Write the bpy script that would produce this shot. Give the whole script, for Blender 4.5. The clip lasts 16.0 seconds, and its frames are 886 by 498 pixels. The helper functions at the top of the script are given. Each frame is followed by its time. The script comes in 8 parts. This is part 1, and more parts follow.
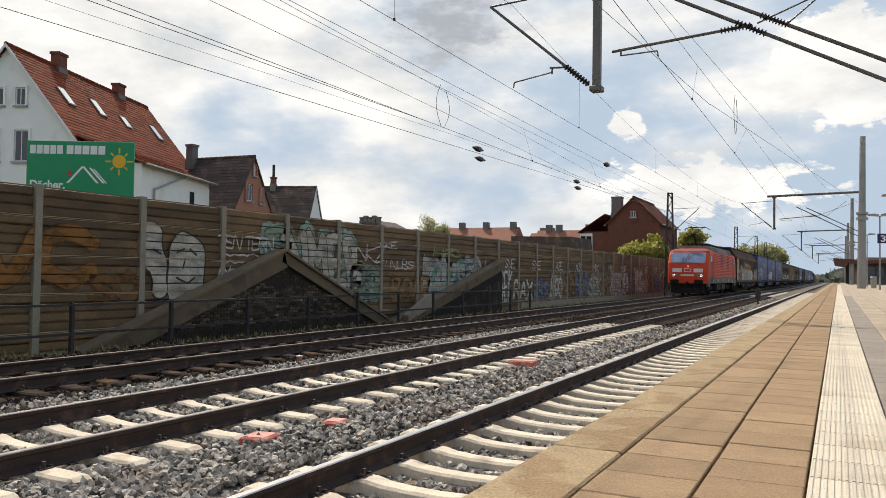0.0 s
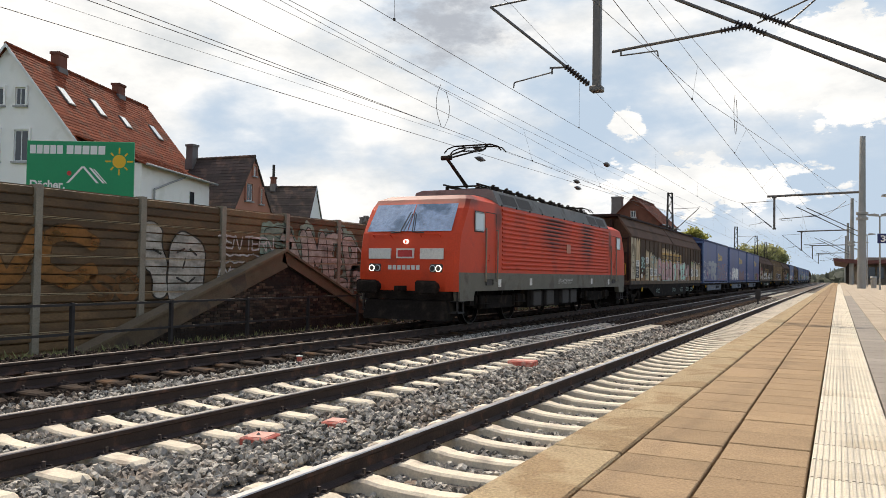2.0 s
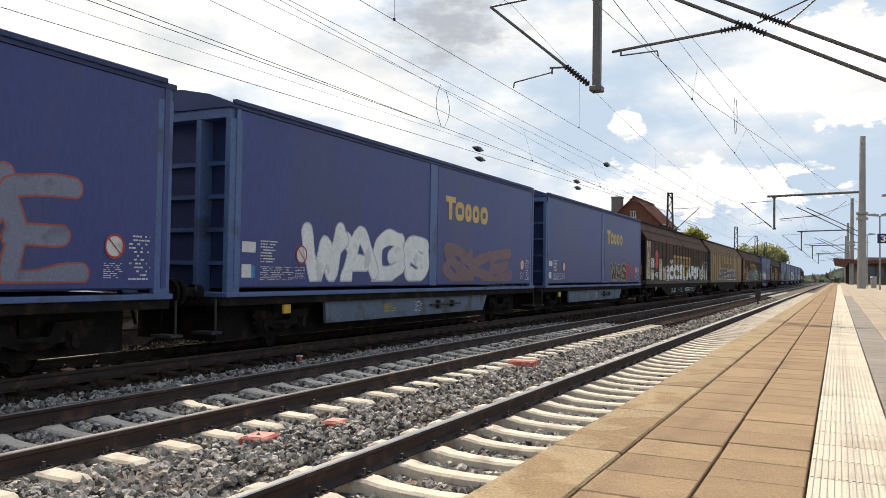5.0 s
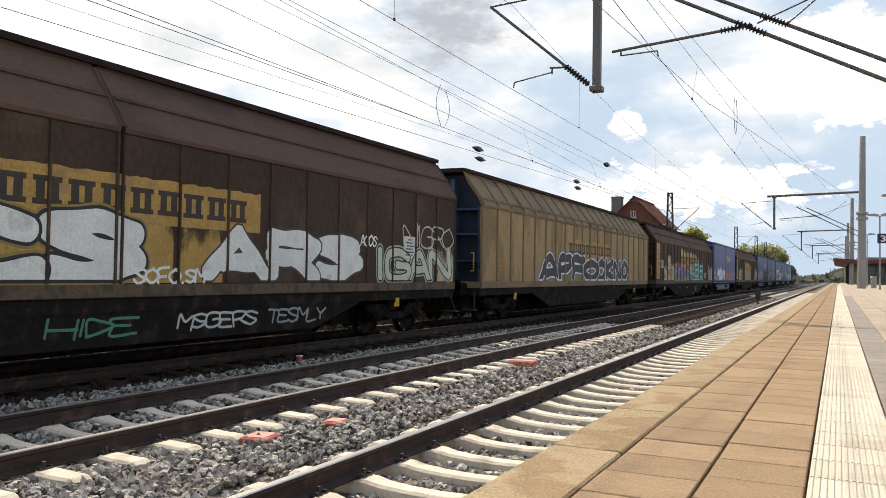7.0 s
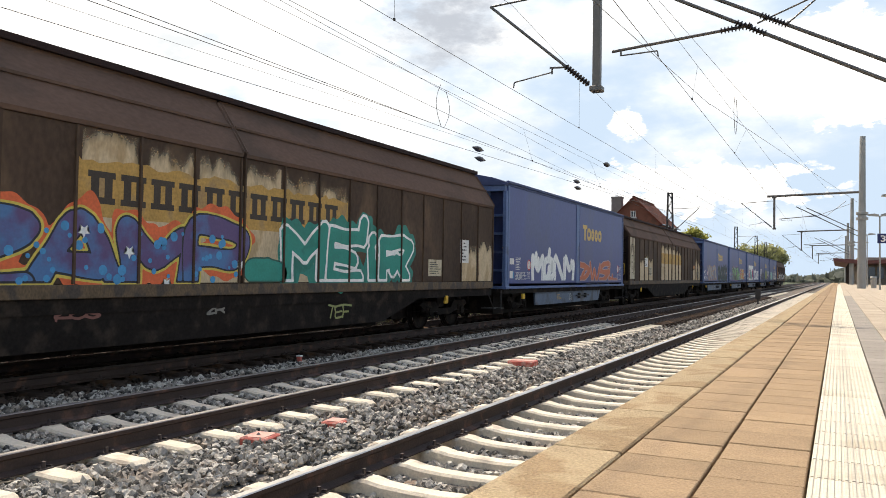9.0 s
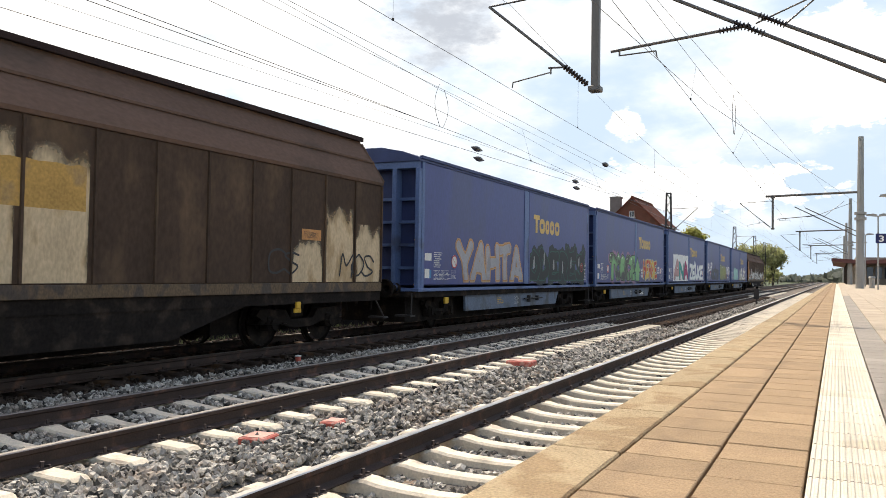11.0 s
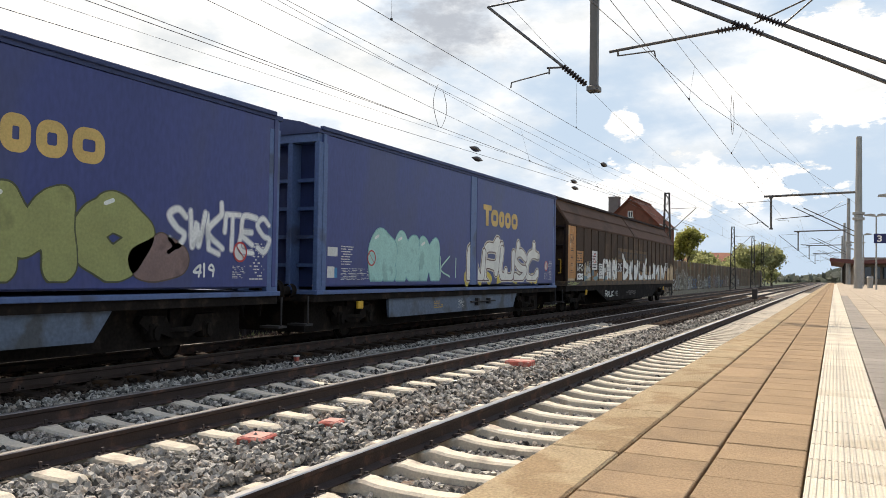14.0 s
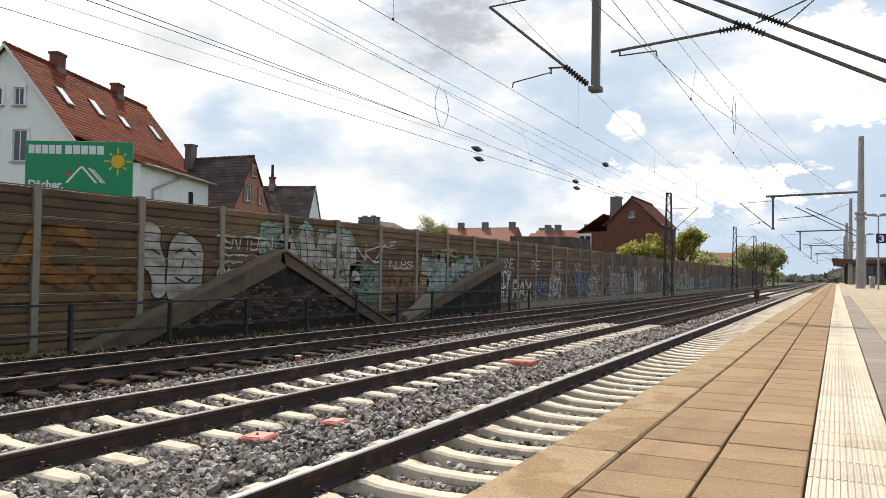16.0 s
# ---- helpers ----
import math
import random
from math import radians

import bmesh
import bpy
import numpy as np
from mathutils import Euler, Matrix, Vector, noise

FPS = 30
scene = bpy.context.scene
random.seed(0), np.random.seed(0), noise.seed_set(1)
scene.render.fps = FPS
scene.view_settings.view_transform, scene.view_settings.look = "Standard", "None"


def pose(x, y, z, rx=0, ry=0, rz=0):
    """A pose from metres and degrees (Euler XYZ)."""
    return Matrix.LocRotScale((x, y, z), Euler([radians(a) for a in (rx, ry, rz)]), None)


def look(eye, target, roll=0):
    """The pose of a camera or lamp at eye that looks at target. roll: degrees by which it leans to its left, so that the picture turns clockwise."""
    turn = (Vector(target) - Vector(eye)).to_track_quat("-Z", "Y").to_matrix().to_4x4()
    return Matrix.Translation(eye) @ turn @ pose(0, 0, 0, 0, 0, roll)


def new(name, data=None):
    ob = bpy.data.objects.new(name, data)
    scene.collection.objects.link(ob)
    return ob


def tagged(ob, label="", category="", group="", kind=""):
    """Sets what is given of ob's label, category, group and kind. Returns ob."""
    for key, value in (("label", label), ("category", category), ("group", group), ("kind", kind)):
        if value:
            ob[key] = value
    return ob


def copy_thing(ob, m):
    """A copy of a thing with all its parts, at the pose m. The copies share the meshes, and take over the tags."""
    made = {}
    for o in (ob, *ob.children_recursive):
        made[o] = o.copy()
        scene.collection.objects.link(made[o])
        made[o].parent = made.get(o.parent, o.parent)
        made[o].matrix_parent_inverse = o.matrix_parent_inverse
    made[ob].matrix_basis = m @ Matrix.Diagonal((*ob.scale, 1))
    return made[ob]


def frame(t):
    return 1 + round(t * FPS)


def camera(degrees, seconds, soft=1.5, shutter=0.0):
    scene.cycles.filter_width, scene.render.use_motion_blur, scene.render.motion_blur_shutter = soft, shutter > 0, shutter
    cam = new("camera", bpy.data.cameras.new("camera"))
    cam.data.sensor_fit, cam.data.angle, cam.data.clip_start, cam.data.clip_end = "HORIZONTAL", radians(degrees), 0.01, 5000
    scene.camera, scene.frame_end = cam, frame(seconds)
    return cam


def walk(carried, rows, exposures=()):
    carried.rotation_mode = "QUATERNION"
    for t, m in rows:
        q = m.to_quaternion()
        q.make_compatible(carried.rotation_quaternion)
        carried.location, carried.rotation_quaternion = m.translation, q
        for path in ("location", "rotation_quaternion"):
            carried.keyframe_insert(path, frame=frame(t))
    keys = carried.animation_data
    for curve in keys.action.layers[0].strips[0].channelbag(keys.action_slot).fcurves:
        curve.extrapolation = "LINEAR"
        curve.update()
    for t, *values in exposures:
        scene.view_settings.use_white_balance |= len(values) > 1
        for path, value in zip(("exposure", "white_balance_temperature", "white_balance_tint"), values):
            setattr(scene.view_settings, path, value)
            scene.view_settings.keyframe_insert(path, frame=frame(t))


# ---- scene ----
cam = camera(58.12, 16.0, soft=0.6)
EYE = Vector((0.0, 0.0, 1.425))


def aim(right):
    """The camera's pose, turned to the right by so many degrees from its first aim."""
    yaw, pitch = radians(26.40 - right), radians(1.731)
    way = Vector((-math.sin(yaw) * math.cos(pitch), math.cos(yaw) * math.cos(pitch), math.sin(pitch)))
    return look(EYE, EYE + way * 10, 0.90)


walk(cam, [(0.0, aim(0)), (9.2, aim(0)), (10.3, aim(0.05)), (11.4, aim(0.12)), (12.5, aim(0.18)), (13.5, aim(0.20)),
           (14.5, aim(0.19)), (15.4, aim(0.14)), (16.0, aim(0.08))],
     exposures=[(0.0, 0.02, 6860, 10), (2.5, 0.16, 6860, 10), (7.0, 0.28, 6860, 10), (9.0, 0.44, 6860, 10), (12.8, 0.52, 6860, 10), (13.6, 0.34, 6860, 10), (14.1, 0.28, 6860, 10), (15.0, 0.42, 6860, 10), (16.0, 0.26, 6860, 10)])

# ---- light ----
SUN_AZ, SUN_EL = 50.0, 50.0  # degrees to the left of +y, and above the horizon
SUN_DIR = Vector((-math.sin(radians(SUN_AZ)) * math.cos(radians(SUN_EL)), math.cos(radians(SUN_AZ)) * math.cos(radians(SUN_EL)), math.sin(radians(SUN_EL))))
world = bpy.data.worlds.new("sky")
scene.world = world
world.use_nodes = True
wn = world.node_tree.nodes
sky = wn.new("ShaderNodeTexSky")
sky.sky_type, sky.sun_disc = "NISHITA", False
sky.sun_elevation, sky.sun_rotation = radians(SUN_EL), radians(-SUN_AZ)
sky.air_density, sky.dust_density = 1.0, 2.5
world.node_tree.links.new(sky.outputs[0], wn["Background"].inputs[0])
wn["Background"].inputs[1].default_value = 0.2
sun = new("sun", bpy.data.lights.new("sun", "SUN"))
sun.data.energy, sun.data.angle, sun.data.color = 4.0, radians(0.6), (1.0, 0.93, 0.82)
sun.matrix_world = look(SUN_DIR * 50, (0, 0, 0))


# ---- materials ----
def mat(name, color, rough=0.7, metal=0.0, vary=0.25, scale=3.0, fine=40.0, bump=0.15, tint=None, patch=0.0, rnd=0.0, stretch=(1, 1, 1), isle=False, spec=0.4):
    """A surface with colour that varies at two scales, fine relief, and wear of another tint in patches."""
    m = bpy.data.materials.new(name)
    m.use_nodes = True
    n, l = m.node_tree.nodes, m.node_tree.links
    b = n["Principled BSDF"]
    b.inputs["Roughness"].default_value, b.inputs["Metallic"].default_value = rough, metal
    b.inputs["Specular IOR Level"].default_value = spec
    tc, mp = n.new("ShaderNodeTexCoord"), n.new("ShaderNodeMapping")
    mp.inputs["Scale"].default_value = stretch
    l.new(tc.outputs["Object"], mp.inputs[0])
    if rnd and not isle:  # alike pieces differ in their stains
        which, far = n.new("ShaderNodeObjectInfo"), n.new("ShaderNodeMath")
        far.operation = "MULTIPLY"
        far.inputs[1].default_value = 61.0
        l.new(which.outputs["Random"], far.inputs[0])
        l.new(far.outputs[0], mp.inputs["Location"])
    big, small = n.new("ShaderNodeTexNoise"), n.new("ShaderNodeTexNoise")
    big.inputs["Scale"].default_value, small.inputs["Scale"].default_value = scale, fine
    big.inputs["Detail"].default_value, small.inputs["Detail"].default_value = 5, 4
    l.new(mp.outputs[0], big.inputs["Vector"]), l.new(mp.outputs[0], small.inputs["Vector"])
    ramp = n.new("ShaderNodeMapRange")
    ramp.inputs[1].default_value, ramp.inputs[2].default_value = 0.3, 0.7
    ramp.inputs[3].default_value, ramp.inputs[4].default_value = 1 - vary, 1 + vary
    add = n.new("ShaderNodeMath")
    add.operation = "MULTIPLY_ADD"
    add.inputs[1].default_value = 0.5
    l.new(small.outputs[0], add.inputs[0])
    half = n.new("ShaderNodeMath")
    half.operation = "MULTIPLY"
    half.inputs[1].default_value = 0.5
    l.new(big.outputs[0], half.inputs[0])
    l.new(half.outputs[0], add.inputs[2])
    l.new(add.outputs[0], ramp.inputs[0])
    base = None
    if tint:
        mix = n.new("ShaderNodeMix")
        mix.data_type = "RGBA"
        mix.inputs[6].default_value, mix.inputs[7].default_value = (*color, 1), (*tint, 1)
        wear = n.new("ShaderNodeMapRange")
        wear.inputs[1].default_value, wear.inputs[2].default_value = 0.62 - patch * 0.3, 0.72 - patch * 0.3
        l.new(big.outputs[0], wear.inputs[0])
        l.new(wear.outputs[0], mix.inputs[0])
        base = mix.outputs[2]
    mul = n.new("ShaderNodeVectorMath")
    mul.operation = "SCALE"
    if base:
        l.new(base, mul.inputs[0])
    else:
        mul.inputs[0].default_value = color
    value = ramp.outputs[0]
    if rnd:
        info = n.new("ShaderNodeNewGeometry" if isle else "ShaderNodeObjectInfo")
        r = n.new("ShaderNodeMapRange")
        r.inputs[3].default_value, r.inputs[4].default_value = 1 - rnd, 1 + rnd
        l.new(info.outputs["Random Per Island" if isle else "Random"], r.inputs[0])
        k = n.new("ShaderNodeMath")
        k.operation = "MULTIPLY"
        l.new(value, k.inputs[0]), l.new(r.outputs[0], k.inputs[1])
        value = k.outputs[0]
    l.new(value, mul.inputs["Scale"])
    l.new(mul.outputs[0], b.inputs["Base Color"])
    if bump:
        bp = n.new("ShaderNodeBump")
        bp.inputs["Strength"].default_value, bp.inputs["Distance"].default_value = bump, 0.02
        l.new(small.outputs[0], bp.inputs["Height"])
        l.new(bp.outputs[0], b.inputs["Normal"])
    return m


def glow(name, color, strength):
    m = bpy.data.materials.new(name)
    m.use_nodes = True
    b = m.node_tree.nodes["Principled BSDF"]
    b.inputs["Base Color"].default_value = (*color, 1)
    b.inputs["Emission Color"].default_value, b.inputs["Emission Strength"].default_value = (*color, 1), strength
    return m


def glass(name, color, rough=0.05):
    m = bpy.data.materials.new(name)
    m.use_nodes = True
    b = m.node_tree.nodes["Principled BSDF"]
    b.inputs["Base Color"].default_value, b.inputs["Roughness"].default_value = (*color, 1), rough
    b.inputs["Specular IOR Level"].default_value = 0.8
    return m


M_GROUND = mat("earth", (0.06, 0.05, 0.035), 0.95, vary=0.5, scale=0.4, fine=9, tint=(0.06, 0.09, 0.03), patch=0.6)
M_BALLAST = mat("ballast_grey", (0.12, 0.105, 0.09), 0.95, vary=0.9, scale=1.2, fine=22, bump=1.0, tint=(0.14, 0.1, 0.07), patch=0.4)
M_STONE = mat("crushed_stone", (0.31, 0.282, 0.24), 0.9, vary=0.4, scale=2, fine=60, bump=0.4, rnd=0.92, isle=True, tint=(0.2, 0.165, 0.13), patch=0.3)
M_RUSTY_STONE = mat("rust_stained_stone", (0.05, 0.036, 0.027), 0.95, vary=0.5, scale=2, fine=50, bump=0.4, rnd=0.7, isle=True, tint=(0.036, 0.025, 0.018), patch=0.4, spec=0.1)
M_SLEEPER = mat("sleeper_concrete", (0.60, 0.52, 0.40), 0.85, vary=0.25, scale=2.5, fine=45, bump=0.3, tint=(0.36, 0.3, 0.23), patch=0.15, rnd=0.12)
M_SLEEPER_OLD = mat("stained_sleeper", (0.04, 0.028, 0.021), 0.95, vary=0.4, scale=3, fine=30, bump=0.3, tint=(0.07, 0.04, 0.022), patch=0.3, rnd=0.25, spec=0.1)
M_RAIL = mat("rusty_rail", (0.045, 0.027, 0.02), 0.75, vary=0.4, scale=4, fine=60, bump=0.2, tint=(0.09, 0.045, 0.03), patch=0.2)
M_RAILTOP = mat("polished_rail_head", (0.5, 0.48, 0.46), 0.32, metal=0.9, vary=0.15, scale=3, fine=50, bump=0.05)
M_RAILTOP_DULL = mat("dull_rail_head", (0.2, 0.18, 0.165), 0.42, metal=0.7, vary=0.2, scale=3, fine=50, bump=0.05)
M_RAILTOP_WORN = mat("worn_rail_head", (0.11, 0.09, 0.075), 0.6, metal=0.4, vary=0.2, scale=3, fine=50, bump=0.05, spec=0.2)
M_CLIP = mat("rusty_clip", (0.05, 0.035, 0.03), 0.8, vary=0.4)
M_EDGE = mat("edge_concrete", (0.385, 0.29, 0.172), 0.94, vary=0.42, scale=3.2, fine=85, bump=0.9, tint=(0.26, 0.18, 0.1), patch=0.36, rnd=0.08, spec=0.2)
M_PAVER = mat("tan_paver", (0.312, 0.214, 0.124), 0.92, vary=0.32, scale=2.4, fine=110, bump=0.5, tint=(0.25, 0.172, 0.1), patch=0.4, rnd=0.12, spec=0.2)
M_PAVER_GREY = mat("grey_paver", (0.24, 0.207, 0.17), 0.9, vary=0.25, scale=1.6, fine=110, bump=0.3, rnd=0.1)
M_PAVER_WIDE = mat("sand_paver", (0.36, 0.29, 0.21), 0.9, vary=0.25, scale=1.6, fine=90, bump=0.3, rnd=0.1)
M_TACTILE = mat("white_tactile", (0.55, 0.49, 0.39), 0.85, vary=0.2, scale=2, fine=80, bump=0.2, tint=(0.43, 0.37, 0.28), patch=0.2, rnd=0.08, spec=0.2)
M_JOINT = mat("joint_dirt", (0.1, 0.085, 0.06), 0.98, vary=0.5, scale=4, fine=60, bump=0.4, tint=(0.07, 0.1, 0.03), patch=0.1)
M_BARRIER = mat("barrier_panel", (0.178, 0.104, 0.046), 0.7, vary=0.4, scale=1.3, fine=30, bump=0.15, tint=(0.1, 0.062, 0.03), patch=0.45, rnd=0.26, stretch=(1, 0.35, 1))
M_POST = mat("galvanised_post", (0.30, 0.255, 0.185), 0.75, metal=0.1, vary=0.3, scale=2, fine=30, tint=(0.2, 0.155, 0.1), patch=0.3)
M_LEDGE = mat("lit_ledge", (0.42, 0.31, 0.18), 0.85, vary=0.5, scale=1.5, fine=20, stretch=(1, 0.3, 1))
M_BEAM = mat("old_concrete", (0.16, 0.115, 0.068), 0.95, vary=0.4, scale=1.5, fine=35, bump=0.4, tint=(0.09, 0.07, 0.05), patch=0.4)
M_COPING = mat("worn_coping", (0.2, 0.143, 0.085), 0.95, vary=0.4, scale=1.5, fine=35, bump=0.4, tint=(0.13, 0.1, 0.065), patch=0.35)
M_BRICK_DARK = mat("sooty_brick", (0.062, 0.042, 0.027), 0.9, vary=0.6, scale=3, fine=50, bump=0.5, rnd=0.75, tint=(0.13, 0.09, 0.06), patch=0.15)
M_MORTAR_DARK = mat("sooty_mortar", (0.02, 0.016, 0.013), 0.95, vary=0.5)
M_IRON = mat("dark_iron", (0.035, 0.03, 0.027), 0.7, vary=0.4)
M_STEEL = mat("mast_steel", (0.30, 0.29, 0.27), 0.55, metal=0.4, vary=0.2, scale=1, fine=30)
M_TUBE = mat("cantilever_tube", (0.13, 0.12, 0.11), 0.5, metal=0.5, vary=0.25)
M_INSUL = mat("brown_insulator", (0.03, 0.022, 0.02), 0.3, vary=0.2)
M_WIRE = mat("copper_wire", (0.13, 0.12, 0.115), 0.6, metal=0.3, vary=0.1)


# ---- mesh helpers ----
def box(bm, x0, x1, y0, y1, z0, z1, bevel=0.0):
    v = [bm.verts.new((x, y, z)) for x in (x0, x1) for y in (y0, y1) for z in (z0, z1)]
    faces = [bm.faces.new([v[i] for i in f]) for f in ((0, 1, 3, 2), (4, 6, 7, 5), (0, 4, 5, 1), (2, 3, 7, 6), (0, 2, 6, 4), (1, 5, 7, 3))]
    if bevel:
        bmesh.ops.bevel(bm, geom=list({e for f in faces for e in f.edges}), offset=bevel, segments=1, affect="EDGES")
    return faces


def tube(bm, a, b, r, n=8, r2=None, caps=True):
    a, b = Vector(a), Vector(b)
    q = (b - a).to_track_quat("Z", "Y")
    rings = []
    for c, rad in ((a, r), (b, r if r2 is None else r2)):
        rings.append([bm.verts.new(c + q @ Vector((rad * math.cos(2 * math.pi * i / n), rad * math.sin(2 * math.pi * i / n), 0))) for i in range(n)])
    for i in range(n):
        j = (i + 1) % n
        bm.faces.new((rings[0][i], rings[0][j], rings[1][j], rings[1][i]))
    if caps:
        bm.faces.new(rings[0][::-1]), bm.faces.new(rings[1])


def lathe(bm, a, b, prof, n=10):
    """Rings of (share of the way, radius) along the line from a to b."""
    a, b = Vector(a), Vector(b)
    for (s, r), (s2, r2) in zip(prof, prof[1:]):
        tube(bm, a.lerp(b, s), a.lerp(b, s2), max(r, 1e-4), n, max(r2, 1e-4), caps=False)
    bmesh.ops.remove_doubles(bm, verts=bm.verts, dist=1e-5)


def prism(bm, poly, axis, a, b):
    """Extrudes a polygon given in the plane across axis from a to b along it."""
    def at(p, c):
        return {"x": (c, p[0], p[1]), "y": (p[0], c, p[1]), "z": (p[0], p[1], c)}[axis]
    va, vb = [bm.verts.new(at(p, a)) for p in poly], [bm.verts.new(at(p, b)) for p in poly]
    bm.faces.new(va), bm.faces.new(vb[::-1])
    for i in range(len(poly)):
        j = (i + 1) % len(poly)
        bm.faces.new((va[j], va[i], vb[i], vb[j]))


def mesh(name, bm, material, smooth=False):
    bmesh.ops.recalc_face_normals(bm, faces=bm.faces)
    me = bpy.data.meshes.new(name)
    bm.to_mesh(me)
    bm.free()
    for m in material if isinstance(material, (list, tuple)) else (material,):
        me.materials.append(m)
    if smooth:
        me.polygons.foreach_set("use_smooth", [True] * len(me.polygons))
    return me


def part(name, bm, material, parent=None, label="", smooth=False):
    ob = new(name, mesh(name, bm, material, smooth))
    ob.parent = parent
    if label:
        tagged(ob, label)
    return ob


def piece(name, me, parent, at, rz=0.0):
    """One more object on shared mesh data, under parent."""
    ob = new(name, me)
    ob.parent = parent
    ob.location, ob.rotation_euler = at, (0, 0, rz)
    return ob


def thing(name, label, category, group="", at=(0, 0, 0), kind=""):
    ob = new(name)
    ob.empty_display_size = 0.2
    ob.location = at
    return tagged(ob, label, category, group, kind)


def B():
    return bmesh.new()


def soup(name, verts, faces, material, parent=None):
    me = bpy.data.meshes.new(name)
    me.from_pydata(verts, [], faces)
    me.materials.append(material)
    ob = new(name, me)
    ob.parent = parent
    return ob
# ---- ground and tracks ----
GZ, BZ, PZ = -0.6, -0.27, 0.758   # ground, ballast, platform surface
bm = B()
box(bm, -2500, 2500, -2500, 2500, GZ - 0.5, GZ)
tagged(part("ground", bm, M_GROUND), "bare brown earth with weeds beside the railway", "ground", kind="structure")
bm = B()
prism(bm, [(-14.6, GZ - 0.1), (-13.9, BZ - 0.12), (-13.0, BZ + 0.03), (-4.3, BZ + 0.035), (-4.0, BZ), (-1.06, BZ), (-1.06, GZ - 0.1)], "y", -15, 420)
tagged(part("ballast_bed", bm, M_BALLAST), "bed of grey-brown crushed stone under the tracks", "ballast", kind="structure")

TRACKS = ((1, -2.648, 5.80, M_RAILTOP), (2, -6.440, 4.137, M_RAILTOP_DULL), (3, -10.23, 4.3, M_RAILTOP_WORN))


def rail_mesh(x, top):
    bm = B()
    prof = [(-0.075, -0.172), (0.075, -0.172), (0.075, -0.160), (0.012, -0.135), (0.009, -0.055), (0.034, -0.040), (0.036, -0.008), (0.028, 0.0),
            (-0.028, 0.0), (-0.036, -0.008), (-0.034, -0.040), (-0.009, -0.055), (-0.012, -0.135), (-0.075, -0.160)]
    prism(bm, [(x + a, b) for a, b in prof], "y", -15, 400)
    me = mesh("rail", bm, (M_RAIL, top))
    for p in me.polygons:
        if p.center.z > -0.006 and p.normal.z > 0.4:
            p.material_index = 1
    return me


def sleeper_mesh(name, m):
    """A prestressed sleeper: high at both rail seats, waisted and lower between them, its edges chamfered."""
    bm = B()
    half = [(0.0, -0.198, 0.09), (0.25, -0.192, 0.092), (0.45, -0.178, 0.1), (0.56, -0.156, 0.11), (0.63, -0.153, 0.11), (0.66, -0.172, 0.115), (0.845, -0.172, 0.115),
            (0.875, -0.153, 0.11), (0.95, -0.156, 0.11), (1.08, -0.162, 0.11), (1.25, -0.162, 0.105), (1.30, -0.19, 0.095)]
    st = [(-x, z, w) for x, z, w in half[::-1]] + half[1:]
    rows = []
    for x, z, w in st:
        rows.append([bm.verts.new(p) for p in ((x, -w - 0.02, -0.42), (x, -w, z - 0.02), (x, -w + 0.025, z), (x, w - 0.025, z), (x, w, z - 0.02), (x, w + 0.02, -0.42))])
    for a, b in zip(rows, rows[1:]):
        for i in range(5):
            bm.faces.new((a[i], a[i + 1], b[i + 1], b[i]))
    bm.faces.new(rows[0]), bm.faces.new(rows[-1][::-1])
    return mesh(name, bm, m)


SLEEPER, SLEEPER_OLD = sleeper_mesh("sleeper", M_SLEEPER), sleeper_mesh("sleeper_old", M_SLEEPER_OLD)
bm = B()
for s in (-1, 1):
    box(bm, s * 0.09 - 0.05, s * 0.09 + 0.05, -0.07, 0.07, -0.172, -0.15)
    tube(bm, (s * 0.105, 0, -0.16), (s * 0.105, 0, -0.10), 0.017, 6)
    tube(bm, (s * 0.06, -0.05, -0.145), (s * 0.14, -0.05, -0.135), 0.009, 5)
    tube(bm, (s * 0.06, 0.05, -0.145), (s * 0.14, 0.05, -0.135), 0.009, 5)
CLIP = mesh("fastening", bm, M_CLIP)
tracks = {}
for no, cx, ph, top in TRACKS:
    tr = thing("track_%d" % no, {1: "railway track on pale concrete sleepers beside the platform", 2: "middle railway track with dull rails on concrete sleepers",
                                 3: "far railway track on dark rust-stained sleepers"}[no], "track", "railway tracks", kind="structure")
    tracks[no] = tr
    for s in (-1, 1):
        ob = new("rail", rail_mesh(cx + s * 0.7525, top))
        ob.parent = tr
    first = int((ph + 8) / 0.6)
    for i in range(-first, 160):
        y = ph + 0.125 + 0.6 * i
        old = no == 3 or (no == 2 and 27 < y < 75)
        piece("sleeper", SLEEPER_OLD if old else SLEEPER, tr, (cx, y, random.uniform(-0.006, 0.0)), random.uniform(-0.006, 0.006))
        if y < 45:
            for s in (-1, 1):
                piece("fastening", CLIP, tr, (cx + s * 0.7525, y, 0))


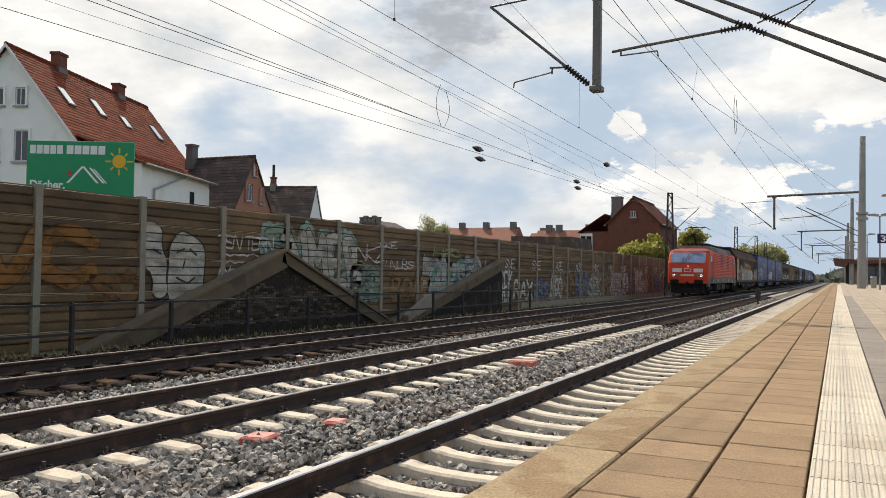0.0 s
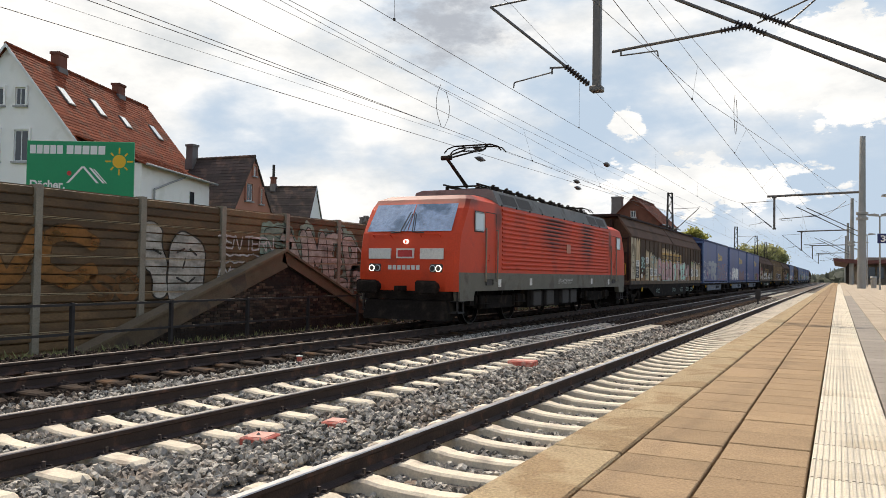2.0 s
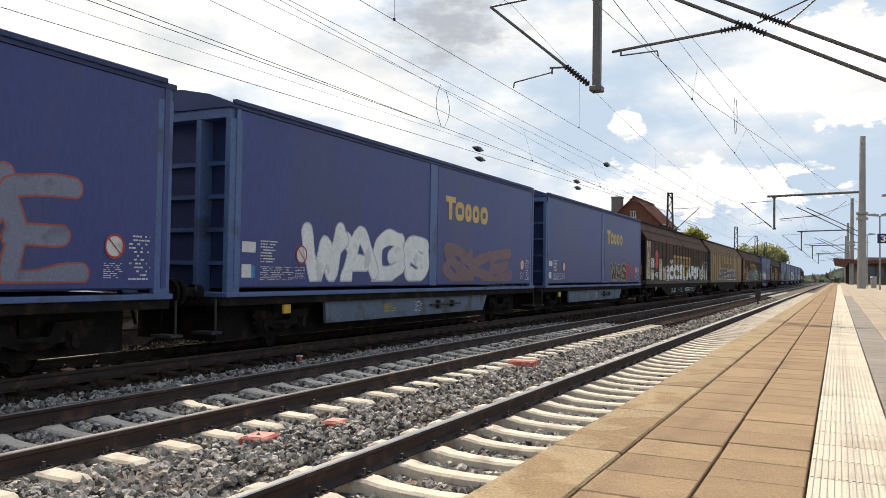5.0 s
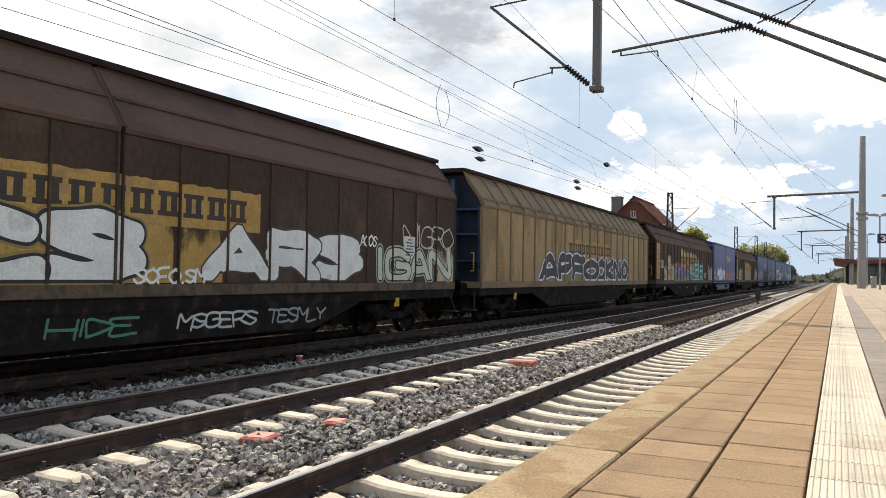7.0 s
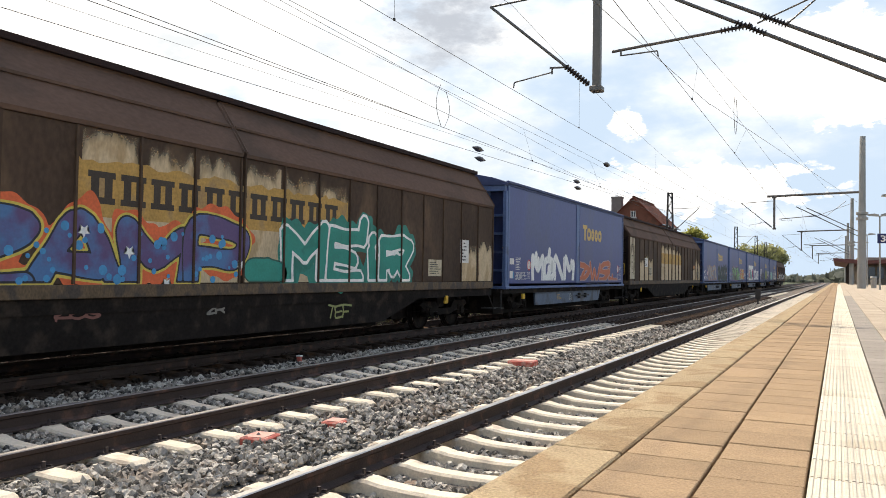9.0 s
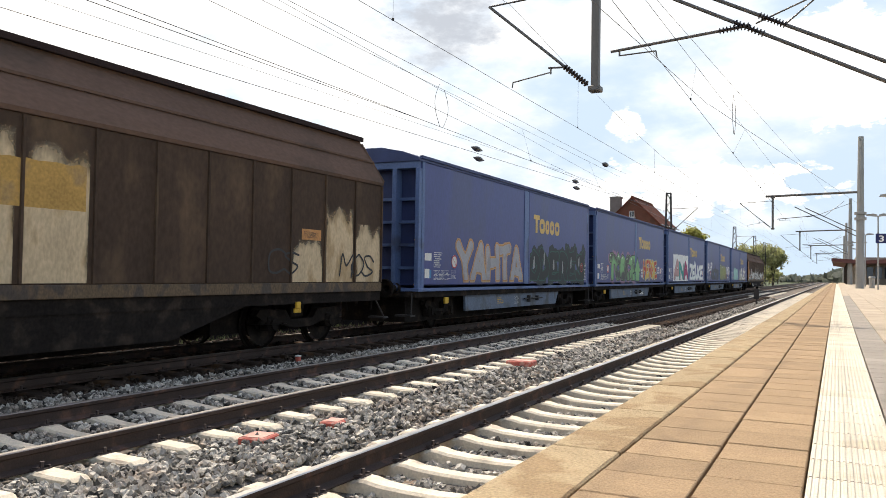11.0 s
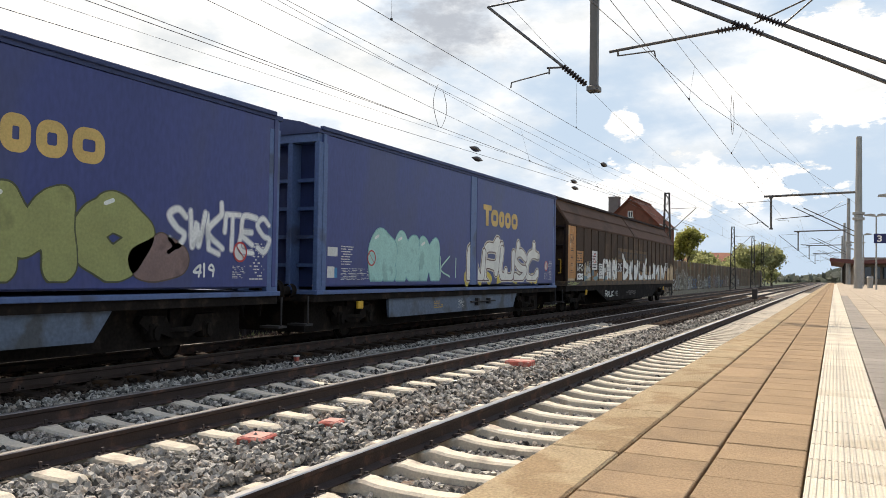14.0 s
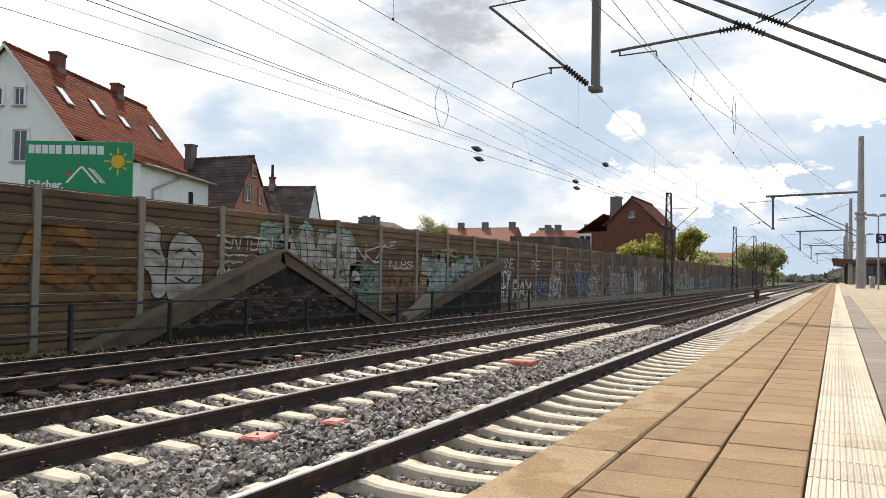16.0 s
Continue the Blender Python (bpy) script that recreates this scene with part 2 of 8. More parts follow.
def stones(name, n, x0, x1, y0, y1, z, size, seed, keep, material=M_STONE, label="loose grey crushed stones lying between the rails"):
    """Loose crushed stones, each an uneven lump of its own, scattered on the bed."""
    rng = np.random.default_rng(seed)
    base = np.array([(1, 0, 0), (-1, 0, 0), (0, 1, 0), (0, -1, 0), (0, 0, 1), (0, 0, -1), (.6, .6, .55), (-.6, .6, .5), (.6, -.6, .55), (-.6, -.6, .5)], float)
    fc = np.array([(4, 0, 6), (4, 6, 2), (6, 0, 2), (4, 2, 7), (4, 7, 1), (7, 2, 1), (4, 8, 0), (4, 3, 8), (8, 3, 0), (4, 1, 9), (4, 9, 3), (9, 1, 3), (5, 2, 0), (5, 1, 2), (5, 3, 1), (5, 0, 3)])
    # denser towards the near end, by the root of a uniform draw
    y = y0 + (y1 - y0) * rng.random(n) ** 1.6
    x = rng.uniform(x0, x1, n)
    ok = keep(x, y)
    x, y = x[ok], y[ok]
    n = len(x)
    s = rng.uniform(*size, n)[:, None, None] * rng.uniform(0.5, 1.4, (n, 1, 3))
    v = base[None] * s * rng.uniform(0.72, 1.2, (n, len(base), 1))
    a, b = rng.uniform(0, 6.28, n), rng.uniform(-0.7, 0.7, n)
    ca, sa, cb, sb = np.cos(a)[:, None], np.sin(a)[:, None], np.cos(b)[:, None], np.sin(b)[:, None]
    X, Y, Z = v[..., 0], v[..., 1] * cb - v[..., 2] * sb, v[..., 1] * sb + v[..., 2] * cb
    v = np.stack([X * ca - Y * sa + x[:, None], X * sa + Y * ca + y[:, None], Z + z + np.where(x < -4.15, 0.035, -0.022)[:, None] + rng.uniform(-0.012, 0.028, n)[:, None]], -1)
    f = fc[None] + (np.arange(n) * len(base))[:, None, None]
    ob = soup(name, v.reshape(-1, 3).tolist(), f.reshape(-1, 3).tolist(), material)
    return tagged(ob, label, "ballast", kind="stuff")


def off_sleepers(x, y):
    ok = np.ones(len(x), bool)
    for no, cx, ph, top in TRACKS:
        near = np.abs(x - cx) < 1.32
        d = np.abs((y - ph - 0.125 + 0.3) % 0.6 - 0.3)
        ok &= ~(near & (d < 0.125)) & ~(np.abs(np.abs(x - cx) - 0.7525) < 0.10)
    return ok


stones("ballast_stones", 56000, -8.75, -1.1, 3.2, 24, BZ + 0.008, (0.021, 0.046), 1, off_sleepers)
stones("ballast_stones", 26000, -8.7, -1.2, 16, 70, BZ + 0.010, (0.026, 0.05), 2, lambda x, y: off_sleepers(x, y) & ((x > -4.9) | (y < 27)))
stones("ballast_stones", 9000, -8.8, -4.9, 26.5, 70, BZ + 0.010, (0.026, 0.05), 5, off_sleepers, M_RUSTY_STONE, "dark rust-stained crushed stones between the tracks")
stones("ballast_stones", 15000, -13.2, -8.7, 6, 60, BZ + 0.004, (0.025, 0.05), 3, off_sleepers, M_RUSTY_STONE, "dark rust-stained crushed stones along the far track")
bm = B()
prism(bm, [(-13.0, BZ + 0.02), (-8.75, BZ + 0.02), (-8.75, BZ + 0.036), (-8.85, BZ + 0.042), (-13.0, BZ + 0.042)], "y", -14, 415)
tagged(part("stained_ballast_bed", bm, M_RUSTY_STONE), "dark rust-stained stone bed of the far track", "ballast", kind="structure")

stones("ballast_stones", 9000, -8.75, -1.1, -7, 3.3, BZ + 0.008, (0.024, 0.05), 8, off_sleepers)

# ---- platform ----
bm = B()
box(bm, -0.93, 14, -12, 190, GZ - 0.1, PZ - 0.06)
platform = tagged(part("platform", bm, M_JOINT), "raised station platform paved with tan and white slabs", "platform", kind="structure")


def slab(name, w, d, h, m, bevel=0.006):
    bm = B()
    box(bm, -w / 2, w / 2, -d / 2, d / 2, -h, 0, bevel)
    return mesh(name, bm, m)


COLUMNS = (("edge_slab", -1.013, -0.738, 1.0, M_EDGE, 0.04, 45), ("paver", -0.724, -0.409, 0.3, M_PAVER, 0.038, 34), ("paver", -0.399, -0.097, 0.3, M_PAVER, 0.125, 34))
for name, x0, x1, d, m, ph, far in COLUMNS:
    me = slab(name, x1 - x0, d - 0.007, 0.2 if name == "edge_slab" else 0.058, m, 0.008 if name == "edge_slab" else 0.004)
    y = ph - 6.0
    while y < far:
        piece(name, me, platform, ((x0 + x1) / 2, y + d / 2, PZ + random.uniform(-0.002, 0.0015)))
        y += d
    bm = B()
    while y < 166:
        box(bm, x0, x1, y, y + d * 2 - 0.008, PZ - 0.2 if name == "edge_slab" else PZ - 0.058, PZ + random.uniform(-0.002, 0.001))
        y += d * 2
    tagged(part("far_" + name, bm, m, platform), kind="stuff")
# ribbed guide slabs
bm = B()
box(bm, -0.145, 0.145, -0.147, 0.147, -0.058, -0.002)
for i in range(14):
    x = -0.145 + 0.0207 * i + 0.003
    prism(bm, [(x, -0.0022), (x + 0.014, -0.0022), (x + 0.011, 0.002), (x + 0.003, 0.002)], "y", -0.143, 0.143)
RIB = mesh("guide_slab", bm, M_TACTILE)
for i in range(-20, 150):
    piece("guide_slab", RIB, platform, (0.057, 0.26 + 0.15 + 0.3 * i, PZ + 0.004))
bm = B()
for i in range(150, 400):
    y = 0.26 + 0.3 * i
    box(bm, -0.088, 0.202, y, y + 0.294, PZ - 0.058, PZ + 0.003)
tagged(part("far_guide_slab", bm, M_TACTILE, platform), kind="stuff")
G30 = slab("grey_paver", 0.243, 0.293, 0.058, M_PAVER_GREY, 0.004)
for i in range(-23, 120):
    piece("grey_paver", G30, platform, (0.335, 1.0 + 0.3 * i, PZ - 0.001))
bm = B()
for j in range(14):
    for i in range(-42, 100):
        if j >= 3 or i < 0:
            x, y = 0.66 + 0.4 * j, 5.0 + 0.4 * i + 0.2 * (j % 2)
            box(bm, x - 0.1965, x + 0.1965, y - 0.1965, y + 0.1965, PZ - 0.058, PZ - 0.001)
tagged(part("outer_sand_paver", bm, M_PAVER_WIDE, platform), kind="stuff")
W40 = slab("sand_paver", 0.393, 0.393, 0.058, M_PAVER_WIDE, 0.004)
for j in range(3):
    for i in range(80):
        piece("sand_paver", W40, platform, (0.66 + 0.4 * j, 5.0 + 0.4 * i + 0.2 * (j % 2), PZ - 0.001))
bm = B()
for i in range(0, 260):
    y = 37 + 0.6 * i
    if y < 166:
        box(bm, 0.213, 0.457, y, y + 0.593, PZ - 0.058, PZ - 0.001)
for j in range(16):
    for i in range(200):
        y = (36.8 if j < 3 else 5.0) + 0.8 * i + 0.4 * (j % 2)
        if y < 180:
            box(bm, 0.464 + 0.4 * j if j < 3 else 0.464 + 1.2 + 0.8 * (j - 3), 0.857 + 0.4 * j if j < 3 else 0.464 + 1.993 + 0.8 * (j - 3), y, y + 0.793, PZ - 0.058, PZ - 0.002)
tagged(part("far_sand_paver", bm, M_PAVER_WIDE, platform), kind="stuff")

# ---- noise barrier ----
WX, WTOP, WBOT, WSTEP = -15.43, 3.16, -0.6, 2.862
barrier = thing("noise_barrier", "long brown ribbed noise barrier wall covered with faded graffiti", "noise barrier", kind="structure")
bm = B()
for k in range(18):   # ribbed boards, with two proud bands now and then
    z = WBOT + 0.209 * k
    d = 0.05 if k % 4 != 2 else 0.09
    prism(bm, [(-0.06, z), (d, z), (d + 0.012, z + 0.02), (d + 0.012, z + 0.17), (d - 0.035, z + 0.185), (d - 0.035, z + 0.209), (-0.06, z + 0.209)], "y", -WSTEP / 2 + 0.085, WSTEP / 2 - 0.085)
PANEL = mesh("panel", bm, M_BARRIER)
bm = B()
box(bm, -0.09, 0.075, -0.085, -0.06, WBOT, WTOP + 0.03)
box(bm, -0.09, 0.075, 0.06, 0.085, WBOT, WTOP + 0.03)
box(bm, 0.055, 0.14, -0.085, 0.085, WBOT, WTOP + 0.03)
POST = mesh("post", bm, M_POST)
BOARDS = []
for d in (0.05, 0.09):
    bm = B()
    prism(bm, [(-0.06, 0), (d, 0), (d + 0.012, 0.02), (d + 0.012, 0.17), (d - 0.035, 0.185), (d - 0.035, 0.209), (-0.06, 0.209)], "y", -WSTEP / 2 + 0.085, WSTEP / 2 - 0.085)
    # paler strips: the light caught by the proud boards' tops, put into colour
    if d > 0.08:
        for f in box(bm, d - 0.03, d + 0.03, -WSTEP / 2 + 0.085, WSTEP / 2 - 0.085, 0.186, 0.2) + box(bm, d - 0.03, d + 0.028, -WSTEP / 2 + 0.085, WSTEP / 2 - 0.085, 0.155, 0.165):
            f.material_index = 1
    BOARDS.append(mesh("board", bm, (M_BARRIER, M_LEDGE)))
for n in range(-4, 66):
    y = 11.39 + WSTEP * n
    piece("post", POST, barrier, (WX, y, 0))
    if -1 <= n < 15:
        for k in range(18):
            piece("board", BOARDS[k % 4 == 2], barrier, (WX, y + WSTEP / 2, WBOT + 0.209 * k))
    else:
        piece("panel", PANEL, barrier, (WX, y + WSTEP / 2, 0))
# ---- train ----
SPEED, TX = 21.95, -10.23
movers = []
M_RED = mat("traffic_red", (0.60, 0.058, 0.017), 0.5, vary=0.14, scale=1.2, fine=25, bump=0.03, tint=(0.45, 0.05, 0.02), patch=0.2, spec=0.25)
M_LOUVRE = mat("louvre_red", (0.60, 0.06, 0.02), 0.55, vary=0.2, scale=0.8, fine=25, bump=0.05, tint=(0.4, 0.045, 0.018), patch=0.3, spec=0.25)


def add_soot(m, spots, dark):
    """Two smoky soot stains on a wall, each round a place along it, broken up by noise."""
    n, l = m.node_tree.nodes, m.node_tree.links
    b = n["Principled BSDF"]
    base = b.inputs["Base Color"].links[0].from_socket
    tc, no = n.new("ShaderNodeTexCoord"), n.new("ShaderNodeTexNoise")
    no.inputs["Scale"].default_value, no.inputs["Detail"].default_value = 0.9, 4
    l.new(tc.outputs["Object"], no.inputs["Vector"])
    for (y, z), (ry, rz) in spots:
        mp, ln, mr, mx, mul = n.new("ShaderNodeMapping"), n.new("ShaderNodeVectorMath"), n.new("ShaderNodeMapRange"), n.new("ShaderNodeMix"), n.new("ShaderNodeMath")
        mp.vector_type = "POINT"
        mp.inputs["Scale"].default_value, mp.inputs["Location"].default_value = (0, 1 / ry, 1 / rz), (0, -y / ry, -z / rz)
        ln.operation, mul.operation, mx.data_type = "LENGTH", "ADD", "RGBA"
        l.new(tc.outputs["Object"], mp.inputs[0]), l.new(mp.outputs[0], ln.inputs[0])
        l.new(ln.outputs["Value"], mul.inputs[0]), l.new(no.outputs[0], mul.inputs[1])
        mr.interpolation_type = "SMOOTHSTEP"
        for i, v in ((1, 0.75), (2, 1.6), (3, 0.93), (4, 0.0)):
            mr.inputs[i].default_value = v
        l.new(mul.outputs[0], mr.inputs[0]), l.new(mr.outputs[0], mx.inputs[0]), l.new(base, mx.inputs[6])
        mx.inputs[7].default_value = (*dark, 1)
        base = mx.outputs[2]
    l.new(base, b.inputs["Base Color"])


add_soot(M_LOUVRE, (((8.6, 3.05), (2.0, 1.15)), ((12.7, 2.8), (1.25, 1.35))), (0.045, 0.02, 0.017))
add_soot(M_RED, (((3.65, 3.0), (0.35, 0.5)), ((16.1, 2.9), (0.35, 0.7)), ((1.9, 3.5), (0.9, 0.35))), (0.16, 0.035, 0.02))
M_SKIRT = mat("umbra_grey", (0.165, 0.15, 0.115), 0.7, vary=0.25, scale=1.5, fine=30, bump=0.05, tint=(0.11, 0.092, 0.07), patch=0.25, spec=0.25)
M_ROOFGREY = mat("roof_grey", (0.19, 0.186, 0.175), 0.8, vary=0.25, scale=1.5, fine=30, bump=0.05, tint=(0.12, 0.112, 0.1), patch=0.25, spec=0.2)
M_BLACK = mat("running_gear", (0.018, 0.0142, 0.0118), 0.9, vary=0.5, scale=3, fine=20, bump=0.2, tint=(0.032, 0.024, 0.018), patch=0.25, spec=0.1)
M_WHITE = mat("dull_white", (0.68, 0.66, 0.6), 0.6, vary=0.2, scale=3, fine=30, bump=0.05, tint=(0.45, 0.42, 0.36), patch=0.15)
M_PANE = glass("tinted_pane", (0.02, 0.025, 0.03))
M_SCREEN = mat("sky_reflecting_screen", (0.42, 0.47, 0.5), 0.1, metal=0.85, vary=0.25, scale=1.2, fine=8, bump=0.0, tint=(0.2, 0.24, 0.26), patch=0.3)
M_PALE = glass("pale_pane", (0.6, 0.67, 0.66), 0.12)
M_LAMP = glow("headlight", (1.0, 0.97, 0.9), 2.5)
M_YELLOW = mat("signal_yellow", (0.62, 0.36, 0.03), 0.6, vary=0.3)
M_SOOT = mat("sooty_brown", (0.066, 0.042, 0.028), 0.75, vary=0.35, scale=0.9, fine=14, bump=0.08, tint=(0.1, 0.064, 0.039), patch=0.2, stretch=(1, 1, 0.6), rnd=0.15, spec=0.15)
M_ROOFBROWN = mat("brown_roof", (0.13, 0.081, 0.059), 0.9, vary=0.22, scale=0.8, fine=18, bump=0.1, tint=(0.09, 0.06, 0.045), patch=0.3, stretch=(1, 0.5, 1), spec=0.1)
M_RIDGE = mat("dark_ridge", (0.026, 0.014, 0.012), 0.8, vary=0.4, spec=0.2)
M_SILLTAN = mat("worn_tan_sill", (0.13, 0.085, 0.045), 0.75, vary=0.5, scale=2.5, fine=25, bump=0.1, tint=(0.055, 0.04, 0.03), patch=0.45, stretch=(1, 1.5, 1))
M_CREAM = mat("dirty_cream", (0.53, 0.45, 0.31), 0.75, vary=0.35, scale=2.5, fine=25, bump=0.1, tint=(0.22, 0.165, 0.1), patch=0.3, stretch=(1, 1, 0.5))
M_ORANGETAN = mat("faded_orange", (0.50, 0.24, 0.085), 0.75, vary=0.35, scale=2.0, fine=25, bump=0.1, tint=(0.5, 0.36, 0.2), patch=0.3, stretch=(1, 1, 0.6))
M_BAND = mat("faded_ochre", (0.46, 0.27, 0.07), 0.75, vary=0.35, scale=2, fine=25, bump=0.1, tint=(0.3, 0.19, 0.08), patch=0.3)
M_TANSIDE = mat("tan_side", (0.385, 0.262, 0.125), 0.7, vary=0.3, scale=1.0, fine=20, bump=0.1, tint=(0.23, 0.155, 0.078), patch=0.4, stretch=(1, 1, 0.4), rnd=0.08, spec=0.2)
M_TANROOF = mat("tan_roof", (0.25, 0.172, 0.1), 0.75, vary=0.25, scale=0.9, fine=20, bump=0.1, tint=(0.17, 0.118, 0.07), patch=0.35, spec=0.2)
M_BLUE = mat("faded_blue", (0.052, 0.066, 0.2), 0.42, vary=0.2, scale=0.6, fine=18, bump=0.04, tint=(0.056, 0.066, 0.16), patch=0.4, stretch=(1, 1, 0.4), spec=0.3)
M_BLUELIGHT = mat("light_blue_steel", (0.085, 0.135, 0.27), 0.5, vary=0.25, scale=1.2, fine=20, bump=0.05, tint=(0.06, 0.08, 0.14), patch=0.3)
M_BLUEGREY = mat("blue_grey_frame", (0.12, 0.15, 0.2), 0.6, vary=0.35, scale=1.5, fine=20, bump=0.1, tint=(0.07, 0.075, 0.08), patch=0.35)
M_BLUEDARK = mat("dark_blue_end", (0.03, 0.045, 0.12), 0.6, vary=0.3)
M_TEALEND = mat("dark_teal_end", (0.022, 0.034, 0.055), 0.6, vary=0.3)
M_TEALPOST = mat("blue_steel_post", (0.035, 0.075, 0.135), 0.6, vary=0.3, tint=(0.03, 0.04, 0.05), patch=0.3)
M_GOLD = mat("gold_lettering", (0.58, 0.4, 0.13), 0.6, vary=0.2)
M_INK = mat("dark_print", (0.055, 0.047, 0.04), 0.7, vary=0.2)
PAINT = {}


def paint(color):
    """A sprayed paint of that colour, a little uneven; two colours run into one another."""
    if color not in PAINT:
        if isinstance(color[0], tuple):
            PAINT[color] = mat("two_tone_paint", color[0], 0.6, vary=0.15, scale=1.1, fine=25, bump=0.03, tint=color[1], patch=0.52)
        else:
            PAINT[color] = mat("spray_paint", color, 0.6, vary=0.22, scale=2.5, fine=25, bump=0.03, tint=tuple(c * 0.7 for c in color), patch=0.12)
    return PAINT[color]


WHITE_P, SILVER, PINK, MINT, GREEN, TEAL = (0.8, 0.79, 0.74), (0.56, 0.55, 0.51), (0.52, 0.3, 0.28), (0.42, 0.62, 0.52), (0.2, 0.42, 0.17), (0.02, 0.25, 0.19)
BLACK_P, REDP, ORANGE, OLIVE, SKYB, VIOLET, YELL = (0.025, 0.024, 0.026), (0.52, 0.05, 0.045), (0.68, 0.13, 0.04), (0.3, 0.31, 0.11), (0.06, 0.27, 0.5), (0.11, 0.07, 0.17), (0.6, 0.46, 0.08)
FACE = 1.43


def decal(name, parent, poly, material, x=FACE + 0.004, label=""):
    """Paint or a sheet on a side wall: a closed outline in (y, z)."""
    bm = B()
    bm.faces.new([bm.verts.new((x, a, b)) for a, b in poly])
    bmesh.ops.triangulate(bm, faces=bm.faces)
    ob = part(name, bm, material, parent, label)
    return ob


def plate(name, parent, y0, y1, z0, z1, material, x=FACE, t=0.006, label=""):
    bm = B()
    box(bm, x - 0.004, x + t, y0, y1, z0, z1)
    return part(name, bm, material, parent, label)


def bars(parent, y0, y1, z0, z1, rows, material, x=FACE + 0.009, seed=0, fill=0.85, name="print"):
    """Unreadable print: rows of short bars."""
    rng = random.Random(seed + int(y0 * 100) + int(z0 * 1000))
    bm = B()
    rows *= 2
    h = (z1 - z0) / rows
    for i in range(rows):
        y, z = y0, z1 - (i + 0.75) * h
        end = y0 + (y1 - y0) * rng.uniform(0.55, 1.0)
        while y < end:
            w = rng.uniform(0.6, 2.2) * h * 0.7
            if rng.random() < fill:
                box(bm, x - 0.002, x, y, min(y + w, end), z, z + h * 0.42)
            y += w + h * 0.25
    return tagged(part(name, bm, material, parent), kind="stuff")


def ragged(y0, y1, z0, z1, seed, amp=0.08, step=0.09):
    """A patch with an uneven upper edge."""
    rng = random.Random(seed)
    top, y = [], y1
    while y > y0:
        top.append((y, z1 - rng.random() * amp - (0.4 * amp if rng.random() < 0.3 else 0)))
        y -= step * rng.uniform(0.6, 1.4)
    return [(y0, z0), (y1, z0)] + top + [(y0, z1 - amp)]


def blob(cy, cz, ry, rz, seed, n=22, amp=0.12, power=2.6):
    rng = random.Random(seed)
    ph = [rng.uniform(0, 6.28) for _ in range(3)]
    out = []
    for i in range(n):
        a = 2 * math.pi * i / n
        r = 1 + amp * (math.sin(2 * a + ph[0]) * 0.5 + math.sin(3 * a + ph[1]) * 0.4 + math.sin(5 * a + ph[2]) * 0.25)
        c, s = math.cos(a), math.sin(a)
        k = (abs(c) ** power + abs(s) ** power) ** (-1 / power)
        out.append((cy + ry * r * k * c, cz + rz * r * k * s))
    return out


def text_mesh(text, bold):
    cu = bpy.data.curves.new("text", "FONT")
    cu.body, cu.offset, cu.resolution_u = text, bold, 3
    ob = bpy.data.objects.new("text", cu)
    me = bpy.data.meshes.new_from_object(ob)
    bpy.data.objects.remove(ob)
    v = np.array([p.co[:2] for p in me.vertices])
    f = [tuple(p.vertices) for p in me.polygons]
    return v, f


def lettering(name, parent, text, y0, y1, z0, z1, material, x, bold=0.02):
    """Letters that fill the given rectangle on a board that faces -y."""
    v, f = text_mesh(text, bold)
    u = (v - v.min(0)) / (v.max(0) - v.min(0))
    return soup(name, [(y0 + (y1 - y0) * a, x, z0 + (z1 - z0) * b) for a, b in u], f, material, parent)


# ---- sprayed letters ----
# strokes of each letter on a grid of 0-4 by 0-6, two digits a point
GLYPHS = {
    "A": "00 26 40;12 32", "B": "00 06 26 35 23 03;23 42 30 00", "C": "45 26 05 01 20 41", "D": "00 06 25 43 21 00", "E": "46 06 03 00 40;03 33", "F": "46 06 03 00;03 33",
    "G": "45 26 05 01 20 41 43 23", "H": "00 06;40 46;03 43", "I": "20 26", "J": "46 41 20 01", "K": "00 06;46 03 40", "L": "06 00 40", "M": "00 06 23 46 40", "N": "00 06 40 46",
    "O": "26 04 02 20 42 44 26", "P": "00 06 36 45 33 03", "R": "00 06 36 45 33 03;23 40", "S": "45 26 05 23 42 20 01", "T": "06 46;26 20", "U": "06 01 20 41 46", "V": "06 20 46",
    "W": "06 10 24 30 46", "X": "00 46;06 40", "Y": "06 23 46;23 20", "Z": "06 46 00 40", "i": "20 24;26 26", "0": "26 04 02 20 42 44 26", "1": "14 26 20", "2": "05 26 45 00 40",
    "3": "06 46 23 42 20 01", "5": "46 06 03 33 42 20 00", "9": "43 14 26 44 40", "~": "03 14 32 43", ".": "20 20", "4": "30 36 02 42"}


def curve_points(p, k=6):
    """A smooth line through the given points."""
    if len(p) < 3:
        return p
    closed = np.allclose(p[0], p[-1])
    q = np.vstack([p[-2] if closed else 2 * p[0] - p[1], p, p[1] if closed else 2 * p[-1] - p[-2]])
    out = []
    for a, b, c, d in zip(q, q[1:], q[2:], q[3:]):
        for i in range(k):
            t = i / k
            out.append(0.5 * (2 * b + (c - a) * t + (2 * a - 5 * b + 4 * c - d) * t * t + (3 * b - 3 * c + d - a) * t ** 3))
    return np.array(out + [p[-1]])


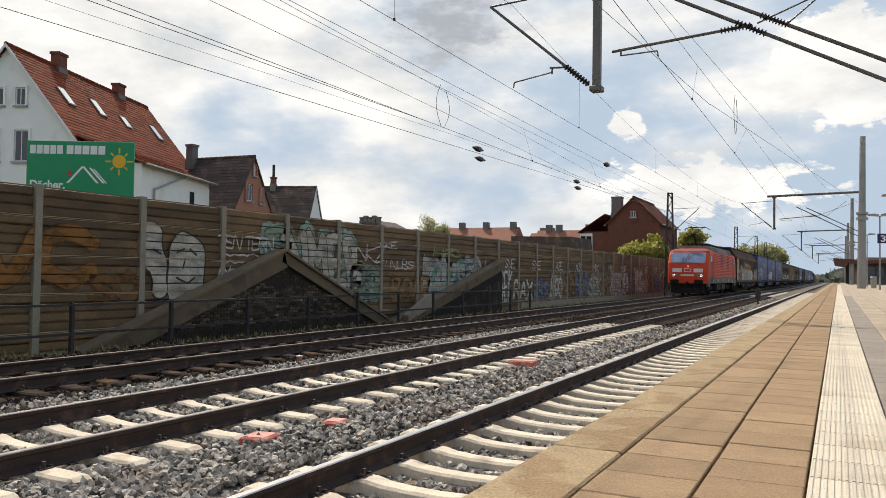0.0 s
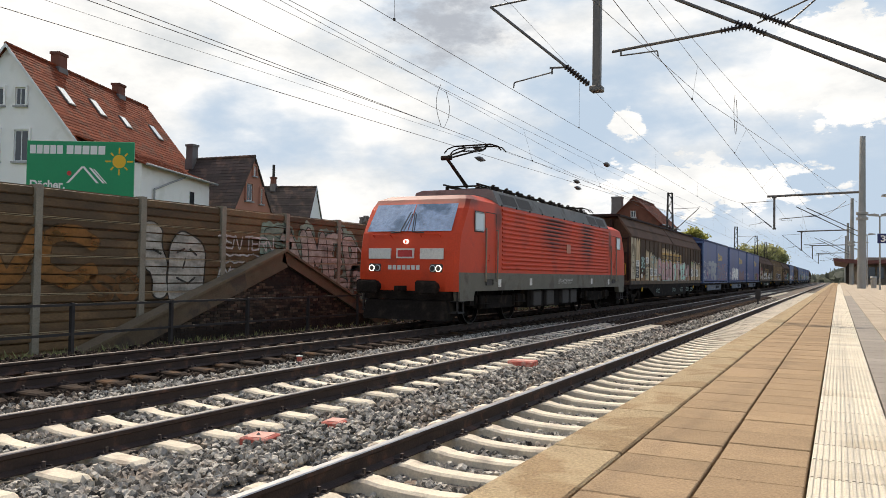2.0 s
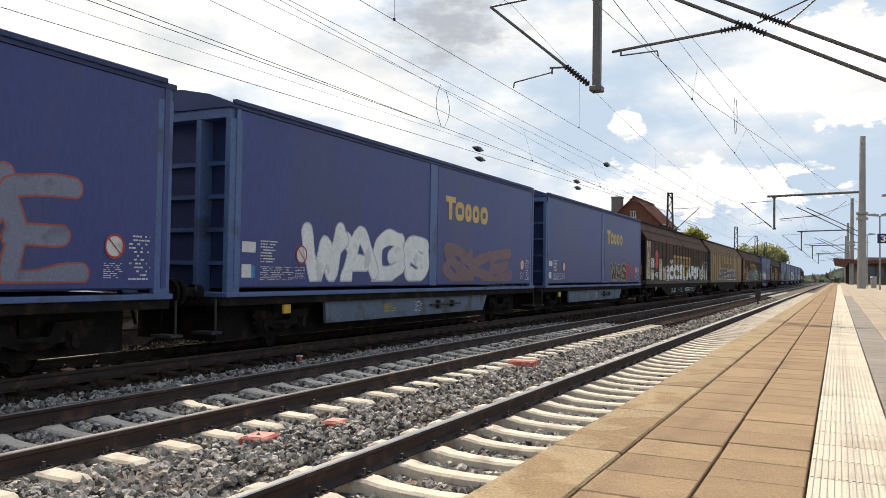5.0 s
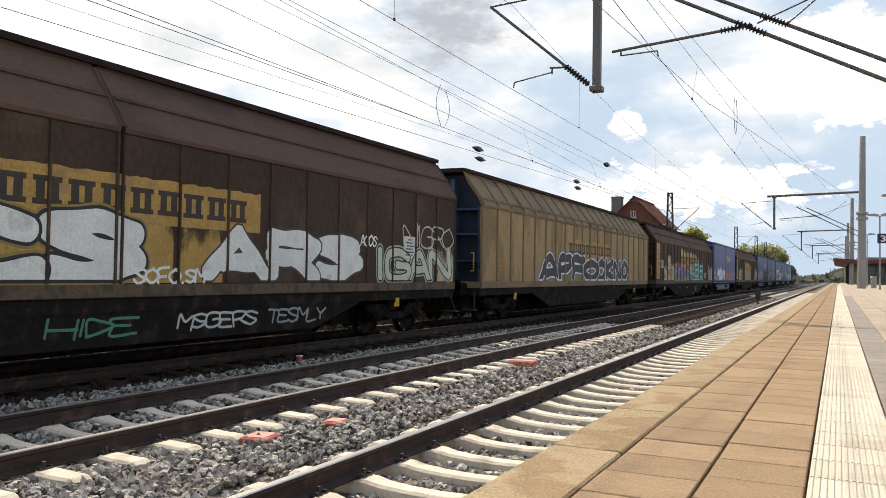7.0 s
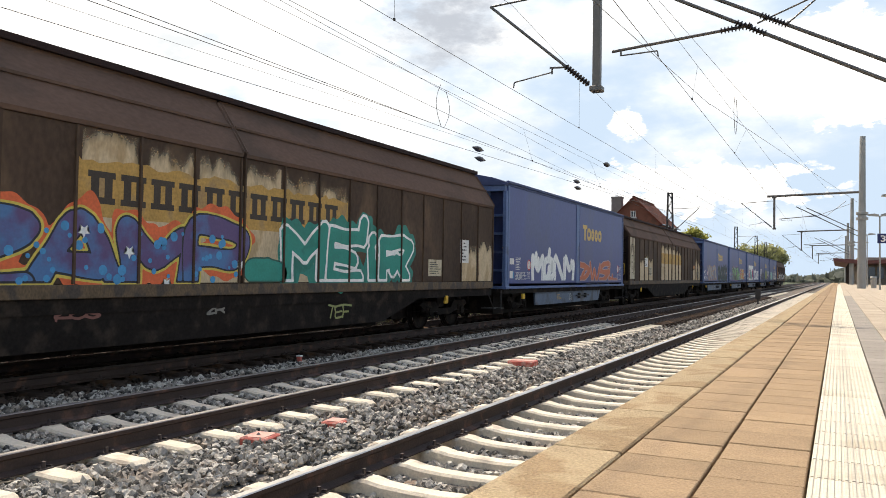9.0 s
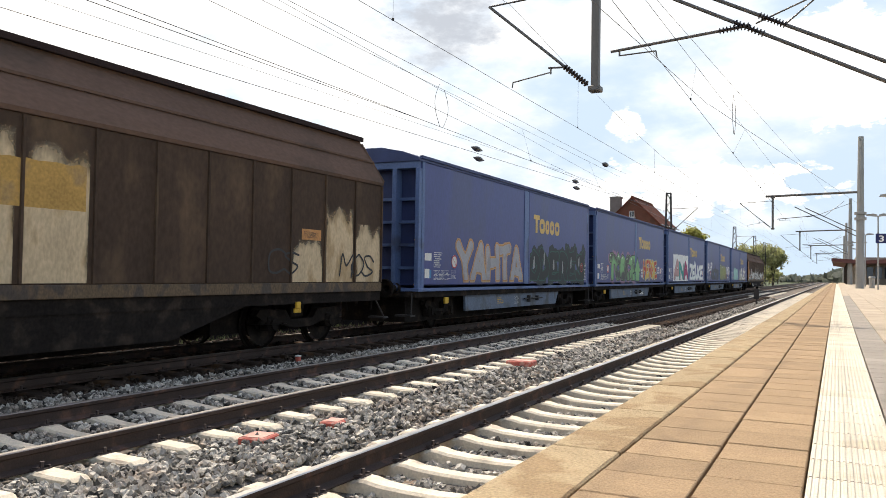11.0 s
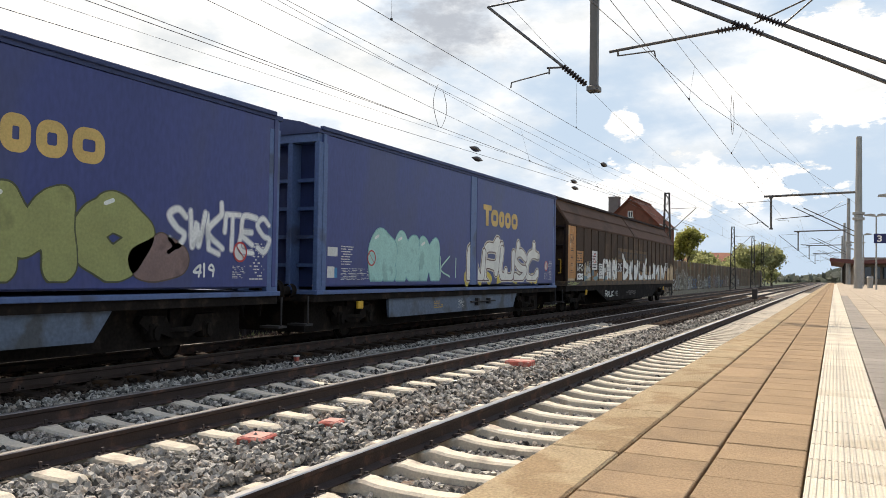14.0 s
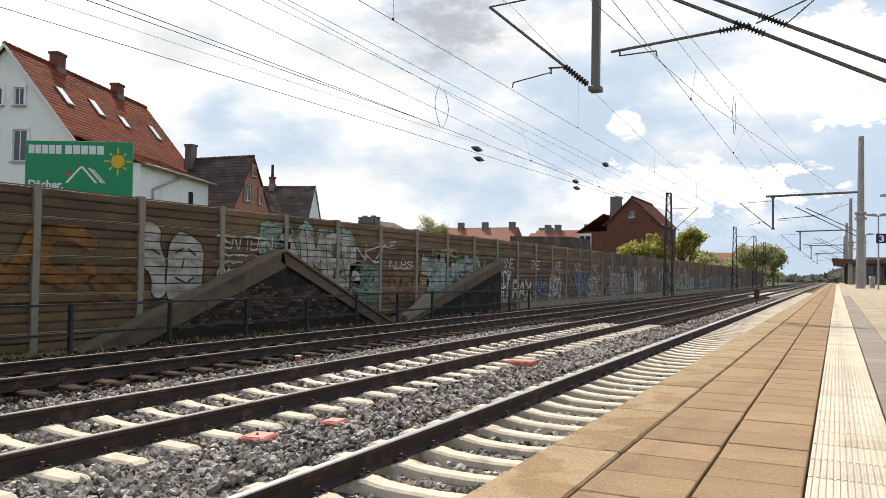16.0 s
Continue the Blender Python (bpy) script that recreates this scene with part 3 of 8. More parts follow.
def letter_strokes(text, y0, y1, z0, z1, pad, rng, smooth=True, tilt=0.12, over=1.1, lean=0.0):
    """For each letter its strokes as segments (ay, az, by, bz), set side by side in the rectangle, each turned and swollen a little by hand."""
    cells = [0.5 if c in "I i.1" else 1.0 for c in text]
    unit, y, out = (y1 - y0) / sum(cells), y0, []
    for c, share in zip(text, cells):
        w = unit * share
        mid, h = np.array((y + w / 2, (z0 + z1) / 2)), z1 - z0
        y += w
        if c not in GLYPHS:
            continue
        a, k = rng.uniform(-tilt, tilt), rng.uniform(0.93, 1.07)
        segs = []
        for run_ in GLYPHS[c].split(";"):
            p = np.array([(int(q[0]) / 4 - 0.5, int(q[1]) / 6 - 0.5) for q in run_.split()])
            p = p + np.array([(rng.uniform(-0.05, 0.05), rng.uniform(-0.04, 0.04)) for _ in p]) * (len(p) > 1) * (tilt > 0)
            if smooth:
                p = curve_points(p)
            p = p * (max(w * over - 2 * pad, 0.3 * w), max(h - 2 * pad, 0.4 * h)) * k
            p[:, 0] += p[:, 1] * lean
            p = p @ np.array([(math.cos(a), math.sin(a)), (-math.sin(a), math.cos(a))]) + mid + (0, rng.uniform(-0.03, 0.03) * h)
            segs += [(*u, *v) for u, v in zip(p, p[1:])] if len(p) > 1 else [(*p[0], *p[0])]
        out.append(np.array(segs))
    return out


def field(segs, Y, Z, square=False):
    """Distance of each grid point to the nearest stroke."""
    best = np.full(Y.shape, 9.0)
    for ay, az, by, bz in segs:
        dy, dz = by - ay, bz - az
        t = np.clip(((Y - ay) * dy + (Z - az) * dz) / max(dy * dy + dz * dz, 1e-9), 0, 1)
        ey, ez = np.abs(Y - ay - t * dy), np.abs(Z - az - t * dz)
        best = np.minimum(best, np.maximum(np.maximum(ey, ez), (ey + ez) * 0.72) if square else np.hypot(ey, ez))
    return best


def shape(name, parent, F, ys, zs, material, x, label="", axis="x"):
    """One flat mesh of the region where the field is negative, with a clean edge."""
    ins = F < 0
    full = ins[:-1, :-1] & ins[1:, :-1] & ins[:-1, 1:] & ins[1:, 1:]
    some = ins[:-1, :-1] | ins[1:, :-1] | ins[:-1, 1:] | ins[1:, 1:]
    verts, faces = [], []

    def face(poly):
        faces.append(tuple(range(len(verts), len(verts) + len(poly))))
        verts.extend((x, a, b) if axis == "x" else (a, x, b) for a, b in poly)
    for j in range(full.shape[1]):   # runs of whole cells
        col = np.flatnonzero(np.diff(np.concatenate(([0], full[:, j].astype(int), [0]))))
        for a, b in zip(col[::2], col[1::2]):
            face([(ys[a], zs[j]), (ys[b], zs[j]), (ys[b], zs[j + 1]), (ys[a], zs[j + 1])])
    for i, j in zip(*np.nonzero(some & ~full)):
        c = ((i, j), (i + 1, j), (i + 1, j + 1), (i, j + 1))
        poly = []
        for (a, b), (d, e) in zip(c, c[1:] + c[:1]):
            if ins[a, b]:
                poly.append((ys[a], zs[b]))
            if ins[a, b] != ins[d, e]:
                t = F[a, b] / (F[a, b] - F[d, e])
                poly.append((ys[a] + (ys[d] - ys[a]) * t, zs[b] + (zs[e] - zs[b]) * t))
        if len(poly) > 2:
            face(poly)
    if not faces:
        return None
    ob = soup(name, verts, faces, material, parent)
    if label:
        tagged(ob, label)
    return ob


def grid(y0, y1, z0, z1, step):
    ys, zs = np.arange(y0, y1 + step, step), np.arange(z0, z1 + step, step)
    return ys, zs, *np.meshgrid(ys, zs, indexing="ij")


def graffiti(parent, text, y0, y1, z0, z1, fill, line, bold=0.05, halo=0.05, wave=0.06, seed=0, back=None, square=False, deep=None, rim=None, spikes=0, shine=False, x=FACE, by=None, lean=0.0):
    """A sprayed piece: backing cloud, cast block, rim, outline, letters that overlap one another, and glints."""
    by = by or paint
    rng = random.Random(seed * 13 + 5)
    m = min((y1 - y0) / len(text) * 1.15, z1 - z0)
    w, o = (0.088 + 0.52 * bold) * m, 0.016 + 0.6 * halo
    letters = letter_strokes(text, y0, y1, z0, z1, w + o, rng, not square, 0.06 + wave, 1.1, lean)
    for _ in range(spikes):  # pointed ends that dart out of the letters
        L = letters[rng.randrange(len(letters))]
        p = L[rng.randrange(len(L))][:2]
        e = p + np.array((rng.uniform(-0.3, 0.3), rng.choice((-1, 1)) * rng.uniform(0.15, 0.35)))
        e[1] = min(max(e[1], z0 - 0.03), z1 + 0.12)
        i = next(i for i, q in enumerate(letters) if q is L)
        letters[i] = np.vstack([L, [(*p, *e)]])
    ys, zs, Y, Z = grid(y0 - 0.45, y1 + 0.45, z0 - 0.35, z1 + 0.4, 0.022 if y1 - y0 > 1.6 else 0.012)
    wob = 0.16 * w * (np.sin(Y * 7 + seed) * np.sin(Z * 6 + 2 * seed))
    D = [field(L, Y, Z, square) + wob for L in letters]
    if by is paint:   # on the wagons the paint ends at the sill
        D = [np.maximum(d, 1.06 - Z + w + o + 0.16) if z0 > 0.9 else d for d in D]
    near = np.minimum.reduce(D)
    if back:
        cloud = near - (w + o + 0.10) + 0.06 * np.sin(Y * 5 + seed) + 0.05 * np.sin(Z * 8 + Y * 3) + 0.03 * np.sin(Y * 17)
        shape("graffiti", parent, cloud, ys, zs, by(back), x + 0.0030)
    if deep:
        k = max(1, int(0.09 / (ys[1] - ys[0])))
        F = near - (w + o)
        for q in range(1, k + 1):
            F = np.minimum(F, np.roll(np.roll(near, q, 0), -q, 1) - (w + o))
        shape("graffiti", parent, F, ys, zs, by(deep), x + 0.0042)
    if rim:
        shape("graffiti", parent, near - (w + o + 0.035), ys, zs, by(rim), x + 0.0052)
    shape("graffiti", parent, near - (w + o), ys, zs, by(line), x + 0.0064)
    order = list(range(len(D)))
    rng.shuffle(order)
    F = None
    for r, i in enumerate(order):
        f = D[i] - w
        for j in order[r + 1:]:
            f = np.maximum(f, w + o - D[j])
        F = f if F is None else np.minimum(F, f)
    ob = shape("graffiti", parent, F, ys, zs, by(fill), x + 0.0078)
    if shine:
        for L in letters:
            top = max(L, key=lambda s: s[1] - 0.5 * s[0])
            g = field([(top[0] - w * 0.45, top[1] + w * 0.35, top[0] + w * 0.05, top[1] + w * 0.55)], Y, Z) - 0.03
            shape("graffiti", parent, np.maximum(g, F + 0.01), ys, zs, by((0.75, 0.76, 0.68)), x + 0.0092)
    return ob


def tag(parent, text, y0, y1, z0, z1, color, x=FACE + 0.010, r=0.02, seed=0, by=None):
    """A quick scrawl of one thin line."""
    rng = random.Random(seed + int(y0 * 50))
    L = np.vstack(letter_strokes(text, y0, y1, z0, z1, r, rng, True, 0.16, 1.12, 0.12))
    ys, zs, Y, Z = grid(y0 - 0.15, y1 + 0.15, z0 - 0.12, z1 + 0.12, 0.012 if y1 - y0 < 2.5 else 0.02)
    return shape("graffiti", parent, field(L, Y, Z) - r, ys, zs, (by or paint)(color), x)


def ring_mark(parent, name, y0, y1, z0, z1, t, material, x, notch=0.0):
    """A plain rounded ring."""
    ys, zs, Y, Z = grid(y0 - 0.03, y1 + 0.03, z0 - 0.03, z1 + 0.03, 0.015)
    r = min(y1 - y0, z1 - z0) * 0.42
    qy, qz = np.abs(Y - (y0 + y1) / 2) - (y1 - y0) / 2 + r, np.abs(Z - (z0 + z1) / 2) - (z1 - z0) / 2 + r
    d = np.hypot(np.maximum(qy, 0), np.maximum(qz, 0)) + np.minimum(np.maximum(qy, qz), 0) - r
    F = np.maximum(d, -(d + t))
    if notch:
        F = np.maximum(F, -np.maximum(np.abs(Y - (y0 + y1) / 2) - notch, (z0 + z1) / 2 - Z))
    return shape(name, parent, F, ys, zs, material, x)


def thin_paint(name, color, groove=0.0, lift=0.0, soft=0.5, second=None):
    """Old paint with gaps where it has worn off; over ribbed boards it is missing in the grooves."""
    m = mat(name, color, 0.75, vary=0.35, scale=1.8, fine=14, bump=0.03, tint=second, patch=0.5)
    n, l = m.node_tree.nodes, m.node_tree.links
    tc, mp, no, r = n.new("ShaderNodeTexCoord"), n.new("ShaderNodeMapping"), n.new("ShaderNodeTexNoise"), n.new("ShaderNodeMapRange")
    mp.inputs["Scale"].default_value = (1, 0.6, 2.0)
    no.inputs["Scale"].default_value, no.inputs["Detail"].default_value = 2.6, 6
    r.inputs[1].default_value, r.inputs[2].default_value, r.inputs[3].default_value, r.inputs[4].default_value = 0.30, 0.62, soft + 0.42, soft - 0.3
    l.new(tc.outputs["Object"], mp.inputs[0]), l.new(mp.outputs[0], no.inputs["Vector"]), l.new(no.outputs[0], r.inputs[0])
    value = r.outputs[0]
    if groove:
        sp, a, b, c, k = n.new("ShaderNodeSeparateXYZ"), n.new("ShaderNodeMath"), n.new("ShaderNodeMath"), n.new("ShaderNodeMath"), n.new("ShaderNodeMath")
        l.new(tc.outputs["Object"], sp.inputs[0])
        a.operation, b.operation, c.operation, k.operation = "SUBTRACT", "FLOORED_MODULO", "LESS_THAN", "MULTIPLY"
        a.inputs[1].default_value, b.inputs[1].default_value, c.inputs[1].default_value = lift, groove, groove * 0.86
        l.new(sp.outputs[2], a.inputs[0]), l.new(a.outputs[0], b.inputs[0]), l.new(b.outputs[0], c.inputs[0]), l.new(c.outputs[0], k.inputs[0]), l.new(value, k.inputs[1])
        value = k.outputs[0]
    l.new(value, n["Principled BSDF"].inputs["Alpha"])
    return m


def worn_material(name, color, tint):
    """Cleaned or bleached paint that fades out into the soot round it in streaks; the share of it is stored on the mesh."""
    m = mat(name, color, 0.75, vary=0.3, scale=2.5, fine=25, bump=0.08, tint=tint, patch=0.3, stretch=(1, 1, 0.5))
    n, l = m.node_tree.nodes, m.node_tree.links
    at, tc, mp, no = n.new("ShaderNodeAttribute"), n.new("ShaderNodeTexCoord"), n.new("ShaderNodeMapping"), n.new("ShaderNodeTexNoise")
    at.attribute_name = "cover"
    mp.inputs["Scale"].default_value = (1, 1, 0.45)
    no.inputs["Scale"].default_value, no.inputs["Detail"].default_value = 4.0, 5
    k, r = n.new("ShaderNodeMath"), n.new("ShaderNodeMapRange")
    k.operation = "MULTIPLY_ADD"
    k.inputs[1].default_value = 1.5
    r.interpolation_type = "SMOOTHSTEP"
    r.inputs[1].default_value, r.inputs[2].default_value = 0.72, 1.3
    l.new(tc.outputs["Object"], mp.inputs[0]), l.new(mp.outputs[0], no.inputs["Vector"])
    l.new(no.outputs[0], k.inputs[0]), l.new(at.outputs["Fac"], k.inputs[2]), l.new(k.outputs[0], r.inputs[0])
    l.new(r.outputs[0], n["Principled BSDF"].inputs["Alpha"])
    return m


def worn(name, parent, y0, y1, z0, z1, material, x, top=0.6, side=0.05, label=""):
    """A sheet of wear, whole at its middle and foot, fading towards its top and sides."""
    ny, nz = 10, 12
    ys, zs = np.linspace(y0, y1, ny), np.linspace(z0, z1, nz)
    verts = [(x, a, b) for a in ys for b in zs]
    faces = [(i * nz + j, (i + 1) * nz + j, (i + 1) * nz + j + 1, i * nz + j + 1) for i in range(ny - 1) for j in range(nz - 1)]
    ob = soup(name, verts, faces, material, parent)
    cov = ob.data.attributes.new("cover", "FLOAT", "POINT")
    cov.data.foreach_set("value", [min(1.0, (z1 - b) / top) * min(1.0, 0.35 + min(a - y0, y1 - a) / max(side, 1e-3)) for a in ys for b in zs])
    if label:
        tagged(ob, label)
    return ob


# running gear shared by the wagons
bm = B()
for s in (-1, 1):
    lathe(bm, (s * 0.70, 0, 0.46), (s * 0.835, 0, 0.46), [(0, 0.0), (0.0, 0.49), (0.2, 0.49), (0.25, 0.46), (1, 0.455), (1.0, 0.40), (0.8, 0.38), (0.7, 0.16), (1.1, 0.13), (1.1, 0.0)], 28)
tube(bm, (-0.75, 0, 0.46), (0.75, 0, 0.46), 0.085, 10)
WHEELSET = mesh("wheelset", bm, M_BLACK)
bm = B()
for s in (-1, 1):
    x0, x1 = sorted((s * 0.93, s * 1.07))
    prism(bm, [(-1.35, 0.62), (-1.25, 0.72), (-0.5, 0.70), (-0.35, 0.52), (0.35, 0.52), (0.5, 0.70), (1.25, 0.72), (1.35, 0.62), (1.1, 0.5), (0.55, 0.42), (0.3, 0.36), (-0.3, 0.36), (-0.55, 0.42), (-1.1, 0.5)], "x", x0, x1)
    for y in (-0.9, 0.9):
        box(bm, x0 - 0.03, x1 + 0.05, y - 0.15, y + 0.15, 0.33, 0.6, 0.03)
        tube(bm, (s * 1.07, y, 0.46), (s * 1.16, y, 0.46), 0.11, 10)
        for d in (-0.22, 0.22):
            tube(bm, (s * 1.0, y + d, 0.46), (s * 1.0, y + d, 0.66), 0.06, 8)
box(bm, -0.95, 0.95, -0.2, 0.2, 0.55, 0.8)
BOGIE = mesh("bogie_frame", bm, M_BLACK)


def bogie(parent, y):
    b = piece("bogie", BOGIE, parent, (0, y, 0))
    for d in (-0.9, 0.9):
        piece("wheelset", WHEELSET, b, (0, d, 0))
    return b


bm = B()
lathe(bm, (0, 0, 1.05), (0, -0.55, 1.05), [(0, 0.13), (0.25, 0.13), (0.25, 0.09), (0.85, 0.085), (0.86, 0.22), (0.95, 0.23), (1.0, 0.2)], 14)
BUFFER = mesh("buffer", bm, M_BLACK)


def ends(parent, length, material, first_z=1.05):
    for y, r in ((0.0, 0.0), (length, math.pi)):
        for x in (-0.875, 0.875):
            piece("buffer", BUFFER, parent, (x, y + (0.0 if r == 0 else 0.0), 0), r)
    for y, s in ((-0.12, -1), (length + 0.12, 1)):
        bm = B()
        box(bm, -0.06, 0.06, y - 0.28, y + 0.28, 0.95, 1.08, 0.02)
        tube(bm, (0, y + 0.2 * s, 1.0), (0, y + 0.25 * s, 0.62), 0.035, 8)
        tube(bm, (0.35, y + 0.1 * s, 0.95), (0.38, y + 0.2 * s, 0.55), 0.025, 6)
        part("coupling", bm, M_BLACK, parent)


def rail_loop(parent, y, z0, z1, x, material, name="grab_rail", out=0.09):
    bm = B()
    tube(bm, (x, y, z0), (x + out, y, z0), 0.018, 6), tube(bm, (x + out, y, z0), (x + out, y, z1), 0.018, 6), tube(bm, (x + out, y, z1), (x, y, z1), 0.018, 6)
    return part(name, bm, material, parent)


bm = B()
box(bm, -0.02, 0.0, 0.0, 1.0, 0, 2.06, 0.006)
PANEL_META = mesh("side_panel", bm, M_SOOT)
bm = B()
box(bm, -0.02, 0.0, 0.0, 1.0, 0, 2.06, 0.006)
PANEL_TAN = mesh("side_panel_tan", bm, M_TANSIDE)
bm = B()
prism(bm, [(-0.02, -0.03), (0.028, -0.018), (0.028, 0.018), (-0.02, 0.03)], "z", 0.0, 2.06)
RIB_B, = [mesh("rib", bm, M_SOOT)]
bm = B()
prism(bm, [(-0.02, -0.05), (0.035, -0.03), (0.035, 0.03), (-0.02, 0.05)], "z", 0.0, 2.06)
RIB_T = mesh("rib_tan", bm, M_TANROOF)


def van(label, s0, tan=False):
    """A long sliding-wall van: underframe, two sliding doors of ten panels a side, curved roof, braced ends, two bogies."""
    length = 21.25
    w = thing("sliding_wall_van", label, "freight wagon", "wagons of the freight train", (TX, s0, 0))
    movers.append((w, s0))
    side, roof_m = (M_TANSIDE, M_TANROOF) if tan else (M_SOOT, M_ROOFBROWN)
    bm = B()
    box(bm, -1.35, 1.35, 0.42, length - 0.42, 1.0, 3.3)
    prism(bm, [(-1.35, 3.3), (1.35, 3.3), (0.8, 4.24), (-0.8, 4.24)], "y", 0.42, length - 0.42)
    part("body", bm, M_SOOT if not tan else M_TEALEND, w)
    # end posts and braces
    for y, d in ((0.12, -1), (length - 0.12, 1)):
        for x in (-1.3, -0.45, 0.45, 1.3):
            bm = B()
            box(bm, x - 0.06, x + 0.06, min(y, y - 0.32 * d), max(y, y - 0.32 * d), 1.0, 4.1 if abs(x) < 1 else 3.3, 0.01)
            part("end_post", bm, M_TEALPOST if tan else M_RIDGE, w)
        for z in (1.75, 2.5, 3.2):
            bm = B()
            box(bm, -1.34, 1.34, min(y - 0.05 * d, y - 0.3 * d), max(y - 0.05 * d, y - 0.3 * d), z, z + 0.06, 0.01)
            part("end_brace", bm, M_TEALPOST if tan else M_RIDGE, w)
    # roof shells over each door
    for y0, y1 in ((0.0, length / 2 - 0.04), (length / 2 + 0.04, length)):
        bm = B()
        prof = [(1.455, 3.28), (1.47, 3.34), (1.36, 3.52), (1.17, 3.80), (0.99, 4.05), (0.86, 4.22), (0.84, 4.3), (0.80, 4.3), (0.95, 3.98), (1.30, 3.50), (1.40, 3.28)]
        prism(bm, prof, "y", y0, y1)
        prism(bm, [(-a, b) for a, b in prof], "y", y0, y1)
        part("door_roof", bm, roof_m, w)
        for k in range(11 if tan else 2):
            y = y0 + (y1 - y0) * (k / 10 if tan else k)
            bm = B()
            for a, b in (((1.48, 3.35), (1.375, 3.53)), ((1.375, 3.53), (0.87, 4.24))) if tan else (((1.46, 3.36), (0.88, 4.22)),):
                tube(bm, (a[0], y, a[1]), (b[0], y, b[1]), 0.03, 5)
            part("roof_strap", bm, roof_m, w)
        bm = B()
        if tan:
            box(bm, 1.37, 1.40, y0, y1, 3.5, 3.56)
        else:
            box(bm, 1.185, 1.215, y0, y1, 3.78, 3.82)
        part("roof_seam", bm, roof_m, w)
        door = part("sliding_door", (lambda b: (box(b, 1.36, 1.415, y0 + 0.01, y1 - 0.01, 1.2, 3.28), b)[1])(B()), side, w)
        n = 10
        pw = (y1 - y0) / n
        for k in range(n):
            p = piece("side_panel", PANEL_TAN if tan else PANEL_META, door, (FACE, y0 + k * pw + 0.02, 1.21))
            p.scale = (1, pw - 0.04, 1)
            piece("rib", RIB_T if tan else RIB_B, door, (FACE, y0 + k * pw, 1.21))
        piece("rib", RIB_T if tan else RIB_B, door, (FACE, y1 - 0.02, 1.21))
    bm = B()
    prism(bm, [(-0.93, 4.27), (0.93, 4.27), (0.93, 4.36), (0.8, 4.385), (-0.8, 4.385), (-0.93, 4.36)], "y", 0.0, length)
    part("roof_ridge", bm, M_RIDGE, w, "dark ridge rail along the roof")
    bm = B()
    box(bm, -1.45, 1.45, 0.0, length, 1.02, 1.2, 0.008)
    part("door_sill", bm, M_TANROOF if tan else M_SILLTAN, w)
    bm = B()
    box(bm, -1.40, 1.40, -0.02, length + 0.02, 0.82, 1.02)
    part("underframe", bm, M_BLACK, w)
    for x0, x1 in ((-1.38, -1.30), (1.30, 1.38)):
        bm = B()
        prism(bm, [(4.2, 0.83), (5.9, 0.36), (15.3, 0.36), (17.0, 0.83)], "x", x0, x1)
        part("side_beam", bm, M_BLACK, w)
    # dark boxes added to block the view through and keep the underside dark
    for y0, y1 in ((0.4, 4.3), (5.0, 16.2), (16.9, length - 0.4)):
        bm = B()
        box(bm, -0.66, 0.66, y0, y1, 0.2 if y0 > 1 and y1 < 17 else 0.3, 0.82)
        part("under_filler", bm, M_BLACK, w)
    for y in (2.3, length - 2.3):
        bogie(w, y)
    ends(w, length, M_BLACK)
    for y, m in ((2.6, M_YELLOW), (length - 2.9, M_YELLOW)):
        bm = B()
        box(bm, 1.38, 1.44, y - 0.06, y + 0.06, 0.74, 0.86, 0.01), box(bm, 1.38, 1.42, y - 0.1, y + 0.1, 0.66, 0.74, 0.01)
        part("brake_handle", bm, m, w, "yellow brake handle")
    rail_loop(w, -0.02, 1.5, 2.0, 1.1, M_YELLOW)
    for y in (-0.3, length + 0.3):
        bm = B()
        box(bm, 1.0, 1.4, y - 0.1, y + 0.1, 0.42, 0.46)
        tube(bm, (1.35, y, 0.44), (1.35, y * 0.98, 0.9), 0.02, 6)
        part("footstep", bm, M_IRON, w)
    return w


M_NAMEPRINT = mat("brown_print", (0.05, 0.036, 0.025), 0.7, vary=0.3)
W_CREAM = worn_material("worn_cream", (0.54, 0.41, 0.25), (0.36, 0.25, 0.13))
W_BAND = worn_material("worn_ochre", (0.47, 0.28, 0.075), (0.33, 0.2, 0.08))
W_RUST = worn_material("worn_rust", (0.28, 0.15, 0.06), (0.2, 0.11, 0.05))


def slab_mark(parent, a, b, z0, z1, material, x):
    """One plain slab-footed block of the size of a printed capital."""
    st, ft, e = (b - a) * 0.33, (z1 - z0) * 0.2, (b - a) * 0.06
    bm = B()
    rects = [(a + e, a + e + st, z0 + ft, z1 - ft), (b - e - st, b - e, z0 + ft, z1 - ft)]
    rects += [(a - e, b + e, z1 - ft, z1), (a - e, b + e, z0, z0 + ft)]
    for y0, y1, c, d in rects:
        bm.faces.new([bm.verts.new(q) for q in ((x, y0, c), (x, y1, c), (x, y1, d), (x, y0, d))])
    part("name_block", bm, material, parent)


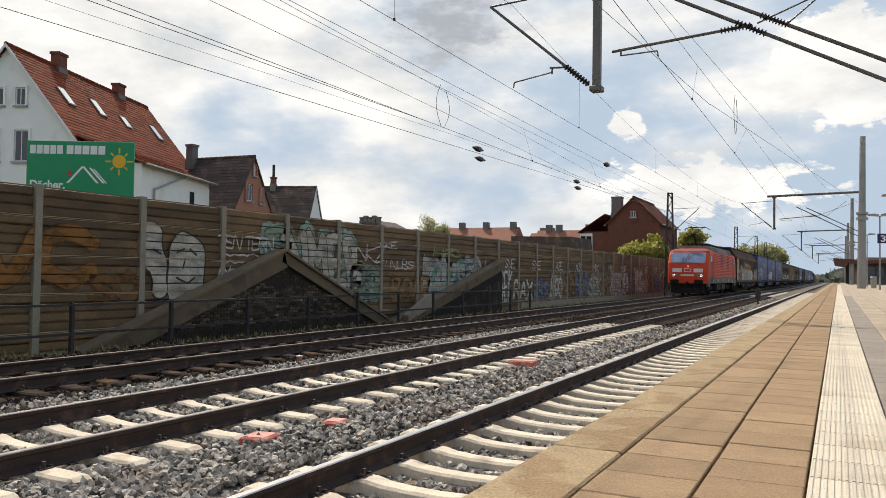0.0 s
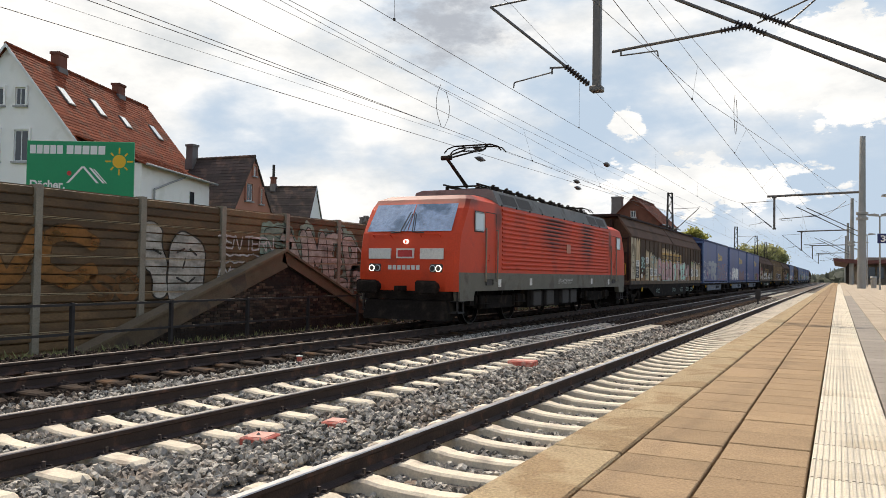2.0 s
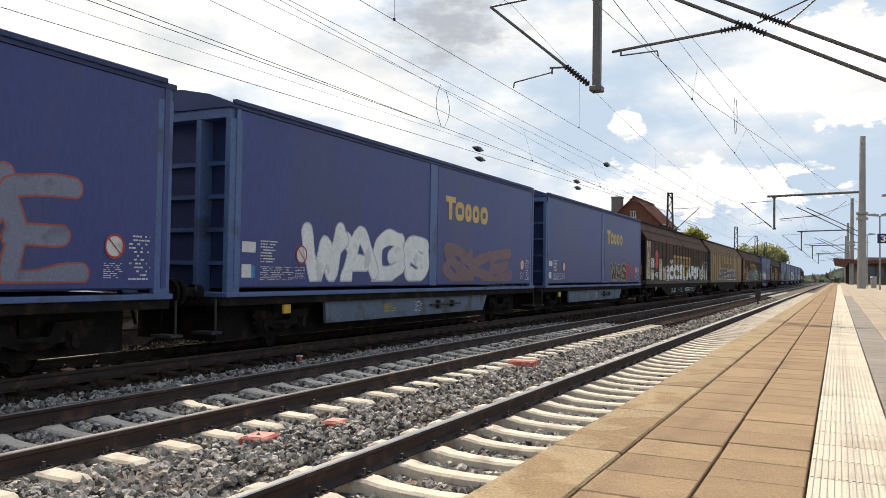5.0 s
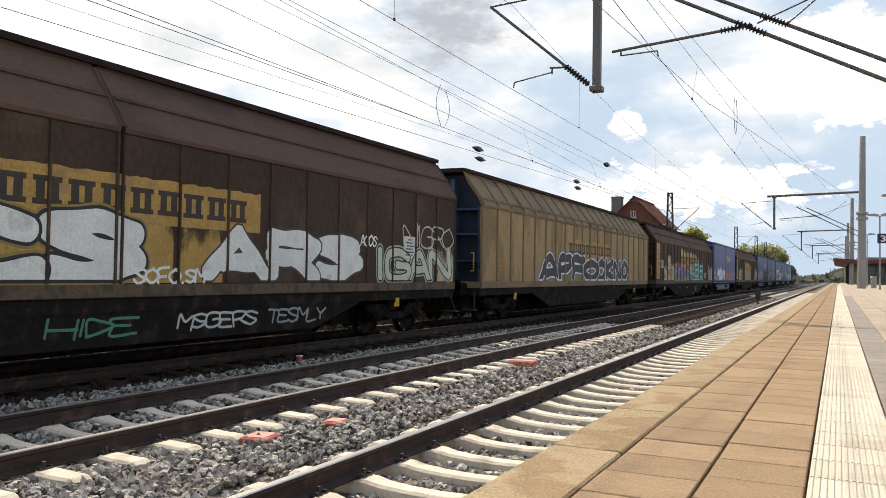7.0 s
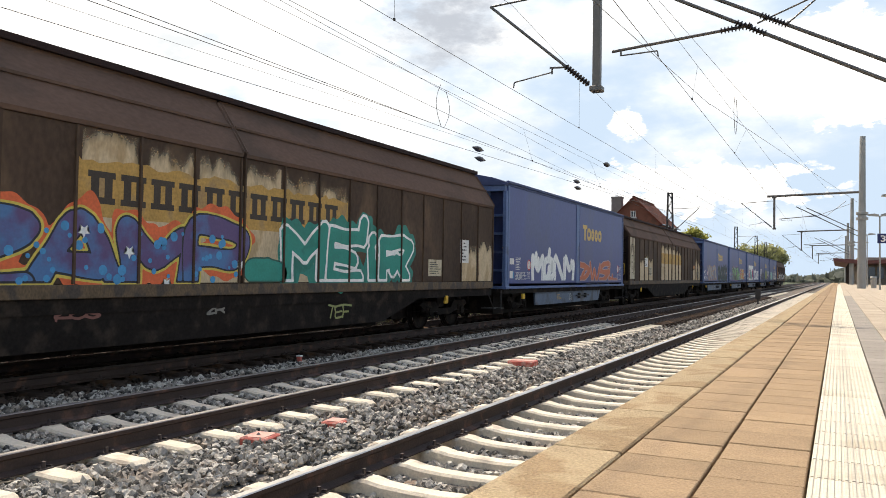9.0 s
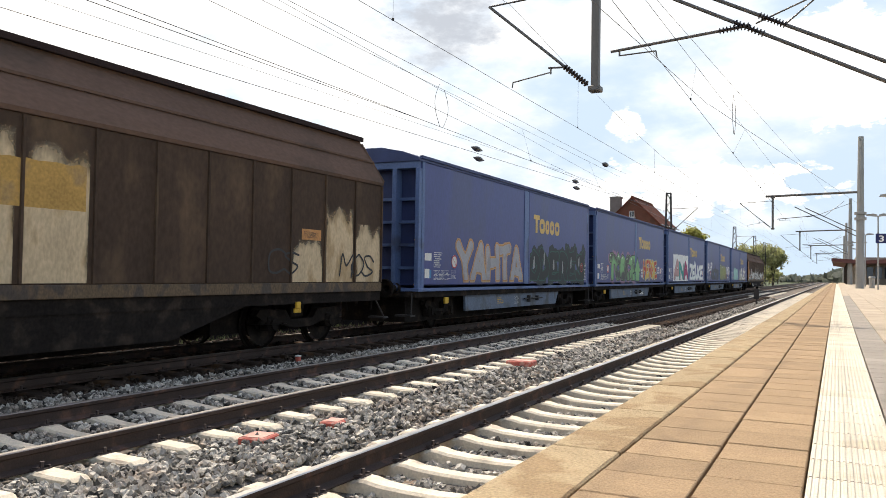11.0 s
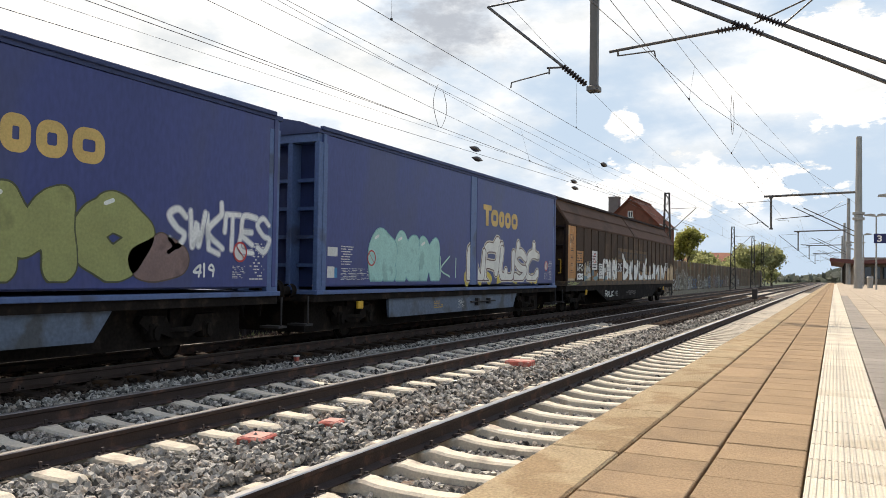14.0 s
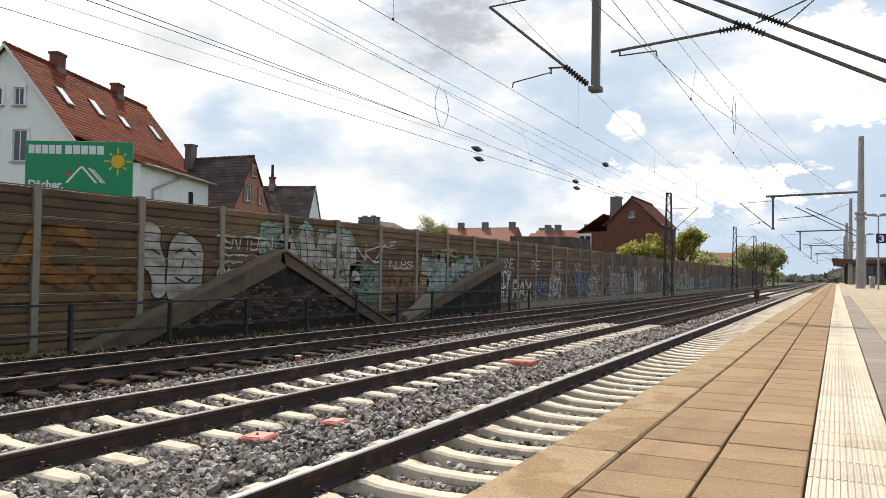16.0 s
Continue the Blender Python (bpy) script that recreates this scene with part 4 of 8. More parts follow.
def logo_band(w, y0, y1, z0, z1, m, letters=True, seed=1, cut=0.0):
    """The ochre name band across the middle panels, with the maker's lettering as plain dark blocks."""
    rng = random.Random(seed)
    bm, y, h = B(), y0, z1
    while y < y1:
        e = min(y + rng.uniform(0.08, 0.2), y1)
        g = z1 - rng.random() * (0.03 + cut)
        bm.faces.new([bm.verts.new((FACE + 0.0012, a, b)) for a, b in ((y, z0), (e, z0), (e, g), (y, h))])
        y, h = e, g
    band = part("name_band", bm, m, w, "faded ochre name band")
    if letters:
        lo, hi, n = y0 + 0.22, y1 - 0.25, 11
        for i in range(n):
            a = lo + (hi - lo) * i / n
            slab_mark(band, a, a + (hi - lo) / n * 0.74, z0 + (z1 - z0) * 0.22, z0 + (z1 - z0) * 0.76, M_NAMEPRINT, FACE + 0.0022)


def sheet(w, y0, y1, z0, z1, m=None, rows=3, ink=None):
    """A pasted or painted notice with unreadable print."""
    p = plate("notice", w, y0, y1, z0, z1, m or M_WHITE)
    bars(p, y0 + 0.06, y1 - 0.06, z0 + 0.04, z1 - 0.04, rows, ink or M_INK)
    return p


def tall_panel(w, m):
    p = plate("data_panel", w, 0.1, 1.05, 1.30, 3.26, m, t=0.01)
    bars(p, 0.3, 0.85, 2.6, 2.95, 4, M_INK, FACE + 0.013)
    for k in range(4):
        bars(p, 0.4, 0.8, 1.5 + 0.27 * k, 1.63 + 0.27 * k, 1, M_INK, FACE + 0.013)


def patches(w, spans, seed, m=None):
    """Lower panels where the soot was cleaned off, each fading upwards in streaks."""
    for i, (a, z) in enumerate(spans):
        worn("worn_patch", w, a * 1.0625 + 0.06, a * 1.0625 + 1.0, 1.22, z + 0.3, m or W_CREAM, FACE + 0.0006)


def no_sign(w, y, z, r=0.2):
    bm = B()
    n = 24
    for i in range(n):
        a, b = 2 * math.pi * i / n, 2 * math.pi * (i + 1) / n
        bm.faces.new([bm.verts.new((FACE + 0.012, y + q * math.cos(c), z + q * math.sin(c))) for q, c in ((r, a), (r, b), (r * 0.82, b), (r * 0.82, a))])
    bm.faces.new([bm.verts.new((FACE + 0.0125, y + a, z + b)) for a, b in ((-r * .62, r * .55), (-r * .55, r * .62), (r * .62, -r * .55), (r * .55, -r * .62))])
    part("prohibition_ring", bm, paint(REDP), w)


# van with pink and mint pieces
w = van("soot-brown sliding-wall van with cream notices and pink graffiti", 81.55)
tall_panel(w, M_CREAM)
patches(w, [(1, 3.1), (3, 2.55), (4, 2.5), (5, 2.3), (7, 2.75), (8, 2.8), (9, 2.8), (10, 2.75), (11, 2.7), (16, 2.3), (17, 2.3), (18, 2.2), (19, 2.1)], 5)
sheet(w, 1.2, 1.85, 1.9, 2.2), sheet(w, 1.18, 1.83, 1.34, 1.9, M_INK, 3, M_WHITE)
sheet(w, 3.33, 4.01, 2.08, 2.40), sheet(w, 3.26, 4.1, 1.32, 1.84, M_CREAM, 3), sheet(w, 4.25, 5.15, 1.45, 1.85), sheet(w, 5.32, 6.16, 1.46, 1.84), sheet(w, 2.3, 2.6, 1.35, 1.55), sheet(w, 17.2, 18.0, 1.45, 2.0), sheet(w, 19.3, 20.1, 1.45, 1.95)
logo_band(w, 7.37, 13.6, 2.2, 2.78, M_BAND, seed=3)
for a in range(20):
    worn("worn_patch", w, a * 1.0625 + 0.05, a * 1.0625 + 1.01, 1.205, 1.62, W_RUST, FACE + 0.0003, 0.4)
graffiti(w, "GRS", 2.2, 3.12, 1.78, 2.4, MINT, BLACK_P, -0.04, 0.03, 0.08, 2, rim=None)
tag(w, "S.", 2.5, 2.75, 1.64, 1.76, MINT)
tag(w, "AMP", 3.3, 4.15, 1.86, 2.05, BLACK_P, r=0.028)
graffiti(w, "GREM", 4.5, 5.9, 1.85, 2.5, (0.4, 0.52, 0.46), (0.16, 0.14, 0.11), -0.06, 0.01, 0.14, 3)
graffiti(w, "POBR", 6.3, 10.5, 1.12, 2.3, PINK, BLACK_P, 0.1, 0.02, 0.06, 4, rim=(0.5, 0.62, 0.55))
graffiti(w, "STEM", 10.6, 16.25, 1.12, 2.26, (PINK, MINT), (0.25, 0.05, 0.06), 0.1, 0.02, 0.06, 5, rim=(0.6, 0.56, 0.5))
for k, (a, b, c, d) in enumerate(((7.0, 1.55, 0.05, 0.07), (8.1, 1.8, 0.04, 0.05), (9.0, 1.5, 0.05, 0.06), (9.9, 1.85, 0.04, 0.05), (11.3, 1.4, 0.05, 0.04))):
    for e in range(5):
        decal("graffiti", w, blob(a + 0.12 * (e % 3) - 0.1, b + 0.13 * (e // 2) - 0.1, c * 0.6, d * 0.6, k + e, 8, 0.05, 2.0), paint((0.24, 0.09, 0.08)), FACE + 0.0095)
for k, (a, t) in enumerate(((6.3, "GBS"), (9.2, "CAEX"), (4.8, "POEK"))):
    tag(w, t, a, a + 0.6, 1.2, 1.36, WHITE_P, r=0.014)
for k, (a, t) in enumerate(((6.2, "ATOO"), (10.9, "DTO"), (13.4, "BASE"), (15.6, "GEM"), (17.2, "GES"))):
    tag(w, t, a, a + 1.0, 0.52, 0.76, (0.17, 0.23, 0.2), 1.388, 0.018)
tag(w, "XMAS", 17.1, 18.0, 2.2, 2.42, GREEN), tag(w, "BANG", 17.1, 18.1, 2.05, 2.18, (0.3, 0.4, 0.3), r=0.015)
tag(w, "ONE", 18.2, 19.2, 1.5, 2.4, (0.5, 0.56, 0.55), r=0.022), tag(w, "CR", 20.1, 20.95, 1.5, 2.35, (0.6, 0.55, 0.45), r=0.025)

# van with silver block letters
w = van("soot-brown sliding-wall van with silver block-letter graffiti", 150.8)
tall_panel(w, M_CREAM)
sheet(w, 1.2, 2.05, 1.9, 2.38, M_WHITE, 4), sheet(w, 3.32, 3.98, 2.08, 2.36, M_CREAM, 3), sheet(w, 4.24, 5.14, 1.3, 1.8, M_CREAM, 4), sheet(w, 5.28, 6.2, 1.16, 2.0, M_WHITE, 3), sheet(w, 3.3, 4.0, 1.6, 1.85, M_WHITE, 2), sheet(w, 2.3, 2.6, 1.45, 1.62), sheet(w, 18.6, 19.2, 1.75, 2.25)
patches(w, [(7, 2.0), (8, 1.9), (10, 2.0), (11, 1.8)], 40, W_BAND)
patches(w, [(1, 1.7), (3, 2.2), (4, 1.8), (5, 1.9), (19, 1.7)], 45)
graffiti(w, "S", 2.3, 3.08, 1.75, 2.85, REDP, (0.2, 0.02, 0.02), 0.15, 0.02, 0.05, 8)
logo_band(w, 7.6, 13.58, 2.05, 2.72, M_BAND, seed=9)
graffiti(w, "OCS", 6.3, 11.0, 1.12, 2.22, (0.78, 0.76, 0.69), BLACK_P, 0.12, 0.05, 0.03, 11, rim=(0.3, 0.2, 0.05))
graffiti(w, "ARS", 12.3, 16.75, 1.16, 2.16, (0.76, 0.75, 0.69), (0.06, 0.05, 0.04), 0.12, 0.03, -0.04, 12, square=True)
graffiti(w, "IGAN", 17.3, 20.9, 1.2, 2.0, (0.56, 0.58, 0.45), BLACK_P, 0.04, 0.03, 0.06, 13, rim=(0.4, 0.42, 0.33))
for k, (t, a, b, c, d) in enumerate((("FANSO", 1.15, 1.95, 1.28, 1.62), ("FANSO", 3.3, 4.1, 1.28, 1.58), ("FAR", 2.45, 3.0, 1.3, 1.65), ("SHLOMO", 6.3, 7.5, 2.2, 2.42), ("SOFO.SM", 10.9, 12.3, 1.2, 1.44))):
    tag(w, t, a, b, c, d, WHITE_P, r=0.022)
tag(w, "N1GRO", 18.6, 21.1, 2.0, 2.55, (0.5, 0.48, 0.42), r=0.02)
tag(w, "AOOS", 16.75, 17.4, 1.95, 2.2, WHITE_P, r=0.018)
for k, (t, a, b, c) in enumerate((("DJO", 7.3, 8.6, (0.5, 0.5, 0.46)), ("HIDE", 9.6, 11.0, (0.07, 0.22, 0.14)), ("MSGERS", 11.8, 13.6, (0.55, 0.54, 0.5)), ("TESMLY", 13.9, 15.6, (0.3, 0.31, 0.29)))):
    tag(w, t, a, b, 0.5, 0.76, c, 1.388, 0.02)

# tan van with the black bubble piece
w = van("tan ribbed sliding-wall van with black bubble graffiti edged in white", 173.8, tan=True)
HALO = (0.13, 0.12, 0.33)
logo_band(w, 7.73, 14.06, 2.1, 2.76, M_BAND, seed=15)
for k, (a, b, t) in enumerate(((4.75, 6.75, "A"), (6.75, 9.9, "PF"), (11.65, 16.9, "OKNO"))):
    graffiti(w, t, a, b, 1.1, 2.2, (0.04, 0.04, 0.046), WHITE_P, 0.09, 0.06, 0.03, 20 + k, rim=HALO, x=FACE + 0.0065 * k)
graffiti(w, "O", 9.85, 11.75, 1.08, 2.12, (0.04, 0.04, 0.046), WHITE_P, 0.12, 0.06, 0.0, 24, rim=HALO, x=FACE + 0.0195)
for a, z0 in ((1.2, 1.5), (17.6, 1.5), (18.7, 1.45), (3.3, 1.6)):
    bars(w, a, a + 0.8, z0, z0 + 0.4, 5, M_ORANGETAN, FACE + 0.004)
no_sign(w, 20.3, 1.75, 0.17)

# van with the blue and green pieces
w = van("soot-brown sliding-wall van with blue, orange and green graffiti", 197.2)
tall_panel(w, M_ORANGETAN)
patches(w, [(2, 1.8), (3, 2.45), (4, 2.0), (5, 1.95), (7, 2.95), (8, 2.9), (9, 2.9), (10, 2.9), (11, 2.85), (12, 2.8), (18, 1.9), (19, 2.0)], 60)
sheet(w, 1.2, 2.05, 1.9, 2.35, M_CREAM, 3), sheet(w, 3.3, 4.0, 1.92, 2.4), sheet(w, 3.2, 4.1, 1.44, 1.83, M_ORANGETAN, 2), sheet(w, 4.26, 5.12, 1.46, 1.9, M_CREAM, 4), sheet(w, 5.44, 5.95, 1.58, 1.9, M_CREAM, 3), sheet(w, 2.25, 2.55, 1.35, 1.6, M_INK, 2, M_WHITE), sheet(w, 17.3, 18.0, 1.35, 1.75, M_CREAM, 3), sheet(w, 19.1, 19.6, 1.7, 2.3)
no_sign(w, 3.65, 2.16)
logo_band(w, 7.4, 13.77, 2.1, 2.9, M_BAND, seed=21, cut=0.08)
graffiti(w, "ZAMP", 5.6, 10.75, 1.06, 2.16, (VIOLET, (0.07, 0.16, 0.33)), BLACK_P, 0.09, 0.02, 0.05, 23, rim=YELL, back=ORANGE)
rng = random.Random(4)
for k in range(54):
    a, b = rng.uniform(5.95, 10.5), rng.uniform(1.2, 1.98)
    r = rng.uniform(0.03, 0.075)
    decal("graffiti", w, blob(a, b, r, r, k, 10, 0.03, 2.0), paint(SKYB), FACE + 0.0095 + 0.0002 * (k % 5))
for a, b in ((7.55, 1.9), (9.0, 1.2), (10.6, 1.5), (8.3, 1.65), (6.2, 1.25)):
    decal("graffiti", w, [(a + (0.1 if q % 2 else 0.045) * math.sin(q * math.pi / 5), b + (0.1 if q % 2 else 0.045) * math.cos(q * math.pi / 5)) for q in range(10)], paint(WHITE_P), FACE + 0.011)
graffiti(w, "O", 10.8, 11.75, 1.1, 1.66, TEAL, (0.03, 0.1, 0.07), 0.3, 0.02, 0.0, 26)
graffiti(w, "MEiR", 11.7, 16.4, 1.1, 2.3, (0.018, 0.24, 0.18), WHITE_P, 0.05, 0.07, 0.06, 25, square=True, deep=(0.012, 0.16, 0.12), back=(0.02, 0.2, 0.15), spikes=5, lean=0.15)
tag(w, "TEF", 13.2, 14.0, 0.5, 0.76, OLIVE, 1.388), tag(w, "KOS", 7.2, 7.9, 0.74, 0.88, (0.2, 0.08, 0.06), 1.388, 0.018), tag(w, "ZR", 9.9, 10.3, 0.72, 0.86, (0.22, 0.2, 0.17), 1.388, 0.018)

# van with worn cream panels
w = van("soot-brown sliding-wall van with worn cream lower panels", 235.0)
tall_panel(w, M_CREAM)
patches(w, [(2, 2.0), (3, 2.2), (4, 2.1), (7, 2.85), (8, 2.9), (9, 2.95), (10, 2.9), (11, 2.8), (12, 2.7), (17, 1.8), (18, 2.4), (19, 2.1)], 90)
sheet(w, 3.3, 4.0, 1.9, 2.35), sheet(w, 4.26, 5.12, 1.46, 1.9, M_CREAM, 4), sheet(w, 18.4, 19.0, 2.0, 2.2, M_ORANGETAN, 3)
logo_band(w, 7.4, 13.7, 2.15, 2.75, M_BAND, letters=False, seed=33)
tag(w, "MOS", 19.7, 20.9, 1.3, 1.8, BLACK_P), tag(w, "CS", 17.5, 18.3, 1.35, 1.8, BLACK_P)

# last van
w = van("soot-brown sliding-wall van with white graffiti at the train's end", 335.5)
tall_panel(w, M_ORANGETAN)
sheet(w, 1.19, 2.06, 1.9, 2.36, M_ORANGETAN, 2), sheet(w, 3.31, 4.1, 1.66, 2.42), sheet(w, 4.25, 5.16, 1.3, 1.92, M_WHITE, 4), sheet(w, 5.6, 6.3, 1.55, 1.85, M_WHITE, 2), sheet(w, 2.35, 2.7, 1.4, 1.58, M_CREAM, 2), sheet(w, 18.8, 19.4, 1.75, 2.2)
no_sign(w, 3.7, 2.12)
patches(w, [(0, 1.28), (2, 1.7), (6, 2.0), (12, 1.9), (16, 1.8), (18, 1.8), (19, 1.9)], 120, W_CREAM)
logo_band(w, 7.45, 13.88, 2.05, 2.7, mat("brown_band", (0.15, 0.085, 0.035), 0.75, vary=0.4, scale=2, fine=25, tint=(0.08, 0.05, 0.03), patch=0.4), letters=True, seed=44)
for a in range(3, 20):
    worn("worn_patch", w, a * 1.0625 + 0.05, a * 1.0625 + 1.01, 1.205, 1.75, W_RUST, FACE + 0.0003, 0.4)
tag(w, "VFO", 1.2, 2.05, 1.56, 1.86, SILVER, r=0.025)
tag(w, "K3CG", 1.25, 2.05, 1.25, 1.5, WHITE_P, r=0.035)
graffiti(w, "W", 2.4, 3.05, 1.5, 2.0, SILVER, BLACK_P, -0.05, 0.02, 0.1, 50)
graffiti(w, "FNNX", 5.0, 7.5, 1.2, 2.15, (0.78, 0.76, 0.68), (0.09, 0.08, 0.07), 0.1, 0.03, 0.08, 52, spikes=5)
tag(w, "2015", 7.5, 8.35, 1.6, 2.0, SILVER, r=0.026)
graffiti(w, "DIWU", 8.5, 12.9, 1.2, 2.2, (0.8, 0.78, 0.71), (0.09, 0.08, 0.07), 0.14, 0.03, 0.08, 53, spikes=6, lean=0.15)
graffiti(w, "LUMIW", 13.2, 18.6, 1.2, 2.1, (0.76, 0.74, 0.67), (0.09, 0.08, 0.07), 0.12, 0.04, 0.09, 54, spikes=6)
tag(w, "RALK", 5.6, 7.0, 0.5, 0.78, SILVER, 1.388, 0.028), tag(w, "ME", 7.3, 7.8, 0.52, 0.74, (0.2, 0.2, 0.19), 1.388), tag(w, "MERS", 9.5, 11.4, 0.54, 0.74, (0.05, 0.035, 0.03), 1.388, 0.025)
tag(w, "MOZY", 0.05, 1.5, 1.05, 1.16, OLIVE, FACE + 0.024, 0.016)
for k in range(9):
    decal("graffiti", w, blob(2.4 + 0.5 * k, 1.32 + 0.1 * (k % 3), 0.3, 0.1, 200 + k, amp=0.4), paint(((0.16, 0.25, 0.26), SILVER, (0.1, 0.15, 0.17))[k % 3]), FACE + 0.0028 + 0.0003 * (k % 3))


def blue_van(label, s0):
    """A shorter blue sliding-wall van: two flush doors with a pale pillar between, top rail, braced blue ends, blue-grey underframe."""
    length = 14.4
    w = thing("blue_van", label, "freight wagon", "wagons of the freight train", (TX, s0, 0))
    movers.append((w, s0))
    bm = B()
    box(bm, -1.36, 1.36, 0.35, length - 0.35, 1.12, 4.1)
    part("body", bm, M_BLUEDARK, w)
    for y0, y1 in ((0.18, 7.18), (7.48, length - 0.12)):
        bm = B()
        box(bm, 1.33, FACE, y0, y1, 1.14, 4.06, 0.012)
        box(bm, -FACE, -1.33, y0, y1, 1.14, 4.06, 0.012)
        door = part("sliding_door", bm, M_BLUE, w)
        for y in (y0, y1 - 0.1):
            bm = B()
            box(bm, FACE - 0.01, FACE + 0.018, y, y + 0.1, 1.14, 4.06, 0.006)
            part("door_post", bm, M_BLUELIGHT if y0 < 1 else M_BLUE, door)
    bm = B()
    box(bm, 1.36, FACE + 0.012, 7.18, 7.48, 1.12, 4.06, 0.01)
    part("centre_pillar", bm, M_BLUELIGHT, w, "pale blue centre pillar")
    bm = B()
    prism(bm, [(-1.445, 4.062), (1.445, 4.062), (1.445, 4.14), (1.0, 4.3), (0.4, 4.42), (-0.4, 4.42), (-1.0, 4.3), (-1.45, 4.14)], "y", 0.0, length)
    part("roof", bm, M_BLUEDARK, w)
    bm = B()
    box(bm, 1.4, 1.48, 0.1, length - 0.2, 4.12, 4.2, 0.01)
    part("roof_rail", bm, M_BLUEDARK, w)
    for y, d in ((0.34, -1), (length - 0.34, 1)):
        bm = B()
        for x in (-1.38, -0.75, 0.75, 1.38):
            box(bm, x - 0.055, x + 0.055, min(y, y + 0.3 * d), max(y, y + 0.3 * d), 1.0, 3.895, 0.01)
        for z in (1.5, 2.05, 2.6, 3.15):
            box(bm, -1.4, 1.4, min(y, y + 0.12 * d), max(y, y + 0.12 * d), z, z + 0.07)
        box(bm, -1.4, 1.4, min(y, y + 0.3 * d), max(y, y + 0.3 * d), 3.9, 4.06)
        part("end_frame", bm, M_BLUELIGHT, w, "blue steel end frame")
        rail_loop(w, y + 0.25 * d, 1.15, 2.2, 1.3, M_YELLOW)
    bm = B()
    box(bm, -1.47, 1.47, 0.0, length, 0.98, 1.06, 0.008)
    part("sill", bm, M_BLUELIGHT, w)
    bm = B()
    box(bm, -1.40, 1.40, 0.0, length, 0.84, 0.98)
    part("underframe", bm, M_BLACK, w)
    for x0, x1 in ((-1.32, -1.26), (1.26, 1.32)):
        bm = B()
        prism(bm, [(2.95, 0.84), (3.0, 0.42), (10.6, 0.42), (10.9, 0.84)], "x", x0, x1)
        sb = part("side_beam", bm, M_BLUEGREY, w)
    # added dark box that closes the gap under the floor, for its shade
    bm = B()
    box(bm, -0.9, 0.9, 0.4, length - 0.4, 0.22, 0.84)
    part("under_filler", bm, M_BLACK, w)
    bars(sb, 5.2, 5.8, 0.55, 0.75, 2, M_YELLOW, 1.325), bars(sb, 6.6, 7.0, 0.52, 0.76, 4, M_WHITE, 1.325, fill=0.6)
    bm = B()
    tube(bm, (1.38, 7.3, 0.66), (1.38, 9.0, 0.66), 0.025, 6), box(bm, 1.32, 1.42, 7.7, 7.8, 0.55, 0.76), box(bm, 1.32, 1.42, 8.5, 8.6, 0.58, 0.74)
    part("brake_lever", bm, M_IRON, w)
    for y in (1.95, length - 1.95):
        b = piece("axle_mount", BOGIE, w, (0, y, 0))
        b.scale = (1, 0.62, 1)
        piece("wheelset", WHEELSET, b, (0, 0, 0))
    ends(w, length, M_BLACK)
    for y in (-0.15, length + 0.15):
        bm = B()
        box(bm, 1.0, 1.42, y - 0.12, y + 0.12, 0.4, 0.44), tube(bm, (1.38, y, 0.42), (1.38, y, 0.95), 0.02, 6)
        part("footstep", bm, M_IRON, w)
    bm = B()
    box(bm, 1.36, 1.42, 1.55, 1.75, 0.66, 0.82, 0.01)
    part("brake_handle", bm, M_YELLOW, w, "yellow brake handle")
    # notices at both ends and the maker's name as plain gold shapes
    plate("notice", w, 0.38, 0.72, 1.72, 1.9, M_WHITE), plate("notice", w, 0.38, 0.62, 1.3, 1.52, M_WHITE), plate("notice", w, 0.62, 0.72, 1.3, 1.5, paint(SKYB))
    bars(w, 0.85, 1.35, 1.55, 1.95, 4, M_WHITE, FACE + 0.006), bars(w, 0.85, 1.85, 1.25, 1.5, 4, M_WHITE, FACE + 0.006, fill=0.7)
    for y in (2.0, 13.35):
        decal("notice", w, blob(y, 1.72, 0.16, 0.17, 3, 20, 0.0, 2.0), M_WHITE, FACE + 0.005)
        no_sign(w, y, 1.72, 0.17)
        bars(w, y - 0.17, y + 0.17, 1.28, 1.5, 4, M_WHITE, FACE + 0.006, fill=0.7)
    bars(w, 13.6, 14.0, 1.25, 1.9, 6, M_WHITE, FACE + 0.006, fill=0.6)
    bm = B()
    prism(bm, [(8.12, 2.78), (8.31, 2.78), (8.31, 3.22), (8.52, 3.22), (8.52, 3.37), (7.94, 3.37), (7.94, 3.22), (8.12, 3.22)], "x", FACE + 0.003, FACE + 0.006)
    part("maker_mark", bm, M_GOLD, w, "gold maker's mark as plain shapes")
    for y0, y1, z1 in ((8.5, 9.04, 3.27), (9.1, 9.5, 3.26), (9.57, 10.02, 3.26), (10.09, 10.6, 3.26)):
        ring_mark(w, "maker_mark", y0, y1, 2.79, z1, 0.155, M_GOLD, FACE + 0.006)
    return w


w = blue_van("faded blue van with white and outlined graffiti letters", 104.1)
graffiti(w, "FiRE", 2.7, 7.05, 1.25, 2.62, (0.34, 0.35, 0.37), (0.42, 0.43, 0.45), 0.1, 0.0, 0.02, 61, square=True)
graffiti(w, "ZONKE", 7.62, 12.85, 1.18, 2.5, (0.19, 0.2, 0.26), (0.36, 0.1, 0.08), 0.02, 0.02, 0.05, 62, spikes=3)
tag(w, "TEKO", 0.45, 1.5, 2.2, 2.6, SILVER, r=0.022), tag(w, "AX", 1.7, 2.3, 1.9, 2.5, SILVER, r=0.02)
w = blue_van("faded blue van with a white graffiti piece", 119.65)
